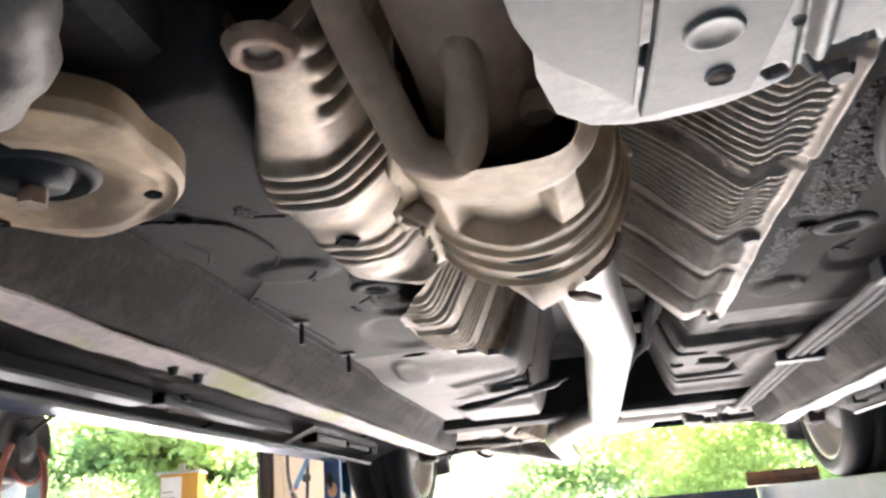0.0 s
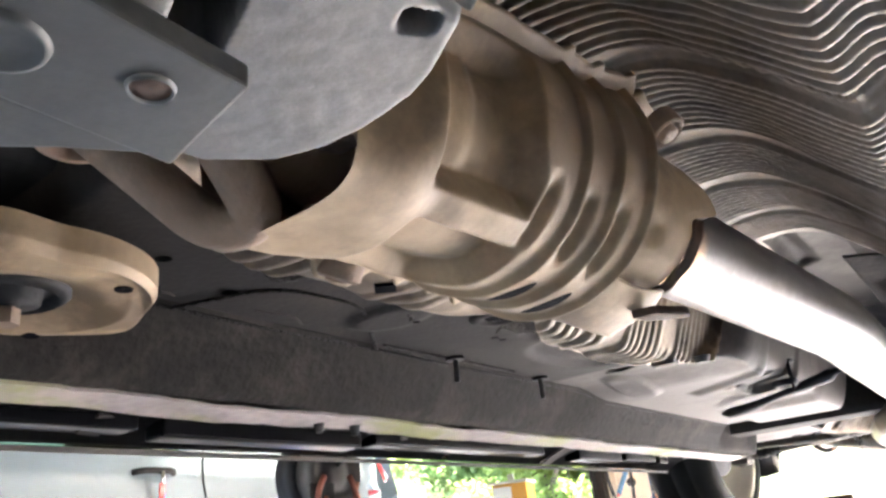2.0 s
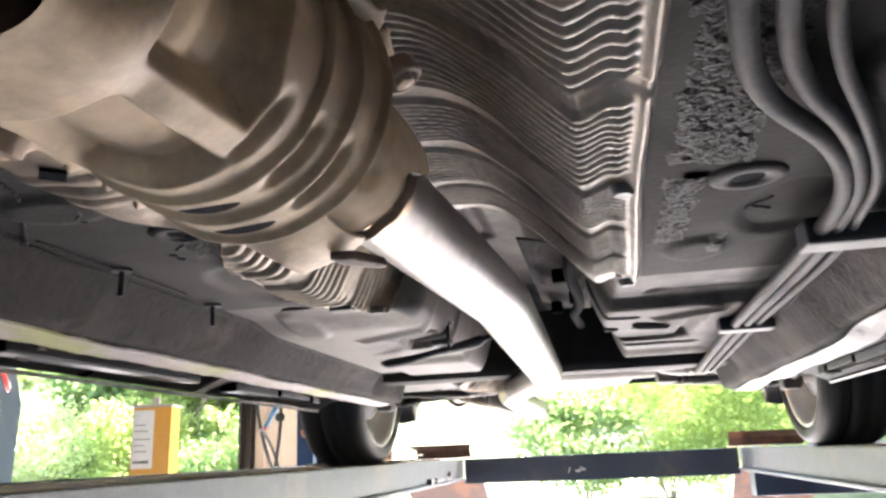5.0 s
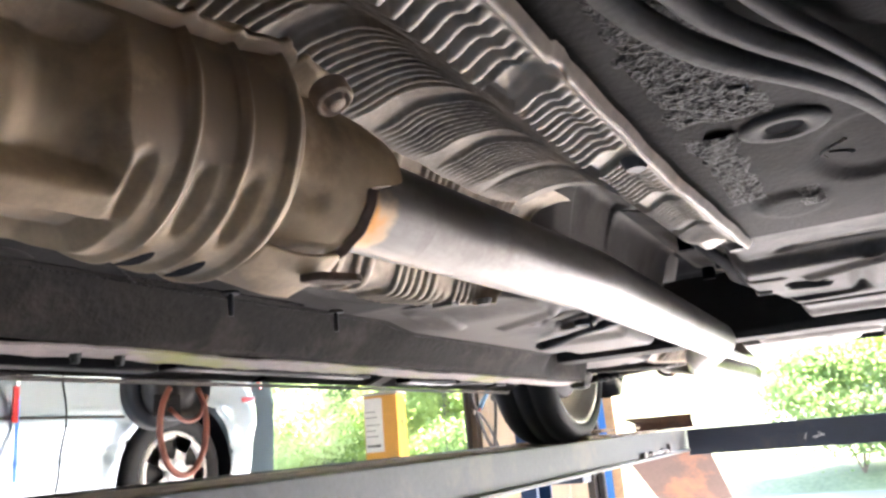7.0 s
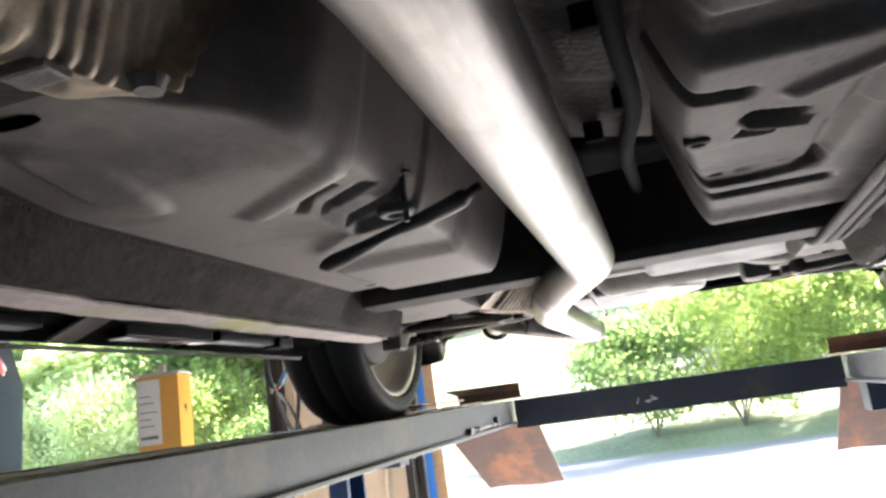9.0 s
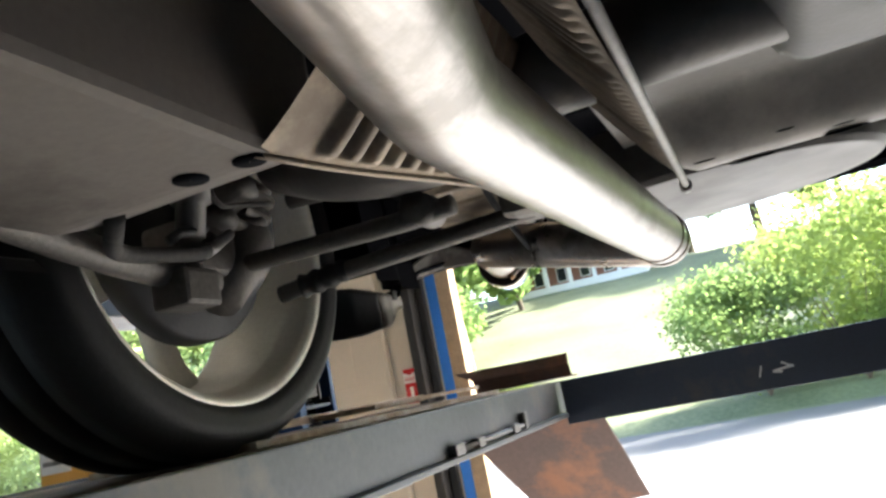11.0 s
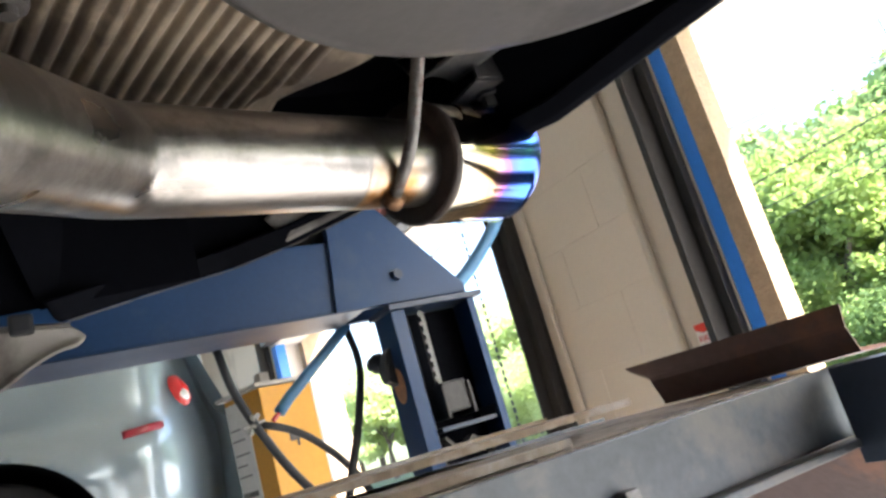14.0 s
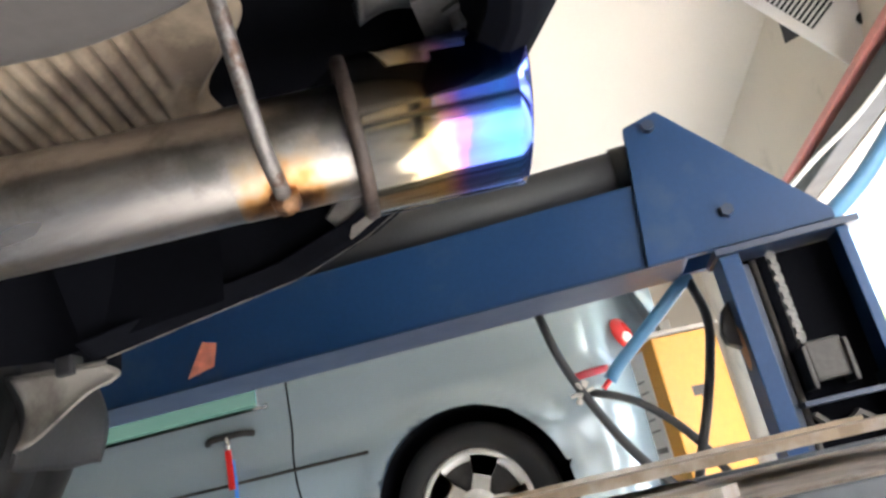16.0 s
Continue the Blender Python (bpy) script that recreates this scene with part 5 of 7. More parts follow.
# hangers
part("hanger_rod", sweep(arc_path([(-0.398, 3.752, 1.86), (-0.428, 3.75, 1.775), (-0.476, 3.745, 1.706), (-0.514, 3.741, 1.683)], 0.03), 0.0052, 12), "rod", pipe, "welded steel hanger rod", True)
halo_a, halo_b = Vector(PIPE[7]).lerp(Vector(PIPE[8]), 0.52), Vector(PIPE[7]).lerp(Vector(PIPE[8]), 0.98)
part("burnt_zone", sweep([halo_a.lerp(halo_b, k / 10) for k in range(11)], PR + 0.0005, 48, False), M["heat_patch"], pipe, "orange heat-burnt zone round the hanger weld", True)
part("hanger_weld", sweep([(-0.509, 3.7415, 1.686), (-0.518, 3.7405, 1.682)], 0.009, 12), "weld", pipe, smooth=True)
part("hanger_rod", sweep(arc_path([(-0.40, 3.32, 1.785), (-0.397, 3.35, 1.745), (-0.366, 3.445, 1.652), (-0.356, 3.458, 1.648)], 0.03), 0.0055, 12), "black", pipe, "black hanger rod", True)
part("hanger_pin", sweep([(-0.374, 3.440, 1.648), (-0.354, 3.452, 1.648)], 0.0065, 10), "grey_steel", pipe, smooth=True)
# folded bracket with a bolt above the tip, and the dark hanger plate of the body beside it
clampb = part("tip_bracket", prism([(3.845, 1.782), (3.895, 1.784), (3.893, 1.796), (3.889, 1.788), (3.846, 1.786)], "x", -0.560, -0.500, 0.0008), "grey_steel", pipe, "bolted steel tip bracket")
part("upright", boxes(((-0.503, 3.848, 1.786), (-0.499, 3.892, 1.862)), bevel=0.0008), "grey_steel", clampb)
part("bolt", lathe([(0.001, -0.014), (0.0075, -0.014), (0.0075, -0.004), (0.012, -0.003), (0.012, 0.0)], 6, pose(-0.522, 3.872, 1.782)), "grey_steel", clampb, "steel bolt")
part("hanger_plate", sheet(lambda u, v: (lerp(-0.545, -0.470, u), lerp(3.800, 3.842, v) + 0.02 * u, 1.800 + 0.030 * smooth01((0.25 - u) / 0.25) + 0.006 * math.sin(v * 3.1)), steps(0, 1, 14), steps(0, 1, 8), 0.003), "grey_steel", car, "grey pressed hanger plate", True)
pipe.parent = None

# ---- front end: gearbox case, arm and bush ----
def case_edge(x):
    """Rear edge of the case over x."""
    pts = ((-0.099, 0.555), (-0.093, 0.584), (-0.080, 0.598), (-0.065, 0.6035), (-0.050, 0.6045), (-0.030, 0.602), (-0.019, 0.597), (-0.005, 0.588), (0.016, 0.5725), (0.026, 0.569), (0.041, 0.564), (0.075, 0.552), (0.14, 0.535))
    for (a, ya), (b, yb) in zip(pts, pts[1:]):
        if x <= b:
            return lerp(ya, yb, max(0, (x - a) / (b - a)))
    return pts[-1][1]


def case_fn(u, v):
    x = lerp(-0.099, 0.14, u)
    ye = case_edge(x)
    y = lerp(0.40, ye, v)
    d = ye - y
    z = 1.580 + 0.028 * smooth01((0.009 - d) / 0.009) ** 2
    z += 0.030 * slab(x, y, -0.0445, 0.5385, 0.0058, 0.0185, 158, 0.002)                           # hollow beside the arm
    z += 0.024 * slab(x, y, 0.0128, 0.5635, 0.0040, 0.0105, -28, 0.002)                           # hollow at the edge
    z += 0.026 * slab(x, y, -0.0090, 0.5725, 0.0028, 0.0036, 60, 0.003)                    # threaded hole
    z -= 0.004 * slab(x, y, 0.0010, 0.545, 0.0030, 0.040, 82, 0.004)                       # rib
    z += 0.004 * slab(x, y, -0.0035, 0.545, 0.0022, 0.040, 82, 0.004)
    z -= 0.004 * slab(x, y, 0.030, 0.536, 0.0035, 0.035, 70, 0.005)
    z += 0.0008 * noise.noise((x * 22, y * 22, 1)) + 0.0003 * noise.noise((x * 160, y * 160, 5))
    return (x, y, z)


case = part("gearbox_case", sheet(case_fn, steps(0, 1, 240), steps(0, 1, 210), 0.0), "alloy", car, "grey cast aluminium gearbox case", True)
part("case_back", boxes(((-0.085, 0.05, 1.625), (0.34, 0.54, 1.70)), ((0.13, 0.05, 1.58), (0.34, 0.525, 1.622)), ((-0.085, 0.05, 1.58), (0.14, 0.405, 1.622)), bevel=0.006), "alloy", case)
brk = part("mount_arm", prism([(-0.0655, 0.5465), (-0.029, 0.5395), (-0.0262, 0.489), (-0.025, 0.30), (-0.064, 0.30), (-0.0640, 0.507)], "z", 1.556, 1.562, 0.0010), "armsteel", car, "grey steel mount arm with holes")
part("arm_wing", prism([(-0.0672, 0.5430), (-0.0672, 0.30), (-0.108, 0.30), (-0.107, 0.455), (-0.1035, 0.483), (-0.098, 0.502), (-0.0905, 0.513), (-0.079, 0.526)], "z", 1.5585, 1.563, 0.0010), "armsteel", brk)
part("arm_web", prism([(0.30, 1.562), (0.528, 1.562), (0.505, 1.578), (0.30, 1.582)], "x", -0.052, -0.046, 0.001), "alloy", brk)
# no real depth: a dark disc paints the shade in each hole
for x, y, r in ((-0.0415, 0.5255, 0.0040), (-0.0232, 0.5005, 0.0018)):
    part("hole", lathe([(r, 0.0), (r, -0.0003), (0.0003, -0.0003)], 28, pose(x, y, 1.5560)), "rust", brk, smooth=True)
    part("hole_rim", lathe([(r * 1.22, 0.0), (r * 1.12, -0.0012), (r * 1.0, -0.0006)], 28, pose(x, y, 1.5560)), "alloy", brk, smooth=True)
part("boss", lathe([(0.0092, 0.0005), (0.0086, -0.0009), (0.0076, -0.0011), (0.0058, -0.0003), (0.002, -0.0002), (0.0003, -0.0002)], 36, pose(-0.047, 0.499, 1.5558)), "armsteel", brk, smooth=True)
arm = part("control_arm", sweep(arc_path([(-0.60, 0.45, 1.66), (-0.42, 0.55, 1.64), (-0.34, 0.565, 1.640), (-0.30, 0.50, 1.665)], 0.06), lambda t: 0.030 - 0.010 * abs(t - 0.5) + 0.002 * math.sin(t * 40), 20), "iron", car, "dark cast control arm", True)
bush = part("bush", lathe([(0.034, 0.02), (0.036, -0.012), (0.030, -0.016), (0.026, -0.010), (0.021, -0.010), (0.019, -0.018), (0.008, -0.018), (0.006, -0.024), (0.0005, -0.024)], 32, pose(-0.393, 0.655, 1.652)), "rubber", car, "rubber suspension bush", True)
part("bolt", lathe([(0.0085, 0.0), (0.0085, -0.010), (0.0005, -0.010)], 6, pose(-0.393, 0.655, 1.630)), "cast", bush)


def mount_plate(u, deg):
    a = radians(deg)
    R = 0.074 + 0.018 * between(deg, -70, -25, 30) + 0.014 * between(deg, 95, 120, 40)
    r, z = profile(((0.012, 1.648), (0.040, 1.640), (0.062, 1.634), (R, 1.637), (R + 0.004, 1.643), (R + 0.004, 1.658)), u)
    dish = 0.006 * between(deg, 10, 70, 30) * between(u, 1.6, 2.8, 0.8)
    return (-0.393 + r * math.cos(a), 0.665 + r * math.sin(a), z + dish)


part("mount_plate", sheet(mount_plate, steps(0, 5, 40), steps(-75, 215, 90), 0.0), "cat", car, "tan dished suspension mount plate", True)
part("plate_slot", sheet(lambda u, v: tuple(Vector(mount_plate(lerp(4.15, 4.7, u), v)) + Vector((0.0015 * math.cos(radians(v)), 0.0015 * math.sin(radians(v)), -0.0005))), steps(0, 1, 3), steps(62, 122, 24)), "void", car)
# black discs for the shade in the plate's holes
for deg, u in ((40, 1.9), (150, 2.3)):
    part("hole", lathe([(0.006, 0.0), (0.0055, -0.0012), (0.0003, -0.0010)], 16, Matrix.Translation(Vector(mount_plate(u, deg)))), "void", car)
part("subframe", boxes(((-0.62, 0.48, 1.69), (-0.30, 0.72, 1.74)), bevel=0.02), "rail", car, "dark pressed subframe rail")
for x, y, r in ((-0.315, 0.555, 0.022), (-0.355, 0.565, 0.010)):
    bm = bmesh.new()
    bmesh.ops.create_cone(bm, cap_ends=True, radius1=r, radius2=r, depth=0.004, segments=20, matrix=pose(x, y, 1.689))
    part("hole", bm, "void", car)


# ---- wheels ----
def wheel(x, y, s, label):
    """s: -1 when its outer face looks to -x."""
    zc, R, W = DECK + 0.302, 0.302, 0.205
    turn = pose(x, y, zc, 0, 90 * s, 0)       # local z points outwards
    w = new("wheel")
    w.parent = car
    w["label"] = label
    h = W / 2
    tyre = part("tyre", lathe([(0.236, -h + 0.016), (0.243, -h + 0.004), (0.258, -h - 0.004), (0.266, -h - 0.002), (0.270, -h - 0.004), (0.284, -h + 0.002), (0.294, -h + 0.016), (R, -h + 0.034), (R, -0.032), (R - 0.007, -0.030), (R - 0.007, -0.024), (R, -0.022),
                               (R, 0.022), (R - 0.007, 0.024), (R - 0.007, 0.030), (R, 0.032), (R, h - 0.034), (0.294, h - 0.016), (0.284, h - 0.002), (0.262, h + 0.004), (0.243, h - 0.002), (0.236, h - 0.012)], 72, turn), "rubber", w, "black rubber tyre", True)
    rimo = part("rim", lathe([(0.241, -h + 0.004), (0.245, -h + 0.010), (0.238, -h + 0.018), (0.231, -h + 0.024), (0.226, -0.05), (0.218, 0.0), (0.216, h - 0.05), (0.222, h - 0.022), (0.236, h - 0.012), (0.243, h - 0.004), (0.238, h), (0.226, h - 0.012), (0.212, h - 0.04),
                              (0.210, 0.0), (0.217, -0.045), (0.219, -0.055), (0.224, -0.06), (0.226, -h + 0.020), (0.233, -h + 0.010)], 72, turn, True), "rim", w, "silver alloy rim with brake dust", True)
    for k in range(5):
        a = 2 * math.pi * k / 5 + 0.3
        bm = bmesh.new()
        n = 10
        g = []
        for i in range(n + 1):
            t = i / n
            r = lerp(0.045, 0.216, t)
            hw = lerp(0.034, 0.022, math.sin(math.pi * min(t * 1.15, 1)) * 0.9) + 0.012 * smooth01((t - 0.8) / 0.2)
            hz = h - 0.03 + 0.012 * math.sin(t * 2.5)
            g.append([bm.verts.new((r, sx * hw, hz + dz)) for sx, dz in ((-1, -0.018), (-0.75, 0.0), (0.75, 0.0), (1, -0.018), (0.5, -0.034), (-0.5, -0.034))])
        for p, q in zip(g, g[1:]):
            for j in range(6):
                bm.faces.new((p[j], p[(j + 1) % 6], q[(j + 1) % 6], q[j]))
        bmesh.ops.transform(bm, matrix=turn @ Matrix.Rotation(a, 4, "Z"), verts=bm.verts)
        bmesh.ops.recalc_face_normals(bm, faces=bm.faces)
        part("spoke", bm, "rim", rimo, smooth=True)
    part("hub_cap", lathe([(0.055, h - 0.05), (0.058, h - 0.03), (0.045, h - 0.016), (0.001, h - 0.012)], 32, turn), "rim", rimo, smooth=True)
    part("brake_drum", lathe([(0.03, -h - 0.03), (0.09, -h - 0.02), (0.108, -h + 0.0), (0.110, -0.062), (0.146, -0.056), (0.151, -0.048), (0.151, -0.020), (0.140, -0.012), (0.098, h - 0.07), (0.02, h - 0.055)], 48, turn), "black", w, "dusty black brake drum and backing plate", True)
    return w


wheel(-0.785, 3.06, -1, "rear wheel with alloy rim")
wheel(0.775, 3.06, 1, "rear wheel with alloy rim")
wheel(-0.785, 0.42, -1, "front wheel with alloy rim")
wheel(0.775, 0.42, 1, "front wheel with alloy rim")

# ---- rear suspension ----
for s in (-1, 1):
    def m(x, y, z):
        return (-0.005 + s * (-(x) - 0.005), y, z)
    kn = part("knuckle", sweep(arc_path([m(-0.655, 3.0, 1.64), m(-0.655, 3.06, 1.70), m(-0.66, 3.08, 1.80)], 0.04), lambda t: 0.030 + 0.014 * math.sin(t * 3.1), 16), "iron", car, "dusty cast rear knuckle", True)
    part("lower_arm", sweep(arc_path([m(-0.70, 3.040, 1.684), m(-0.60, 3.029, 1.678), m(-0.381, 3.003, 1.666), m(-0.33, 2.997, 1.668)], 0.05), 0.0115, 14), "iron", car, "round steel lateral arm", True)
    part("bush", sweep([m(-0.365, 2.975, 1.672), m(-0.365, 3.025, 1.672)], 0.018, 20), "iron", car, smooth=True)
    part("lower_arm", sweep(arc_path([m(-0.675, 3.163, 1.656), m(-0.60, 3.174, 1.666), m(-0.37, 3.200, 1.681), m(-0.30, 3.208, 1.686)], 0.05), 0.0125, 14), "iron", car, "round steel lateral arm", True)
    part("boot", sweep([Vector(m(-0.640, 3.1685, 1.6605)).lerp(Vector(m(-0.570, 3.1775, 1.6695)), k / 24) for k in range(25)], lambda t: 0.0145 + 0.0035 * (0.5 + 0.5 * math.cos(t * 20)) - 0.004 * smooth01((t - 0.85) / 0.15), 20), "rubber", car, "ribbed rubber boot", True)
    part("upper_arm", sweep([m(-0.66, 3.20, 1.80), m(-0.33, 3.22, 1.785)], 0.014, 14), "iron", car, smooth=True)
    part("trailing_arm", sweep(arc_path([m(-0.645, 2.98, 1.655), m(-0.62, 2.80, 1.665), m(-0.56, 2.55, 1.69), m(-0.54, 2.45, 1.72)], 0.1), 0.017, 14), "iron", car, "trailing arm", True)
    st = part("strut", sweep([m(-0.628, 2.925, 1.630), m(-0.622, 2.926, 1.700), m(-0.621, 2.926, 1.7001), m(-0.616, 2.928, 1.738), m(-0.6155, 2.928, 1.7385), m(-0.602, 2.930, 1.95)], lambda t: 0.013 if t < 0.3 else 0.017 if t < 0.7 else 0.0225, 18), "primer", car, "grey damper strut", True)
    part("spring", sweep([(lambda a: m(-0.605 + 0.045 * math.cos(a), 2.93 + 0.045 * math.sin(a), 1.86 + 0.008 * a))(k * 0.4) for k in range(40)], 0.006, 8), "iron", st, smooth=True)
    part("brake_line", sweep(arc_path([m(-0.55, 3.03, 1.82), m(-0.59, 2.975, 1.797), m(-0.60, 2.951, 1.785), m(-0.603, 2.948, 1.748), m(-0.605, 2.968, 1.739), m(-0.61, 3.08, 1.762), m(-0.66, 3.10, 1.77)], 0.012), 0.0035, 10), "rail", car, "thin grey brake line", True)
    bar = part("stabiliser_bar", sweep(arc_path([m(-0.50, 2.70, 1.66), m(-0.60, 2.79, 1.661), m(-0.602, 2.905, 1.674), m(-0.604, 2.93, 1.68)], 0.04), 0.0085, 14), "rail", car, "grey stabiliser bar", True)
    part("drop_link", sweep([m(-0.606, 2.92, 1.677), m(-0.612, 2.955, 1.690), m(-0.62, 2.995, 1.712)], lambda t: 0.0065 + 0.004 * (t < 0.2), 12), "grey_steel", bar, smooth=True)
    part("hose_boot", sweep([m(-0.615, 2.945, 1.712), m(-0.61, 2.93, 1.705), m(-0.612, 2.90, 1.700), m(-0.615, 2.885, 1.690)], 0.006, 10), "black", car, smooth=True)
    lugs = ((-0.64, 3.03, 1.775, 0.034), (-0.65, 3.00, 1.735, 0.030), (-0.655, 3.09, 1.785, 0.028), (-0.645, 3.06, 1.735, 0.024), (-0.66, 2.97, 1.70, 0.030))
    cal = None
    for x, y, z, r in lugs:
        bm = bmesh.new()
        bmesh.ops.create_icosphere(bm, subdivisions=3, radius=r, matrix=Matrix.Translation(m(x, y, z)) @ Matrix.Diagonal((1.2, 1.1, 0.75, 1)))
        for v in bm.verts:
            v.co += Vector((0.004, 0.004, 0.004)) * noise.noise(v.co * 55)
        o = part("brake_caliper" if cal is None else "casting", bm, "iron", cal or car, "dirty cast brake caliper" if cal is None else "", True)
        cal = cal or o
    for x, y, z, r in ((-0.625, 3.07, 1.772, 0.010), (-0.625, 3.06, 1.748, 0.008), (-0.632, 3.045, 1.728, 0.009)):
        bm = bmesh.new()
        bmesh.ops.create_cone(bm, cap_ends=True, radius1=r, radius2=r, depth=0.05, segments=12, matrix=Matrix.Translation(m(x, y, z)) @ Matrix.Rotation(1.4, 4, "X"))
        part("guide_pin", bm, "iron", cal)
    lo_, hi_ = m(-0.595, 2.778, 1.735), m(-0.545, 2.855, 1.86)
    part("strut_bracket", boxes((tuple(min(a, b) for a, b in zip(lo_, hi_)), tuple(max(a, b) for a, b in zip(lo_, hi_))), bevel=0.008), "iron", car, "dusty folded strut bracket")
    lo_, hi_ = m(-0.65, 2.885, 1.618), m(-0.600, 2.942, 1.660)
    part("damper_fork", boxes((tuple(min(a, b) for a, b in zip(lo_, hi_)), tuple(max(a, b) for a, b in zip(lo_, hi_))), bevel=0.006), "iron", car, "dusty damper fork")
    part("caliper", boxes((min(m(-0.70, 2.93, 1.66), m(-0.63, 3.02, 1.73)), tuple(max(a, b) for a, b in zip(m(-0.70, 2.93, 1.66), m(-0.63, 3.02, 1.73)))), bevel=0.01) if s < 0 else boxes(((0.62, 2.93, 1.66), (0.69, 3.02, 1.73)), bevel=0.01), "iron", car)
    bm = bmesh.new()
    box(bm, tuple(min(a, b) for a, b in zip(m(-0.335, 3.16, 1.675), m(-0.265, 3.25, 1.80))), tuple(max(a, b) for a, b in zip(m(-0.335, 3.16, 1.675), m(-0.265, 3.25, 1.80))), 0.02)
    part("arm_bracket", bm, "iron", car)
cross_m = part("rear_crossmember", sweep(arc_path([(-0.54, 3.02, 1.79), (-0.43, 2.965, 1.736), (-0.30, 2.955, 1.722), (-0.22, 2.965, 1.760), (0.21, 2.965, 1.760), (0.29, 2.955, 1.722), (0.42, 2.965, 1.736), (0.53, 3.02, 1.79)], 0.08), 0.044, 24), "primer", car, "grey pressed rear crossmember", True)
part("pan_crossmember", prism([(2.30, 1.665), (2.31, 1.650), (2.385, 1.648), (2.40, 1.67), (2.40, 1.80), (2.30, 1.80)], "x", -0.56, 0.55, 0.004), "pan", car, "grey undercoated crossmember")
for s in (-1, 1):
    xa, xb = (-0.56, -0.336) if s < 0 else (0.30, 0.55)
    fe = part("floor_end", prism([(2.405, 1.664), (2.69, 1.656), (2.755, 1.676), (2.76, 1.80), (2.405, 1.80)], "x", xa, xb, 0.010), "rear_pan", car, "beige-grey boxed floor end")
    for x, y, r in (((-0.401, 2.676, 0.013), (-0.352, 2.680, 0.012)) if s < 0 else ((0.36, 2.676, 0.013),)):
        part("hole", lathe([(r, 0.003), (r, -0.0012), (0.0004, -0.0012)], 20, pose(x, y, 1.6562)), "void", fe, smooth=True)
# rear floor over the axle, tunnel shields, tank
# floor coloured black for the deep shade over the axle
part("rear_floor", sheet(lambda u, v: (u, v, 1.84 + 0.05 * between(u, -0.30, -0.08, 0.08) * (1 - smooth01((v - 3.25) / 0.1)) + 0.004 * math.sin(v * 30)), steps(-0.62, 0.60, 60), steps(2.25, 3.93, 100)), "void", car, "rear floor over the axle, shade put in its black colour", True)
part("fuel_tank", sheet(lambda u, v: (u, v, 1.705 + 0.10 * max(smooth01((0.05 - u) / 0.08), smooth01((u - 0.44) / 0.06), smooth01((2.58 - v) / 0.08), smooth01((v - 3.0) / 0.06)) ** 2 - 0.010 * between(u, 0.18, 0.34, 0.05) * between(v, 2.62, 2.95, 0.06)), steps(-0.03, 0.52, 50), steps(2.5, 3.07, 50)), "black", car, "black plastic fuel tank", True)


S_BANDS = ((2.715, 2.985, 0.0225, 0.012),)
part("axle_shield", sheet(lambda u, v: (lerp(lerp(-0.340, -0.258, (v - 2.69) / 0.29), -0.205, u), v, 1.658 + 0.002 * math.sin(v * 20) + 0.120 * u ** 1.2 - ribs(v, S_BANDS) * between(u, 0.10, 0.95, 0.12)), steps(0, 1, 30), steps(2.675, 3.03, 170)), "shield", car, "scalloped tan aluminium heat shield", True)
part("shield_edge", sweep([(lerp(-0.340, -0.258, (y - 2.69) / 0.29), y, 1.6575 + 0.002 * math.sin(y * 20)) for y in steps(2.675, 3.03, 24)], 0.0028, 8), "shield", car, smooth=True)
T_BANDS = ((2.56, 2.74, 0.018, 0.009), (2.77, 2.93, 0.0145, 0.0085), (2.96, 3.08, 0.012, 0.008))
part("axle_shield", sheet(lambda u, v: (lerp(-0.104, -0.190, u), v, 1.655 + 0.125 * u ** 1.1 - ribs(v, T_BANDS) * between(u, 0.1, 0.95, 0.15)), steps(0, 1, 30), steps(2.42, 3.125, 260)), "shield_dark", car, "ribbed dark aluminium heat shield", True)
part("shield_rod", sweep([(-0.092, 2.42, 1.648), (-0.103, 3.13, 1.645)], 0.0040, 10), "bare_dull", car, "rolled shield edge", True)
part("rod_end", sweep([(-0.103, 3.116, 1.645), (-0.104, 3.134, 1.6445)], 0.0068, 12), "bare_dull", car, smooth=True)

# muffler shield, spare wheel well, bumper
M_BANDS = ((3.4443, 3.6927, 0.0138, 0.0058),)


def muffler_shield(u, v):
    """A plate with fine ribs, a cut front corner and a rear edge that runs back on one side."""
    x = lerp(-0.603 + 0.055 * smooth01((3.46 - lerp(3.36, 3.68, v)) / 0.07), -0.34, u)
    y = lerp(3.36, 3.684 + 0.065 * smooth01((x + 0.555) / 0.09), v)
    ed = min(u * 0.26, (1 - u) * 0.26, v * 0.34, (1 - v) * 0.34)
    rim_ = 0.010 * (1 - smooth01(ed / 0.012))
    skew = y - 0.20 * (x + 0.48)
    return (x, y, 1.788 + rim_ - ribs(skew, M_BANDS) * between(u, 0.06, 0.86, 0.05) * between(v, 0.08, 0.90, 0.04) + 0.012 * smooth01((0.1 - u) / 0.1) + 0.0015 * noise.noise((x * 20, y * 14, 3)))


part("muffler_shield", sheet(muffler_shield, steps(0, 1, 60), steps(0, 1, 420)), "shield", car, "ribbed tan aluminium shield above the tip", True)
part("shield_bolt", lathe([(0.012, 0.0), (0.011, -0.006), (0.005, -0.006), (0.005, -0.012), (0.0005, -0.012)], 12, pose(-0.415, 3.485, 1.782)), "iron", car)


def well(u, a):
    prof = ((1.04, 1.845), (1.0, 1.755), (0.985, 1.740), (0.95, 1.731), (0.70, 1.728), (0.40, 1.725), (0.0, 1.725))
    r, z = profile(prof, u)
    return (-0.10 + 0.300 * r * math.cos(a), 3.705 + 0.238 * r * math.sin(a), z)


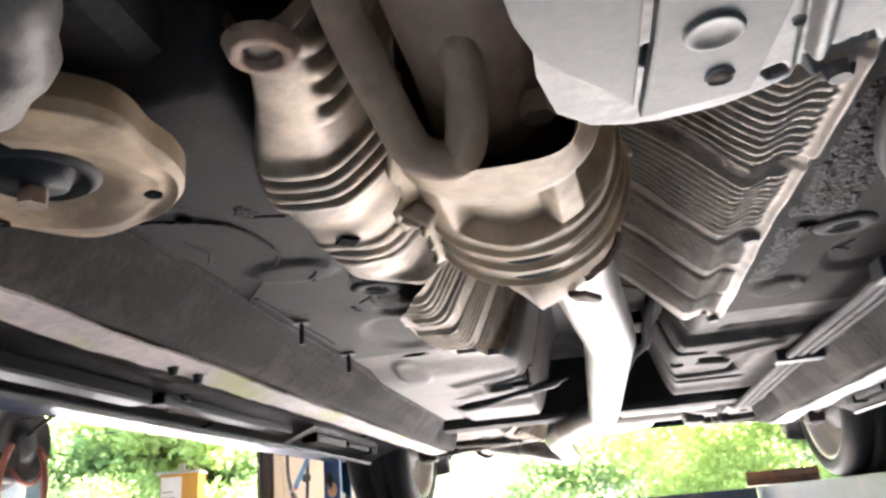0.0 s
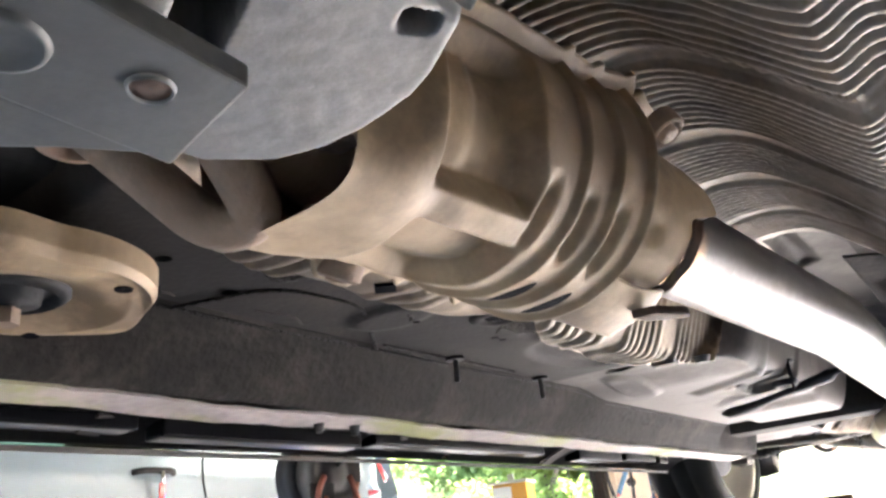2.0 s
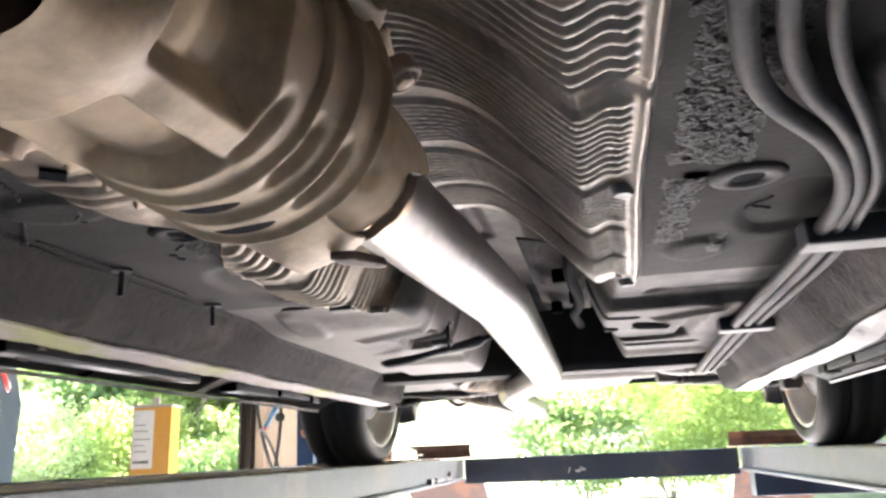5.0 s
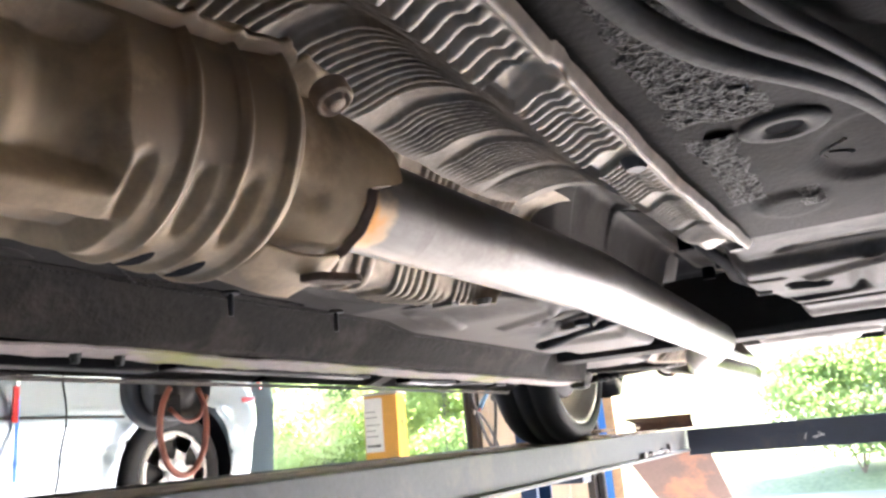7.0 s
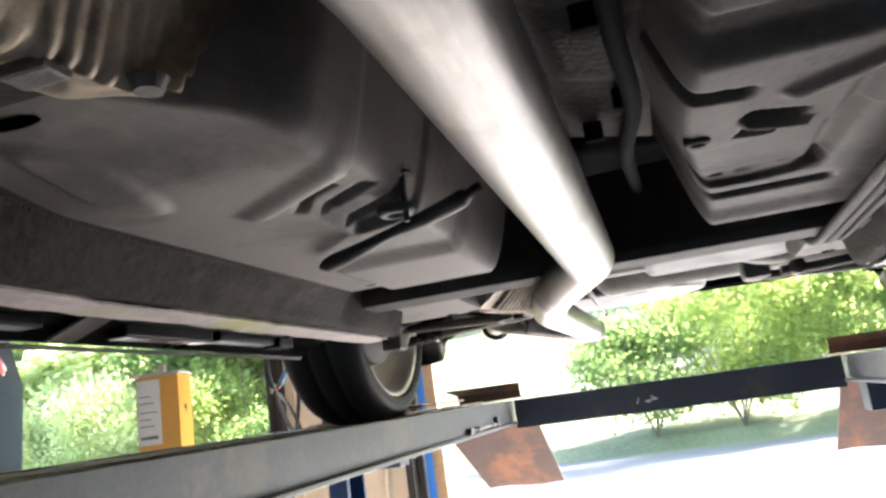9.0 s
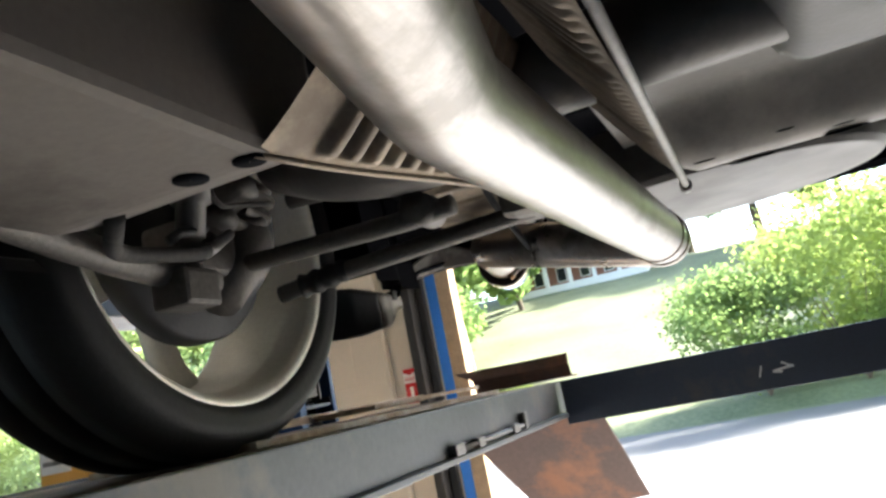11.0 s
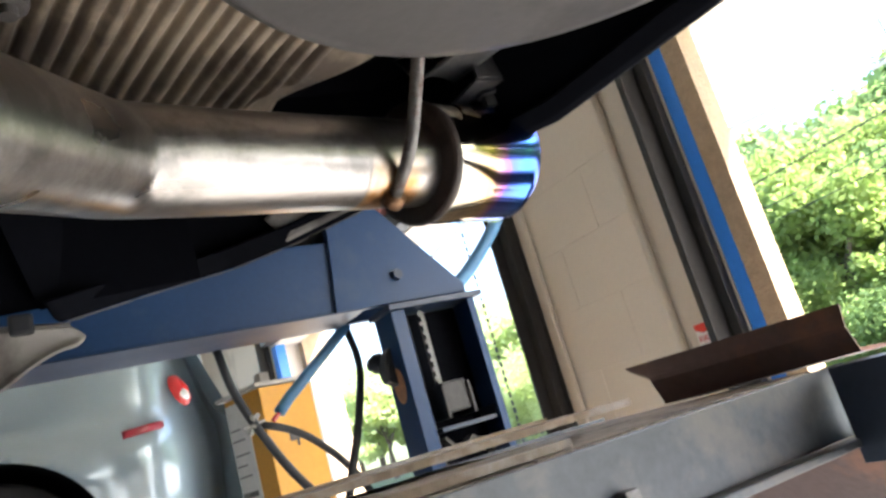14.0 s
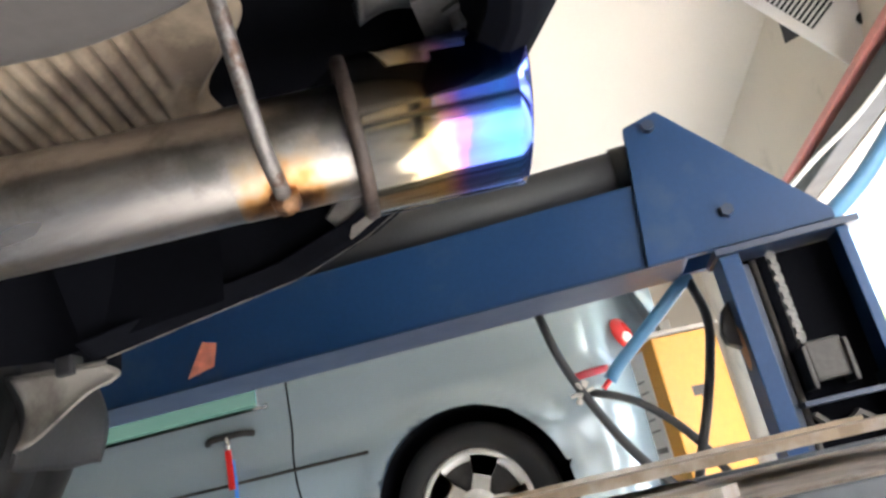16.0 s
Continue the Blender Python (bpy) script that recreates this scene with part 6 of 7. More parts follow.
part("spare_wheel_well", sheet(well, steps(0, 6, 40), [2 * math.pi * k / 64 for k in range(65)]), "well", car, "dusty grey painted spare wheel well", True)
# black ovals paint the shade of openings in the rear panel
for x, y, rx, ry in ((-0.02, 3.42, 0.035, 0.012), (0.10, 3.40, 0.03, 0.010), (0.02, 3.30, 0.012, 0.006), (0.22, 3.33, 0.05, 0.004), (-0.084, 3.35, 0.016, 0.007), (0.093, 3.36, 0.014, 0.006)):
    bm = bmesh.new()
    vs = [bm.verts.new((x + rx * math.cos(a), y + ry * math.sin(a), 1.716)) for a in (2 * math.pi * k / 16 for k in range(16))]
    bm.faces.new(vs)
    bmesh.ops.solidify(bm, geom=bm.faces[:], thickness=0.002)
    part("slot", bm, "void", car)
part("rear_panel", sheet(lambda u, v: (u, lerp(3.20, 3.50, v), 1.80 - 0.082 * between(v, 0.45, 0.9, 0.4) * between(u, -0.14, 0.60, 0.08)), steps(-0.2, 0.62, 40), steps(0, 1, 24)), "primer", car, "grey pressed rear cross panel", True)


LIP = ((0.655, 3.505, 1.662), (0.690, 3.585, 1.686), (0.722, 3.665, 1.708), (0.712, 3.735, 1.725), (0.675, 3.805, 1.742), (0.60, 3.862, 1.744), (0.48, 3.905, 1.732), (0.30, 3.935, 1.738), (0.0, 3.95, 1.742))


def lip(t):
    """Lower inner edge of the bumper, t from -1 (left end) to 1 (right end)."""
    k = (1 - abs(t)) * (len(LIP) - 1)
    i = min(int(k), len(LIP) - 2)
    a, b = LIP[i], LIP[i + 1]
    return Vector((-0.005 + math.copysign(1, t) * lerp(a[0], b[0], k - i), lerp(a[1], b[1], k - i), lerp(a[2], b[2], k - i)))


def bumper(u, v):
    p = lip(u)
    q = Vector((p.x + 0.005, p.y - 3.1, 0)).normalized()
    d, h = profile(((-0.018, 0.014), (-0.006, 0.002), (0.0, 0.0), (0.012, 0.004), (0.06, 0.06), (0.10, 0.18), (0.09, 0.40)), v)
    wear = 0.0012 * noise.noise((p.x * 60, p.y * 60, 1)) * (v < 3)
    return p + Vector((q.x * d, q.y * d, h + wear))


part("bumper", sheet(bumper, steps(-1, 1, 160), steps(0, 6, 36), 0.002), "void", car, "black rear bumper cover", True)
part("bumper_cutout", sheet(lambda t, v: tuple(lip(t) + Vector((0.004 * v, -0.014 - 0.02 * v, 0.0 + 0.045 * v * (0.55 + 0.45 * math.sin((t + 0.62) / 0.24 * 3.1))))), steps(-0.62, -0.38, 24), steps(0, 1, 8), 0.003), "raw", car, "patchy raw plastic exhaust cutout", True)
# thin pale line of uneven width along the lower edge
for side_ in (-1, 1):
    pts = [lip(side_ * t) + Vector((0, 0, -0.001)) for t in steps(0.40, 0.99, 40)]
    part("pale_edge", sweep(pts, lambda q: 0.0003 + 0.0006 * abs(math.sin(q * 37)), 6), "primer", car, "thin pale line on the bumper edge")
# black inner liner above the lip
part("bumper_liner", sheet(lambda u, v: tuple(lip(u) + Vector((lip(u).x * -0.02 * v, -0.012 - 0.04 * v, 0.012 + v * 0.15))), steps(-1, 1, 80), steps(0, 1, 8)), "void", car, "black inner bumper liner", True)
# flat black sheet that closes the cavity and paints its shade
part("rear_void", prism([(-0.70, 3.30), (-0.70, 3.70), (-0.60, 3.84), (-0.40, 3.90), (0.39, 3.90), (0.59, 3.84), (0.69, 3.70), (0.69, 3.30)], "z", 1.868, 1.876), "void", car, "flat black sheet for the shade above the bumper")
for s in (-1, 1):
    xo = -0.005 + s * 0.845
    xi = -0.005 + s * 0.60
    # arch liner: a half drum over each wheel
    part("arch_liner", sheet(lambda u, v: (lerp(xi, xo, u), 3.06 + 0.345 * math.cos(v), 1.745 + 0.345 * math.sin(v)), steps(0, 1, 4), [math.radians(d) for d in steps(-8, 190, 30)]), "void", car, "black wheel arch liner", True)
    part("arch_liner", sheet(lambda u, v: (lerp(xi, xo, u), 0.42 + 0.345 * math.cos(v), 1.745 + 0.345 * math.sin(v)), steps(0, 1, 4), [math.radians(d) for d in steps(-8, 190, 30)]), "void", car, "black wheel arch liner", True)
    part("arch_wall", prism([(2.72, 1.70), (2.72, 2.0), (3.06, 2.1), (3.42, 2.0), (3.42, 1.72), (3.36, 1.85), (3.06, 2.0), (2.76, 1.9)], "x", min(xi, xi - s * 0.01), max(xi, xi - s * 0.01)), "void", car)
    # inner wall behind the wheel, black moulded panel with a step
    part("liner_panel", sheet(lambda u, v: (-0.005 + s * (0.585 + 0.075 * smooth01((u - 0.25) * 4) + 0.01 * math.sin(v * 3)), lerp(3.30, 3.62, u), lerp(1.665 + 0.02 * u, 1.89, v)), steps(0, 1, 24), steps(0, 1, 8)), "void", car, "black moulded liner panel", True)
    # flap of the bumper that hangs behind the wheel
    def flap(u, v):
        path = ((0.655, 3.512), (0.650, 3.43), (0.688, 3.392), (0.76, 3.378), (0.84, 3.372))
        top = (1.658, 1.664, 1.678, 1.690, 1.70)
        low = (1.640, 1.604, 1.596, 1.600, 1.610)
        k = min(int(u), 3)
        t = u - k
        x, y = lerp(path[k][0], path[k + 1][0], t), lerp(path[k][1], path[k + 1][1], t)
        belly = 0.010 * math.sin(v * 3.1)
        return (-0.005 + s * (x + belly * 0.5), y + belly, lerp(lerp(top[k], top[k + 1], t), lerp(low[k], low[k + 1], smooth01(t)), v))
    part("bumper_flap", sheet(flap, steps(0, 1.15, 16), steps(0, 1, 14), 0.003), "raw", car, "patchy raw plastic bumper flap behind the wheel", True)
    part("bumper_flap", sheet(flap, steps(1.15, 4, 30), steps(0, 1, 14), 0.003), "black", car, "black bumper flap behind the wheel", True)
    bm = bmesh.new()
    tube(bm, [Vector(flap(u, 0)) + Vector((0, 0, 0.001)) for u in steps(0, 3, 24)], 0.0022, 8)
    part("flap_edge", bm, "primer", car, "pale flap edge", True)
    part("flap_clip", boxes(((-0.005 + s * 0.655 - 0.008, 3.47, 1.655), (-0.005 + s * 0.655 + 0.008, 3.487, 1.672)), bevel=0.003), "black", car)

# body shell
side = [(-0.95, 1.72), (-0.98, 1.95), (-0.85, 2.12), (0.10, 2.24), (0.75, 2.62), (1.30, 2.78), (2.35, 2.78), (3.05, 2.70), (3.75, 2.40), (3.94, 2.24), (3.86, 2.12), (3.76, 2.00), (3.42, 1.90)]
arch = [(3.06 + 0.345 * math.cos(a), 1.745 + 0.345 * math.sin(a)) for a in (math.radians(d) for d in steps(0, 180, 14))]
arch_f = [(0.42 + 0.345 * math.cos(a), 1.745 + 0.345 * math.sin(a)) for a in (math.radians(d) for d in steps(0, 180, 14))]
outline = side + arch + [(2.70, 1.68), (0.78, 1.68)] + arch_f + [(0.06, 1.70)]
for s in (-1, 1):
    x = -0.005 + s * 0.85
    bm = bmesh.new()
    fc = bm.faces.new([bm.verts.new((x - s * 0.16 * smooth01((z - 2.2) / 0.6), y, z)) for y, z in outline])
    bmesh.ops.triangulate(bm, faces=[fc])
    bmesh.ops.solidify(bm, geom=bm.faces[:], thickness=0.012)
    part("body_side", bm, "paint", car, "glossy black body side")
    bm = bmesh.new()
    for pts in (((0.55, 2.27), (1.0, 2.60), (1.55, 2.70), (1.55, 2.27)), ((1.65, 2.27), (1.65, 2.70), (2.35, 2.70), (2.95, 2.60), (3.05, 2.30))):
        bm.faces.new([bm.verts.new((x + s * 0.010 - s * 0.16 * smooth01((z - 2.2) / 0.6), y, z)) for y, z in pts])
    bmesh.ops.solidify(bm, geom=bm.faces[:], thickness=0.004)
    part("side_window", bm, "glass", car, "dark side windows")
top = [(-0.95, 1.72), (-0.98, 1.95), (-0.85, 2.12), (0.10, 2.24), (0.75, 2.62), (1.30, 2.78), (2.35, 2.78), (3.05, 2.70), (3.75, 2.40), (4.00, 2.20)]
part("body_top", sheet(lambda u, v: (lambda y, z: (-0.005 + v * (0.845 - 0.16 * smooth01((z - 2.2) / 0.6)), y, z + 0.03 * (1 - v * v)))(*profile(top, u)), steps(0, 9, 54), steps(-1, 1, 16), 0.008), "paint", car, "glossy black bonnet and roof", True)


# ---- outside ----
def ground_z(x, y):
    """Level apron, a fall to the road, then a grassy hill."""
    z = FLOOR - 0.02
    if y > 7:
        z -= 1.0 * smooth01((y - 7) / 16)
    if y > 32:
        z += 12.0 * smooth01((y - 26) / 62) + 0.05 * max(0, y - 80)
    if y > 31 or abs(x) > 60:
        z += 0.25 * noise.noise((x * 0.08, y * 0.08, 0))
    return z


gy = steps(5.5, 34, 40) + steps(36, 150, 40) + [200, 300, 500, 900]
gx = [-900, -500, -250] + steps(-140, 140, 90) + [250, 500, 900]
ground = structure("ground", sheet(lambda u, v: (u, v, ground_z(u, v) - 0.03), gx, [-900, -300, -60, -10, 4.0] + gy), "grass", "mown grass slope behind the road", "ground", True)
structure("driveway", sheet(lambda u, v: (u, v, ground_z(u, v)), steps(-16, 16, 32), steps(5.46, 22, 34)), "drive", "pale sunlit concrete driveway", "driveway", True)
structure("road", sheet(lambda u, v: (u, v, ground_z(u, v) + 0.01), steps(-120, 120, 60), steps(22.0, 30.5, 12)), "asphalt", "grey asphalt road past the garage", "road", True)
# unseen yard, added before the open front bay
structure("yard", boxes(((-30, -40, FLOOR - 0.1), (30, -5.2, FLOOR - 0.02))), "yard", "unseen concrete yard in front of the garage", "yard")


def leaf_cloud(bm, c, r, n, size, rng):
    """n leaf clumps, small tilted quads, near the surface of a lobe."""
    for _ in range(n):
        d = Vector((rng.gauss(0, 1), rng.gauss(0, 1), rng.gauss(0, 1))).normalized()
        rr = r * min(1.5, abs(rng.gauss(0.72, 0.30)))
        p = Vector(c) + Vector((d.x * rr, d.y * rr, d.z * rr * 0.8))
        a = Vector((rng.gauss(0, 1), rng.gauss(0, 1), rng.gauss(0, 0.6))).normalized()
        b = a.cross(Vector((rng.gauss(0, 1), rng.gauss(0, 1), rng.gauss(0, 1)))).normalized()
        s = size * rng.uniform(0.6, 1.4)
        vs = [bm.verts.new(p + a * s * i + b * s * 0.6 * j) for i, j in ((-1, 0), (-0.2, -1), (1, 0), (-0.2, 1))]
        bm.faces.new(vs)


def tree(x, y, h, spread, mat, seed, label, name="tree", leaf=0.16, dense=1.0, trunk=True, category="tree"):
    rng = random.Random(seed)
    z0 = ground_z(x, y) - 0.06
    t = thing(name, label, category, group="trees and shrubs beyond the road", at=(x, y, z0))
    bm = bmesh.new()
    lobes = []
    if trunk:
        th = h * 0.42
        tube(bm, arc_path([(0, 0, 0), (rng.uniform(-0.2, 0.2), rng.uniform(-0.2, 0.2), th * 0.6), (rng.uniform(-0.4, 0.4), rng.uniform(-0.4, 0.4), h * 0.72)], 0.8, 5), lambda q: h * 0.026 * (1.15 - q), 8)
        for k in range(7):
            a = k * 2.4 + rng.random()
            l = spread * rng.uniform(0.5, 0.9)
            e = (l * math.cos(a), l * math.sin(a), h * rng.uniform(0.5, 0.85))
            tube(bm, [(0, 0, h * 0.3 + 0.05 * k * h * 0.6), ((e[0]) * 0.5, (e[1]) * 0.5, lerp(h * 0.35, e[2], 0.6)), e], lambda q: h * 0.012 * (1.1 - q), 6)
            lobes.append((e, spread * rng.uniform(0.38, 0.55)))
        lobes.append(((0, 0, h * 0.86), spread * 0.5))
        for k in range(6):
            a = rng.random() * 6.28
            lobes.append(((spread * 0.5 * math.cos(a), spread * 0.5 * math.sin(a), h * rng.uniform(0.42, 0.92)), spread * rng.uniform(0.3, 0.45)))
        for k in range(12):
            a, q = rng.random() * 6.28, rng.uniform(0.5, 1.05)
            lobes.append(((spread * q * math.cos(a), spread * q * math.sin(a), h * (0.25 + 0.62 * rng.random() * (1.3 - q * 0.6))), spread * rng.uniform(0.14, 0.28)))
    else:
        for k in range(5):
            a = k * 1.3
            tube(bm, [(0, 0, 0), (0.4 * spread * math.cos(a), 0.4 * spread * math.sin(a), h * 0.6)], lambda q: 0.04 * (1.1 - q), 6)
        for k in range(9):
            a = rng.random() * 6.28
            q = rng.random() ** 0.5
            lobes.append(((spread * 0.7 * q * math.cos(a), spread * 0.7 * q * math.sin(a), h * rng.uniform(0.25, 0.8)), spread * rng.uniform(0.3, 0.5)))
    part("trunk", bm, "bark", t)
    bm = bmesh.new()
    for c, r in lobes:
        leaf_cloud(bm, c, r, int(260 * dense * max(0.5, r)), leaf, rng)
    part("crown", bm, mat, t)
    return t


rng = random.Random(5)
# line of trees on the hill and shrubs at the roadside
spots = []
for k in range(13):
    spots.append((-62 + k * 3.4 + rng.uniform(-1, 1), rng.uniform(37, 46), rng.uniform(8, 12)))
for k in range(12):
    spots.append((13 + k * 3.4 + rng.uniform(-1, 1), rng.uniform(50, 62), rng.uniform(10, 14)))
for k in range(8):
    spots.append((-92 + k * 3.8 + rng.uniform(-1, 1), rng.uniform(35, 41), rng.uniform(9, 12)))
spots += [(-22.6, 38, 9.6), (-18.0, 39, 8.8), (-27.5, 40, 9.2), (-20.2, 36.5, 8.6), (-24.0, 36, 7.5)]
for i, (x, y, h) in enumerate(spots):
    # trees far to the left take the leaves lightened for haze
    tree(x, y, h, h * 0.36, "leaf_haze" if x < -27 else ("leaf_light", "leaf", "leaf_light")[i % 3], 100 + i, "broad leafy green tree on the grass slope", leaf=0.17 if -29 < x < -12 else 0.26, dense=2.6 if -29 < x < -12 else 1.5)
for i, (x, y, h) in enumerate(((-13, 88, 13), (-6, 86, 14), (-24, 80, 13), (-28, 72, 13), (1, 80, 15), (8, 76, 13), (-31, 62, 12), (-36, 56, 13), (-20, 88, 15), (-19.5, 66, 9), (-12, 86, 15), (-23, 62, 12), (-26.5, 56, 9.5), (-30, 48, 12), (-33, 44, 10), (-20, 52, 11.5), (-25.5, 50, 11))):
    tree(x, y, h, h * 0.38, ("leaf", "leaf_dark", "leaf")[i % 3], 300 + i, "tall leafy tree beside the house", leaf=0.32, dense=1.5)
for i, (x, y, h, sp) in enumerate(((-13.5, 33, 3.8, 2.6), (-17.5, 34, 4.4, 3.2), (-21, 33, 5.5, 3.4), (-11.3, 35, 2.6, 1.9), (-0.8, 33, 5.4, 3.3), (2.5, 33, 7.2, 4.2), (6.5, 34, 6.5, 3.8), (10.5, 33, 6.0, 3.6), (14.5, 35, 7, 4), (19, 34, 6, 4), (-26, 34, 6.5, 4.0), (-31, 35, 7, 4.2), (-36, 34, 6.5, 4), (-41, 35, 7, 4), (-46, 34, 7, 4), (24, 35, 7, 4))):
    # shrubs far to the left are lightened for haze too
    tree(x, y, h, sp, "leaf_haze" if x < -24 else ("leaf_light", "leaf")[i % 3 == 1], 500 + i, "bright spring-green shrub at the roadside", "shrub", leaf=0.09, dense=5.0, trunk=False, category="shrub")

# house on the hill
hx, hy = -15.0, 74.0
hz = ground_z(hx, hy)
house = thing("house", "brick house with white porch columns on the hill", "house", at=(hx, hy, hz - 0.2))
part("wall", boxes(((-6, 0, -0.6), (6, 8, 2.9))), "brick", house)
part("roof", prism([(-1.8, 2.8), (4, 5.2), (9.0, 2.8)], "x", -6.5, 6.5), "roof", house, "grey shingle roof")
part("porch", boxes(((-6, -2.0, -0.6), (6, 0, 0.4))), "white", house, "white porch deck")
part("fascia", boxes(((-6.4, -2.0, 2.5), (6.4, -1.7, 2.85))), "white", house, "white porch fascia")
for k in range(6):
    part("column", boxes(((-5.9 + k * 2.3, -1.9, 0.4), (-5.55 + k * 2.3, -1.6, 2.5))), "white", house, "white porch column")
for k in range(5):
    w = part("window", boxes(((-5.1 + k * 2.3, -0.05, 0.8), (-4.1 + k * 2.3, -0.01, 2.2))), "white", house)
    part("pane", boxes(((-5.0 + k * 2.3, -0.08, 0.9), (-4.2 + k * 2.3, -0.055, 2.1))), "glass", w)
# poles and wires
for x, y, h, d in ((-12.6, 33.5, 13.2, 1), (-40, 33.5, 13.2, 2), (16, 33.5, 13.2, 3)):
    z = ground_z(x, y)
    po = thing("utility_pole", "weathered grey wooden utility pole", "utility pole", group="utility poles", at=(x, y, z - 0.3))
    part("shaft", sweep([(0.5, 0, 0), (-0.45, 0, h)], lambda t: 0.17 - 0.05 * t, 10), "wood", po, smooth=True)
    part("crossarm", boxes(((-1.45, -0.06, h - 1.7), (0.75, 0.06, h - 1.55))), "wood", po)
wires = thing("overhead_wires", "thin black overhead wires along the road", "wires", at=(0, 33.5, 8))
for k, (dz, dx) in enumerate(((0.0, -0.9), (-0.05, 1.0), (-1.2, 0.2), (-1.9, 0.2))):
    pts = []
    for a, b in ((-40, -12.6), (-12.6, 16)):
        za, zb = ground_z(a, 33.5) + 9.7 + dz - 8, ground_z(b, 33.5) + 9.7 + dz - 8
        pts += [(lerp(a, b, t), 0.05 * k, lerp(za, zb, t) - 1.6 * t * (1 - t)) for t in steps(0, 1, 12)]
    part("wire", sweep(pts, 0.022, 5), "black", wires)
cable = thing("service_cable", "black service cable running from the garage", "cable", at=(-4, 5.6, 3.3))
part("wire", sweep(arc_path([(1.2, 0.0, -0.95), (-4.3, 14.4, 3.3), (-5.69, 27.8, 6.85)], 6.0, 10), 0.017, 6), "black", cable)
# white roadside box on a short post
sb = thing("roadside_box", "white roadside box on a short post", "mailbox", at=(-7.75, 18.0, ground_z(-7.75, 18.0)))
zb = 0.85 - ground_z(-7.75, 18.0)
part("post", boxes(((-0.05, -0.05, 0.0), (0.05, 0.05, zb)), bevel=0.004), "wood", sb)
part("box", boxes(((-0.22, -0.30, zb), (0.22, 0.30, zb + 0.5)), bevel=0.04), "white", sb, "white rounded box")

# ---- van in the next bay ----
VX, VZ = -2.99, 1.14
van = thing("van", "grey-blue minivan raised in the next bay", "van")


def van_side(y, z):
    """Bulge of the side over the height."""
    h = (z - VZ)
    return VX - 0.10 * smooth01((h - 0.9) / 0.75) - 0.05 * smooth01((0.42 - h) / 0.3) + 0.035 * between(h, 0.50, 0.70, 0.16) - 0.42 * smooth01((y - 3.82) / 0.42) ** 2


WY, WZ = 3.38, VZ + 0.315
bm = bmesh.new()
ys = steps(-0.6, 4.24, 120)
zs = steps(VZ + 0.22, VZ + 1.05, 44)
grid = {}
for i, y in enumerate(ys):
    for j, z in enumerate(zs):
        d = math.hypot(y - WY, z - WZ)
        x = van_side(y, z) + 0.022 * between(d, 0.37, 0.43, 0.06)
        p = Vector((x, y, z))
        if d < 0.385 and z > WZ - 0.1:
            q = Vector((y - WY, z - WZ)).normalized() * 0.37
            p = Vector((van_side(y, z) + 0.02, WY + q.x, WZ + q.y))
        grid[i, j] = bm.verts.new(p)
for i in range(len(ys) - 1):
    for j in range(len(zs) - 1):
        c = [(ys[i + a] - WY, zs[j + b] - WZ) for a in (0, 1) for b in (0, 1)]
        if all(math.hypot(*q) < 0.39 for q in c):
            continue
        if 1.44 < ys[i] < 2.58 and zs[j] > VZ + 0.865:               # sliding door window
            continue
        bm.faces.new((grid[i, j], grid[i + 1, j], grid[i + 1, j + 1], grid[i, j + 1]))
part("body_side", bm, "vanpaint", van, "metallic grey-blue body side", True)
bm = sheet(lambda u, v: (lerp(-3.10, -4.75, v), *profile(((-0.6, VZ + 0.3), (-0.6, VZ + 1.05), (0.2, VZ + 1.75), (3.7, VZ + 1.72), (4.12, VZ + 1.05), (4.24, VZ + 0.7), (4.22, VZ + 0.25)), u)), steps(0, 6, 36), steps(0, 1, 10))
part("roof", bm, "vanpaint", van, "grey-blue roof and tail", True)
part("side_glass", prism([(-0.3, VZ + 1.05), (0.35, VZ + 1.62), (3.55, VZ + 1.60), (3.9, VZ + 1.05)], "x", VX - 0.115, VX - 0.11), "clear", van, "tinted side windows")
part("far_side", boxes(((-4.78, -0.6, VZ + 0.25), (-4.75, 4.2, VZ + 1.05))), "vanpaint", van)
part("underbody", boxes(((-4.74, -0.55, VZ + 0.20), (VX - 0.12, 4.15, VZ + 0.25))), "void", van)
for pts in (((2.72, VZ + 0.24), (2.72, VZ + 1.0)), ((1.35, VZ + 0.24), (1.35, VZ + 1.0))):
    (ya, za), (yb, zb) = pts
    path = [(van_side(y, z) + 0.001, y, z) for y, z in ((lerp(ya, yb, t), lerp(za, zb, t)) for t in steps(0, 1, 12))]
    part("door_gap", sweep(path, 0.004, 6), "void", van)
bm = bmesh.new()
tube(bm, [(van_side(y, VZ + 0.60) + 0.004, y, VZ + 0.60) for y in steps(1.5, 3.02, 16)], 0.006, 8)
part("side_moulding", bm, "rail", van, smooth=True)
handle = part("door_handle", sweep(arc_path([(VX + 0.005, 2.36, VZ + 0.78), (VX + 0.045, 2.39, VZ + 0.785), (VX + 0.045, 2.53, VZ + 0.785), (VX + 0.005, 2.56, VZ + 0.78)], 0.03), 0.013, 12), "rail", van, "dark grey door handle", True)
bm = lathe([(0.001, 0.022), (0.03, 0.020), (0.055, 0.008), (0.060, -0.01)], 28, Matrix.Diagonal((1, 1, 1, 1)))
bmesh.ops.transform(bm, matrix=pose(VX - 0.075, 4.06, VZ + 0.82, 0, 70, 35) @ Matrix.Diagonal((1.15, 0.72, 0.7, 1)), verts=bm.verts)
lamp_ = part("tail_lamp", bm, "red", van, "red tail lamp with a clear lower part", True)
bm = lathe([(0.001, 0.027), (0.018, 0.025), (0.027, 0.016)], 20)
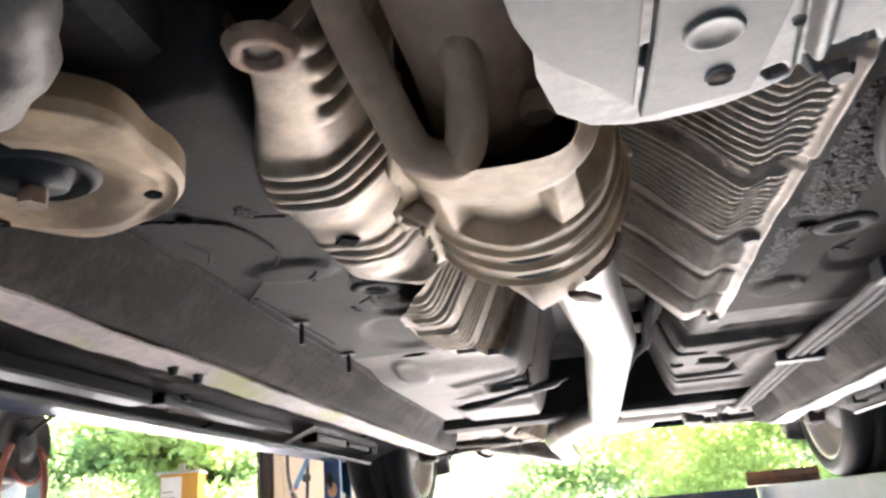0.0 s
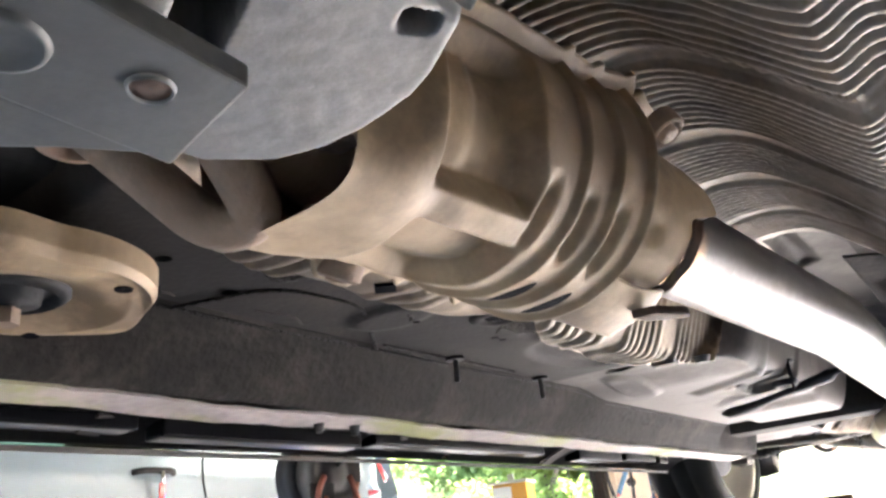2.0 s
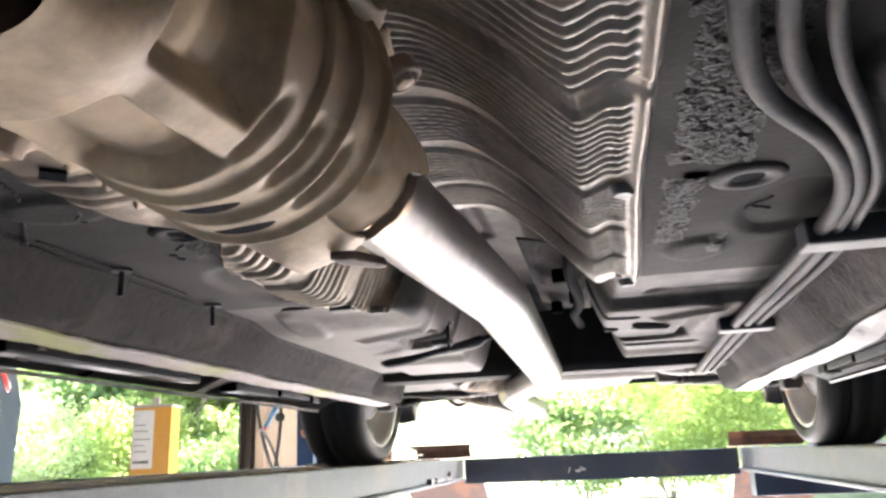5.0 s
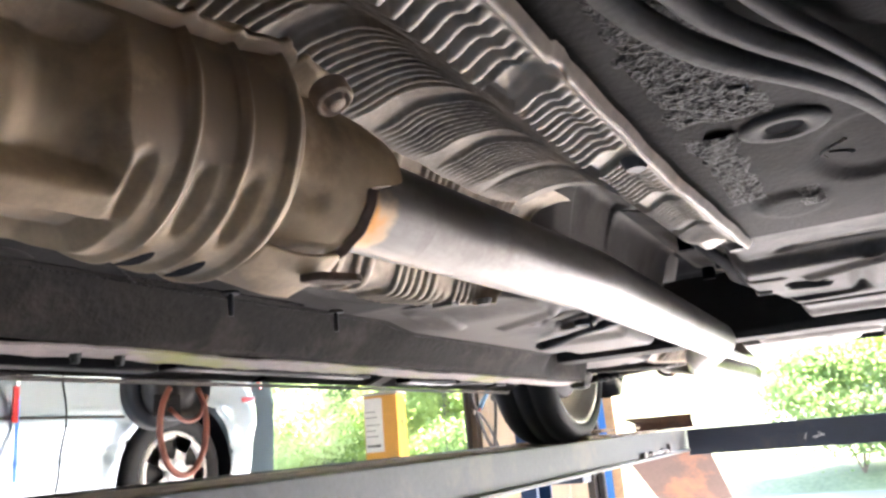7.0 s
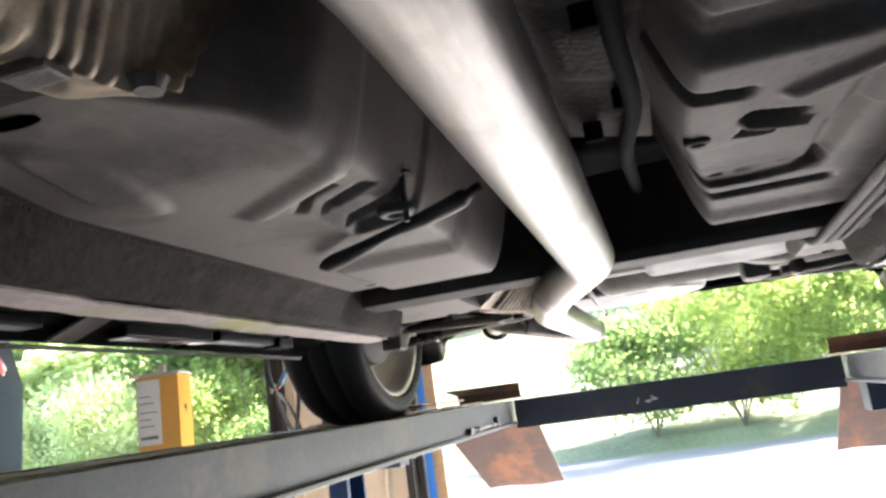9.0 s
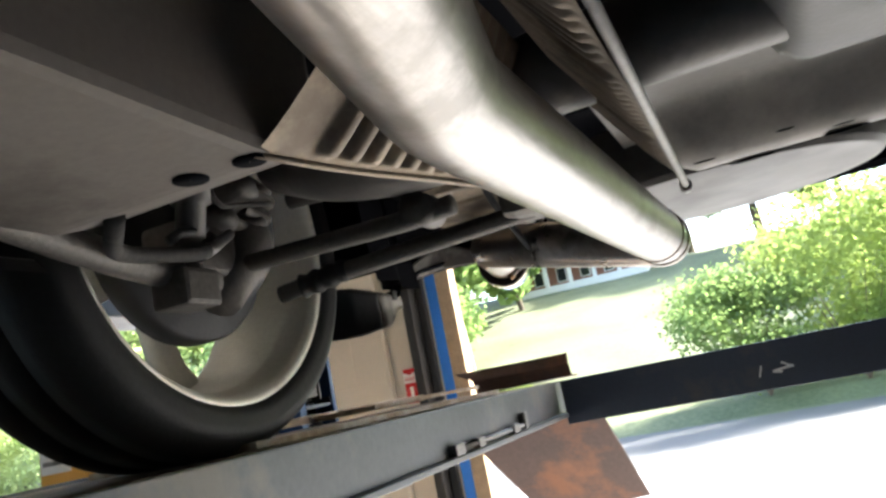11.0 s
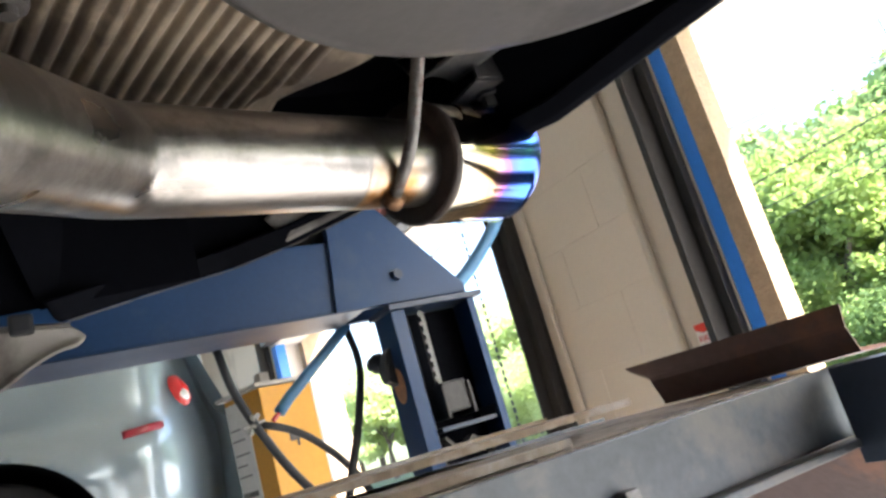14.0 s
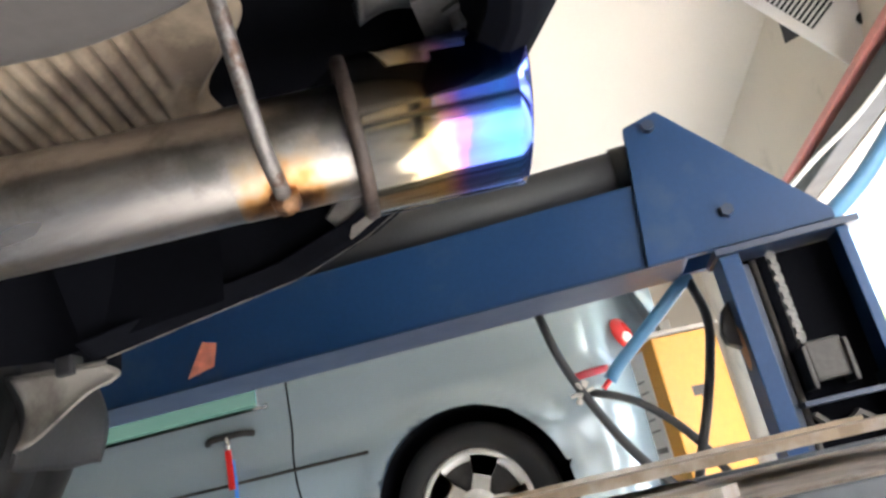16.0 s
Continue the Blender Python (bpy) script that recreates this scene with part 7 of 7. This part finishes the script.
bmesh.ops.transform(bm, matrix=pose(VX - 0.075, 4.06, VZ + 0.82, 0, 70, 35) @ Matrix.Translation((0.026, 0.0, -0.003)) @ Matrix.Diagonal((1.0, 0.9, 0.8, 1)), verts=bm.verts)
part("clear_lens", bm, "white", lamp_, "pale reversing lens", True)
part("reflector", sheet(lambda u, v: (van_side(lerp(3.80, 3.98, u), VZ + 0.68) + 0.004, lerp(3.82, 3.97, u), VZ + 0.670 + 0.028 * v + 0.012 * u), steps(0, 1, 10), steps(0, 1, 3), 0.003), "dark_red", van, "red side reflector", True)
part("wheel_well", lathe([(0.375, 0.02), (0.375, -0.30), (0.02, -0.30)], 48, pose(VX - 0.02, WY, WZ, 0, 90, 0)), "void", van, smooth=True)
vw = new("wheel")
vw.parent = van
turn = pose(VX - 0.11, WY, WZ, 0, 90, 0)
part("tyre", lathe([(0.21, -0.09), (0.28, -0.10), (0.315, -0.06), (0.315, 0.06), (0.305, 0.085), (0.28, 0.098), (0.235, 0.098), (0.215, 0.085)], 64, turn), "rubber", vw, "black tyre", True)
cap = part("wheel_cover", lathe([(0.215, 0.08), (0.205, 0.100), (0.180, 0.088), (0.172, 0.075)], 48, turn), "hubcap", vw, "silver plastic wheel cover", True)
part("hub", lathe([(0.072, 0.085), (0.068, 0.104), (0.030, 0.112), (0.001, 0.113)], 32, turn), "hubcap", cap, "silver wheel centre", True)
# dark colour paints the shade behind the spokes
part("wheel_dish", lathe([(0.172, 0.072), (0.06, 0.06), (0.001, 0.06)], 48, turn), "rail", cap, "wheel dish, shade put in its dark colour", True)
for k in range(5):
    bm = bmesh.new()
    for p in ((0.02, -0.035), (0.12, -0.034), (0.205, -0.062), (0.205, 0.062), (0.12, 0.034), (0.02, 0.035)):
        bm.verts.new((p[0], p[1], 0.094 + 0.012 * (p[0] < 0.1)))
    bm.verts.ensure_lookup_table()
    bm.faces.new(bm.verts[:])
    bmesh.ops.solidify(bm, geom=bm.faces[:], thickness=0.012)
    bmesh.ops.transform(bm, matrix=turn @ Matrix.Rotation(2 * math.pi * k / 5 + 0.3, 4, "Z"), verts=bm.verts)
    part("spoke", bm, "white", cap, "silver-white spoke")
van_lift = thing("van_lift", "steel runway of the next bay's lift", "car lift")
part("runway", boxes(((-3.45, -1.0, VZ - 0.14), (-2.95, 4.6, VZ)), bevel=0.004), "crossdark", van_lift)
part("runway", boxes(((-4.7, -1.0, VZ - 0.14), (-4.2, 4.6, VZ)), bevel=0.004), "crossdark", van_lift)
for y in (-0.6, 4.2):
    part("crossbeam", boxes(((-4.9, y - 0.08, VZ - 0.30), (-2.8, y + 0.08, VZ - 0.14)), bevel=0.004), "crossdark", van_lift)
    for x in (-5.0, -2.9):
        part("post", boxes(((x - 0.08, y - 0.08, FLOOR), (x + 0.08, y + 0.08, VZ - 0.14)), bevel=0.004), "crossdark", van_lift)

part("door_glass", sheet(lambda u, v: (van_side(2.0, VZ + 0.9) + 0.006 - 0.10 * v, lerp(1.42, 2.63, u), lerp(VZ + 0.865, VZ + 1.06, v)), steps(0, 1, 8), steps(0, 1, 4), 0.003), "clear", van, "tinted sliding door window", True)

# ---- orange cabinet ----
cab = thing("control_cabinet", "orange-yellow steel cabinet with a pale label", "cabinet", at=(-2.19, 4.12, FLOOR))
tn = pose(0, 0, 0, 0, 0, 16)


def on_cabinet(*specs, bevel=0.0):
    bm = boxes(*specs, bevel=bevel)
    bmesh.ops.transform(bm, matrix=tn, verts=bm.verts)
    return bm


part("body", on_cabinet(((-0.095, -0.085, 0), (0.095, 0.085, 2.02)), bevel=0.004), "amber", cab)
part("lid", on_cabinet(((-0.118, -0.10, 2.022), (0.105, 0.095, 2.034)), ((-0.02, -0.02, 2.034), (0.012, 0.012, 2.075)), bevel=0.003), "wood", cab, "worn top plate with a knob")
lab = part("label", on_cabinet(((-0.090, -0.0875, 1.72), (0.012, -0.0855, 2.005))), "paper", cab, "pale printed label")
for k, z in enumerate((1.745, 1.80, 1.83, 1.86, 1.90, 1.93)):
    part("print_line", on_cabinet(((-0.082, -0.0890, z), (-0.005 - 0.012 * (k % 3), -0.0876, z + (0.014 if k == 0 else 0.005)))), "bare_dull", lab)
part("scuff", on_cabinet(((0.0955, -0.02, 1.86), (0.0970, 0.012, 1.885)), ((0.0955, 0.0, 1.845), (0.0970, 0.008, 1.862))), "iron", cab, "dark scuff mark")

# ---- hoses and cables by the post ----
def cable_thing(name, label, pts, r, mat, radius=0.08):
    t = thing(name, label, "hose", group="hoses by the lift post", at=pts[0])
    o = Vector(pts[0])
    part("hose", sweep([p - o for p in arc_path(pts, radius, 8)], r, 12), mat, t, smooth=True)
    return t


cable_thing("cable", "black cable hanging from the side beam", [(-1.50, 3.83, 1.785), (-1.505, 3.845, 1.70), (-1.50, 3.870, 1.63), (-1.49, 3.93, 1.50), (-1.47, 4.03, 1.38), (-1.45, 4.15, 1.28)], 0.0085, "hose_black")
cable_thing("cable", "black cable looping beside the lift post", [(-1.50, 4.105, 1.785), (-1.51, 4.125, 1.70), (-1.50, 4.085, 1.58), (-1.49, 4.01, 1.42), (-1.48, 3.97, 1.25)], 0.0085, "hose_black")
cable_thing("cable", "black cable crossing below the post", [(-1.505, 3.87, 1.628), (-1.51, 3.96, 1.595), (-1.50, 4.04, 1.51), (-1.49, 4.09, 1.40), (-1.48, 4.12, 1.22)], 0.0075, "hose_black")
bh = cable_thing("air_hose", "blue air hose joined to the cables", [(-1.50, 4.11, 1.785), (-1.50, 4.06, 1.745), (-1.50, 3.945, 1.655), (-1.50, 3.925, 1.635)], 0.012, "hose_blue")
part("fitting", sweep([(0, -0.185, -0.150), (0.0, -0.200, -0.162)], 0.005, 10), "red", bh, "red fitting")
tie = thing("cable_tie", "tied cable joint with loose tape ends", "cable tie", at=(-1.50, 3.872, 1.625))
bm = bmesh.new()
for a in (10, 60, 130, 200, 290):
    box(bm, (-0.004, -0.022, -0.002), (0.004, 0.022, 0.002), 0, pose(0, 0, 0, a, 20, a * 0.4))
part("tape", bm, "wood", tie)
cable_thing("air_hose", "blue air line up to the ceiling", [(-1.45, 4.34, 1.80), (-1.45, 4.42, 1.85), (-1.45, 4.54, 1.96), (-1.45, 4.68, 2.18), (-1.45, 4.76, 2.45), (-1.46, 4.80, CEIL)], 0.016, "hose_blue", 0.2)
cable_thing("cable", "white cable beside the air line", [(-1.47, 4.25, 1.83), (-1.47, 4.355, 1.91), (-1.47, 4.47, 1.975), (-1.47, 4.60, 2.08), (-1.47, 4.70, 2.20), (-1.47, 4.78, 2.42), (-1.48, 4.82, CEIL)], 0.0050, "white", 0.2)
knob = thing("limit_switch", "black limit switch on the lift post", "switch", at=(-1.537, 4.180, 1.694))
part("body", lathe([(0.001, 0.022), (0.012, 0.022), (0.022, 0.008), (0.024, -0.008), (0.016, -0.014), (0.001, -0.014)], 20, pose(0, -0.005, 0, 90, 0, 0)), "black", knob, smooth=True)
# hoist chain by the pier
ch = thing("door_chain", "hanging steel door chain beside the pier", "chain", at=(-2.32, 5.02, 2.4))
la = part("link", boxes(((-0.0055, -0.0015, -0.010), (0.0055, 0.0015, 0.010)), bevel=0.0005), "grey_steel", ch)
lb = part("link", boxes(((-0.0015, -0.0055, -0.010), (0.0015, 0.0055, 0.010)), bevel=0.0005), "grey_steel", ch)
for k in range(64):
    o = (la, lb)[k] if k < 2 else new("link", (la, lb)[k % 2].data)
    o.parent = ch
    o.location = (0, 0, -k * 0.028)
# unit heater under the ceiling
uh = thing("unit_heater", "cream louvred unit heater hung under the ceiling", "heater", at=(-2.594, 4.95, 2.932))
fx, fz = Vector((-0.12, 0.56, -0.70)).normalized(), Vector((0.779, -0.436, -0.45)).normalized()
fy = fz.cross(fx).normalized()
fx = fy.cross(fz)
tn = Matrix((fx, fy, fz)).transposed().to_4x4()


def turned(bm):
    bmesh.ops.transform(bm, matrix=tn, verts=bm.verts)
    return bm


part("case", turned(boxes(((-0.20, -0.15, -0.22), (0.33, 0.17, 0)), bevel=0.010)), "white", uh)
for py in (-0.058, 0.058):
    gr = part("grille", turned(boxes(((-0.16, py - 0.052, 0.001), (0.15, py + 0.052, 0.004)))), "void", uh, "dark louvre opening")
    for k in range(17):
        part("slat", turned(boxes(((-0.158 + k * 0.0182, py - 0.050, 0.004), (-0.150 + k * 0.0182, py + 0.050, 0.009)))), "white", gr)
part("knob", turned(lathe([(0.022, 0.0), (0.020, 0.012), (0.001, 0.012)], 16, pose(0.26, 0.0, 0.0))), "rail", uh, smooth=True)
part("deflector", turned(prism([(0.02, -0.15), (0.13, -0.15), (0.10, -0.21)], "z", -0.10, -0.095)), "black", uh, "black deflector plate")
part("hanger", sweep([(0.05, 0.1, 0.0), (0.05, 0.1, CEIL - 2.932)], 0.01, 8), "track", uh)

# fire extinguisher sign on the pier
fs = thing("fire_sign", "small faded red and white fire sign on the pier", "sign", at=(-1.445, BACK, 1.535))
part("plate", boxes(((-0.030, -0.010, -0.072), (0.030, -0.004, 0.072)), bevel=0.001), "white", fs)
part("red_field", boxes(((-0.028, -0.0115, -0.070), (0.028, -0.0105, 0.012))), "red", fs, "red field")
part("red_arrow", prism([(-0.028, 0.071), (0.028, 0.071), (0.028, 0.056), (0.0, 0.044), (-0.028, 0.056)], "y", -0.0115, -0.0105), "red", fs, "red arrow")
cu = bpy.data.curves.new("text", "FONT")
cu.body, cu.size, cu.align_x, cu.extrude = "FIRE", 0.027, "CENTER", 0.0004
tx = new("lettering", cu)
dg = bpy.context.evaluated_depsgraph_get()
me = bpy.data.meshes.new_from_object(tx.evaluated_get(dg))
bpy.data.objects.remove(tx)
me.materials.append(M["red"])
lt = new("lettering", me)
lt.parent = fs
lt.matrix_basis = pose(0, -0.0112, 0.019, 90, 0, 0)
part("pictogram", boxes(((-0.007, -0.0125, -0.062), (0.007, -0.0117, -0.004))), "white", fs)

# hose and reel between the bays
rl = thing("hose_reel", "grey hose reel with a hanging loop of dusty red hose", "hose reel", at=(-1.58, 2.12, 1.715))
tr = pose(0, 0, 0, 0, 90, 0)
part("reel", lathe([(0.001, 0.03), (0.035, 0.034), (0.045, 0.022), (0.075, 0.020), (0.098, 0.034), (0.10, 0.0), (0.098, -0.038), (0.001, -0.038)], 40, tr), "primer", rl, "grey metal reel drum", True)
part("housing", lathe([(0.075, -0.042), (0.115, -0.038), (0.12, -0.10), (0.02, -0.105)], 40, tr), "black", rl, "black reel housing", True)
loop = [(0.05, -0.02 + 0.085 * math.sin(a), -0.12 - 0.135 * math.cos(a)) for a in steps(-2.5, 2.5, 26)]
part("hose", sweep(loop, 0.0085, 12), "hose_red", rl, "dusty red hose", True)
part("hose_end", sweep(arc_path([(0.05, -0.07, -0.07), (0.05, -0.02, -0.11), (0.05, 0.04, -0.10), (0.05, 0.065, -0.03)], 0.04), 0.006, 10), "hose_red", rl, smooth=True)
part("bracket", boxes(((0.02, -0.012, 0.06), (0.05, 0.012, 0.0645)), bevel=0.001), "track", rl)
part("stem", sweep([(0.035, 0, 0.02), (0.11, 0, 0.064)], 0.006, 8), "track", rl)
part("tag", boxes(((0.03, -0.11, -0.09), (0.036, -0.02, -0.03))), "rail", rl)

# lanyard on the van's handle
ly = thing("lanyard", "red and blue key lanyard hanging from the van's handle", "lanyard", at=(-2.93, 2.47, 1.92))
part("clip", sweep([(0, 0, 0), (0, 0.004, -0.05)], 0.009, 10), "chrome", ly, "bright metal clip", True)
part("red_strap", boxes(((-0.004, -0.014, -0.20), (0.004, 0.012, -0.05)), bevel=0.002), "red", ly, "red strap")
part("blue_strap", boxes(((-0.008, 0.004, -0.44), (-0.002, 0.020, -0.09)), bevel=0.002), "trim", ly, "blue strap")

# painted blocks of the pier between the bay doors
pier = bpy.data.objects["wall_back"]
cut = {}
for row in range(17):
    z0 = FLOOR + 0.203 * row
    edges = [-2.094, -1.70, -1.336] if row % 2 else [-2.094, -1.90, -1.51, -1.336]
    for x0_, x1_ in zip(edges, edges[1:]):
        w_ = round(x1_ - x0_ - 0.004, 4)
        if w_ not in cut:
            ob = part("block", boxes(((-w_ / 2, -0.0018, 0.0020), (w_ / 2, 0.012, 0.2010)), bevel=0.0012), "wall", pier)
            cut[w_] = ob.data
        else:
            ob = new("block", cut[w_])
            ob.parent = pier
        ob.location = ((x0_ + x1_) / 2, BACK, z0)
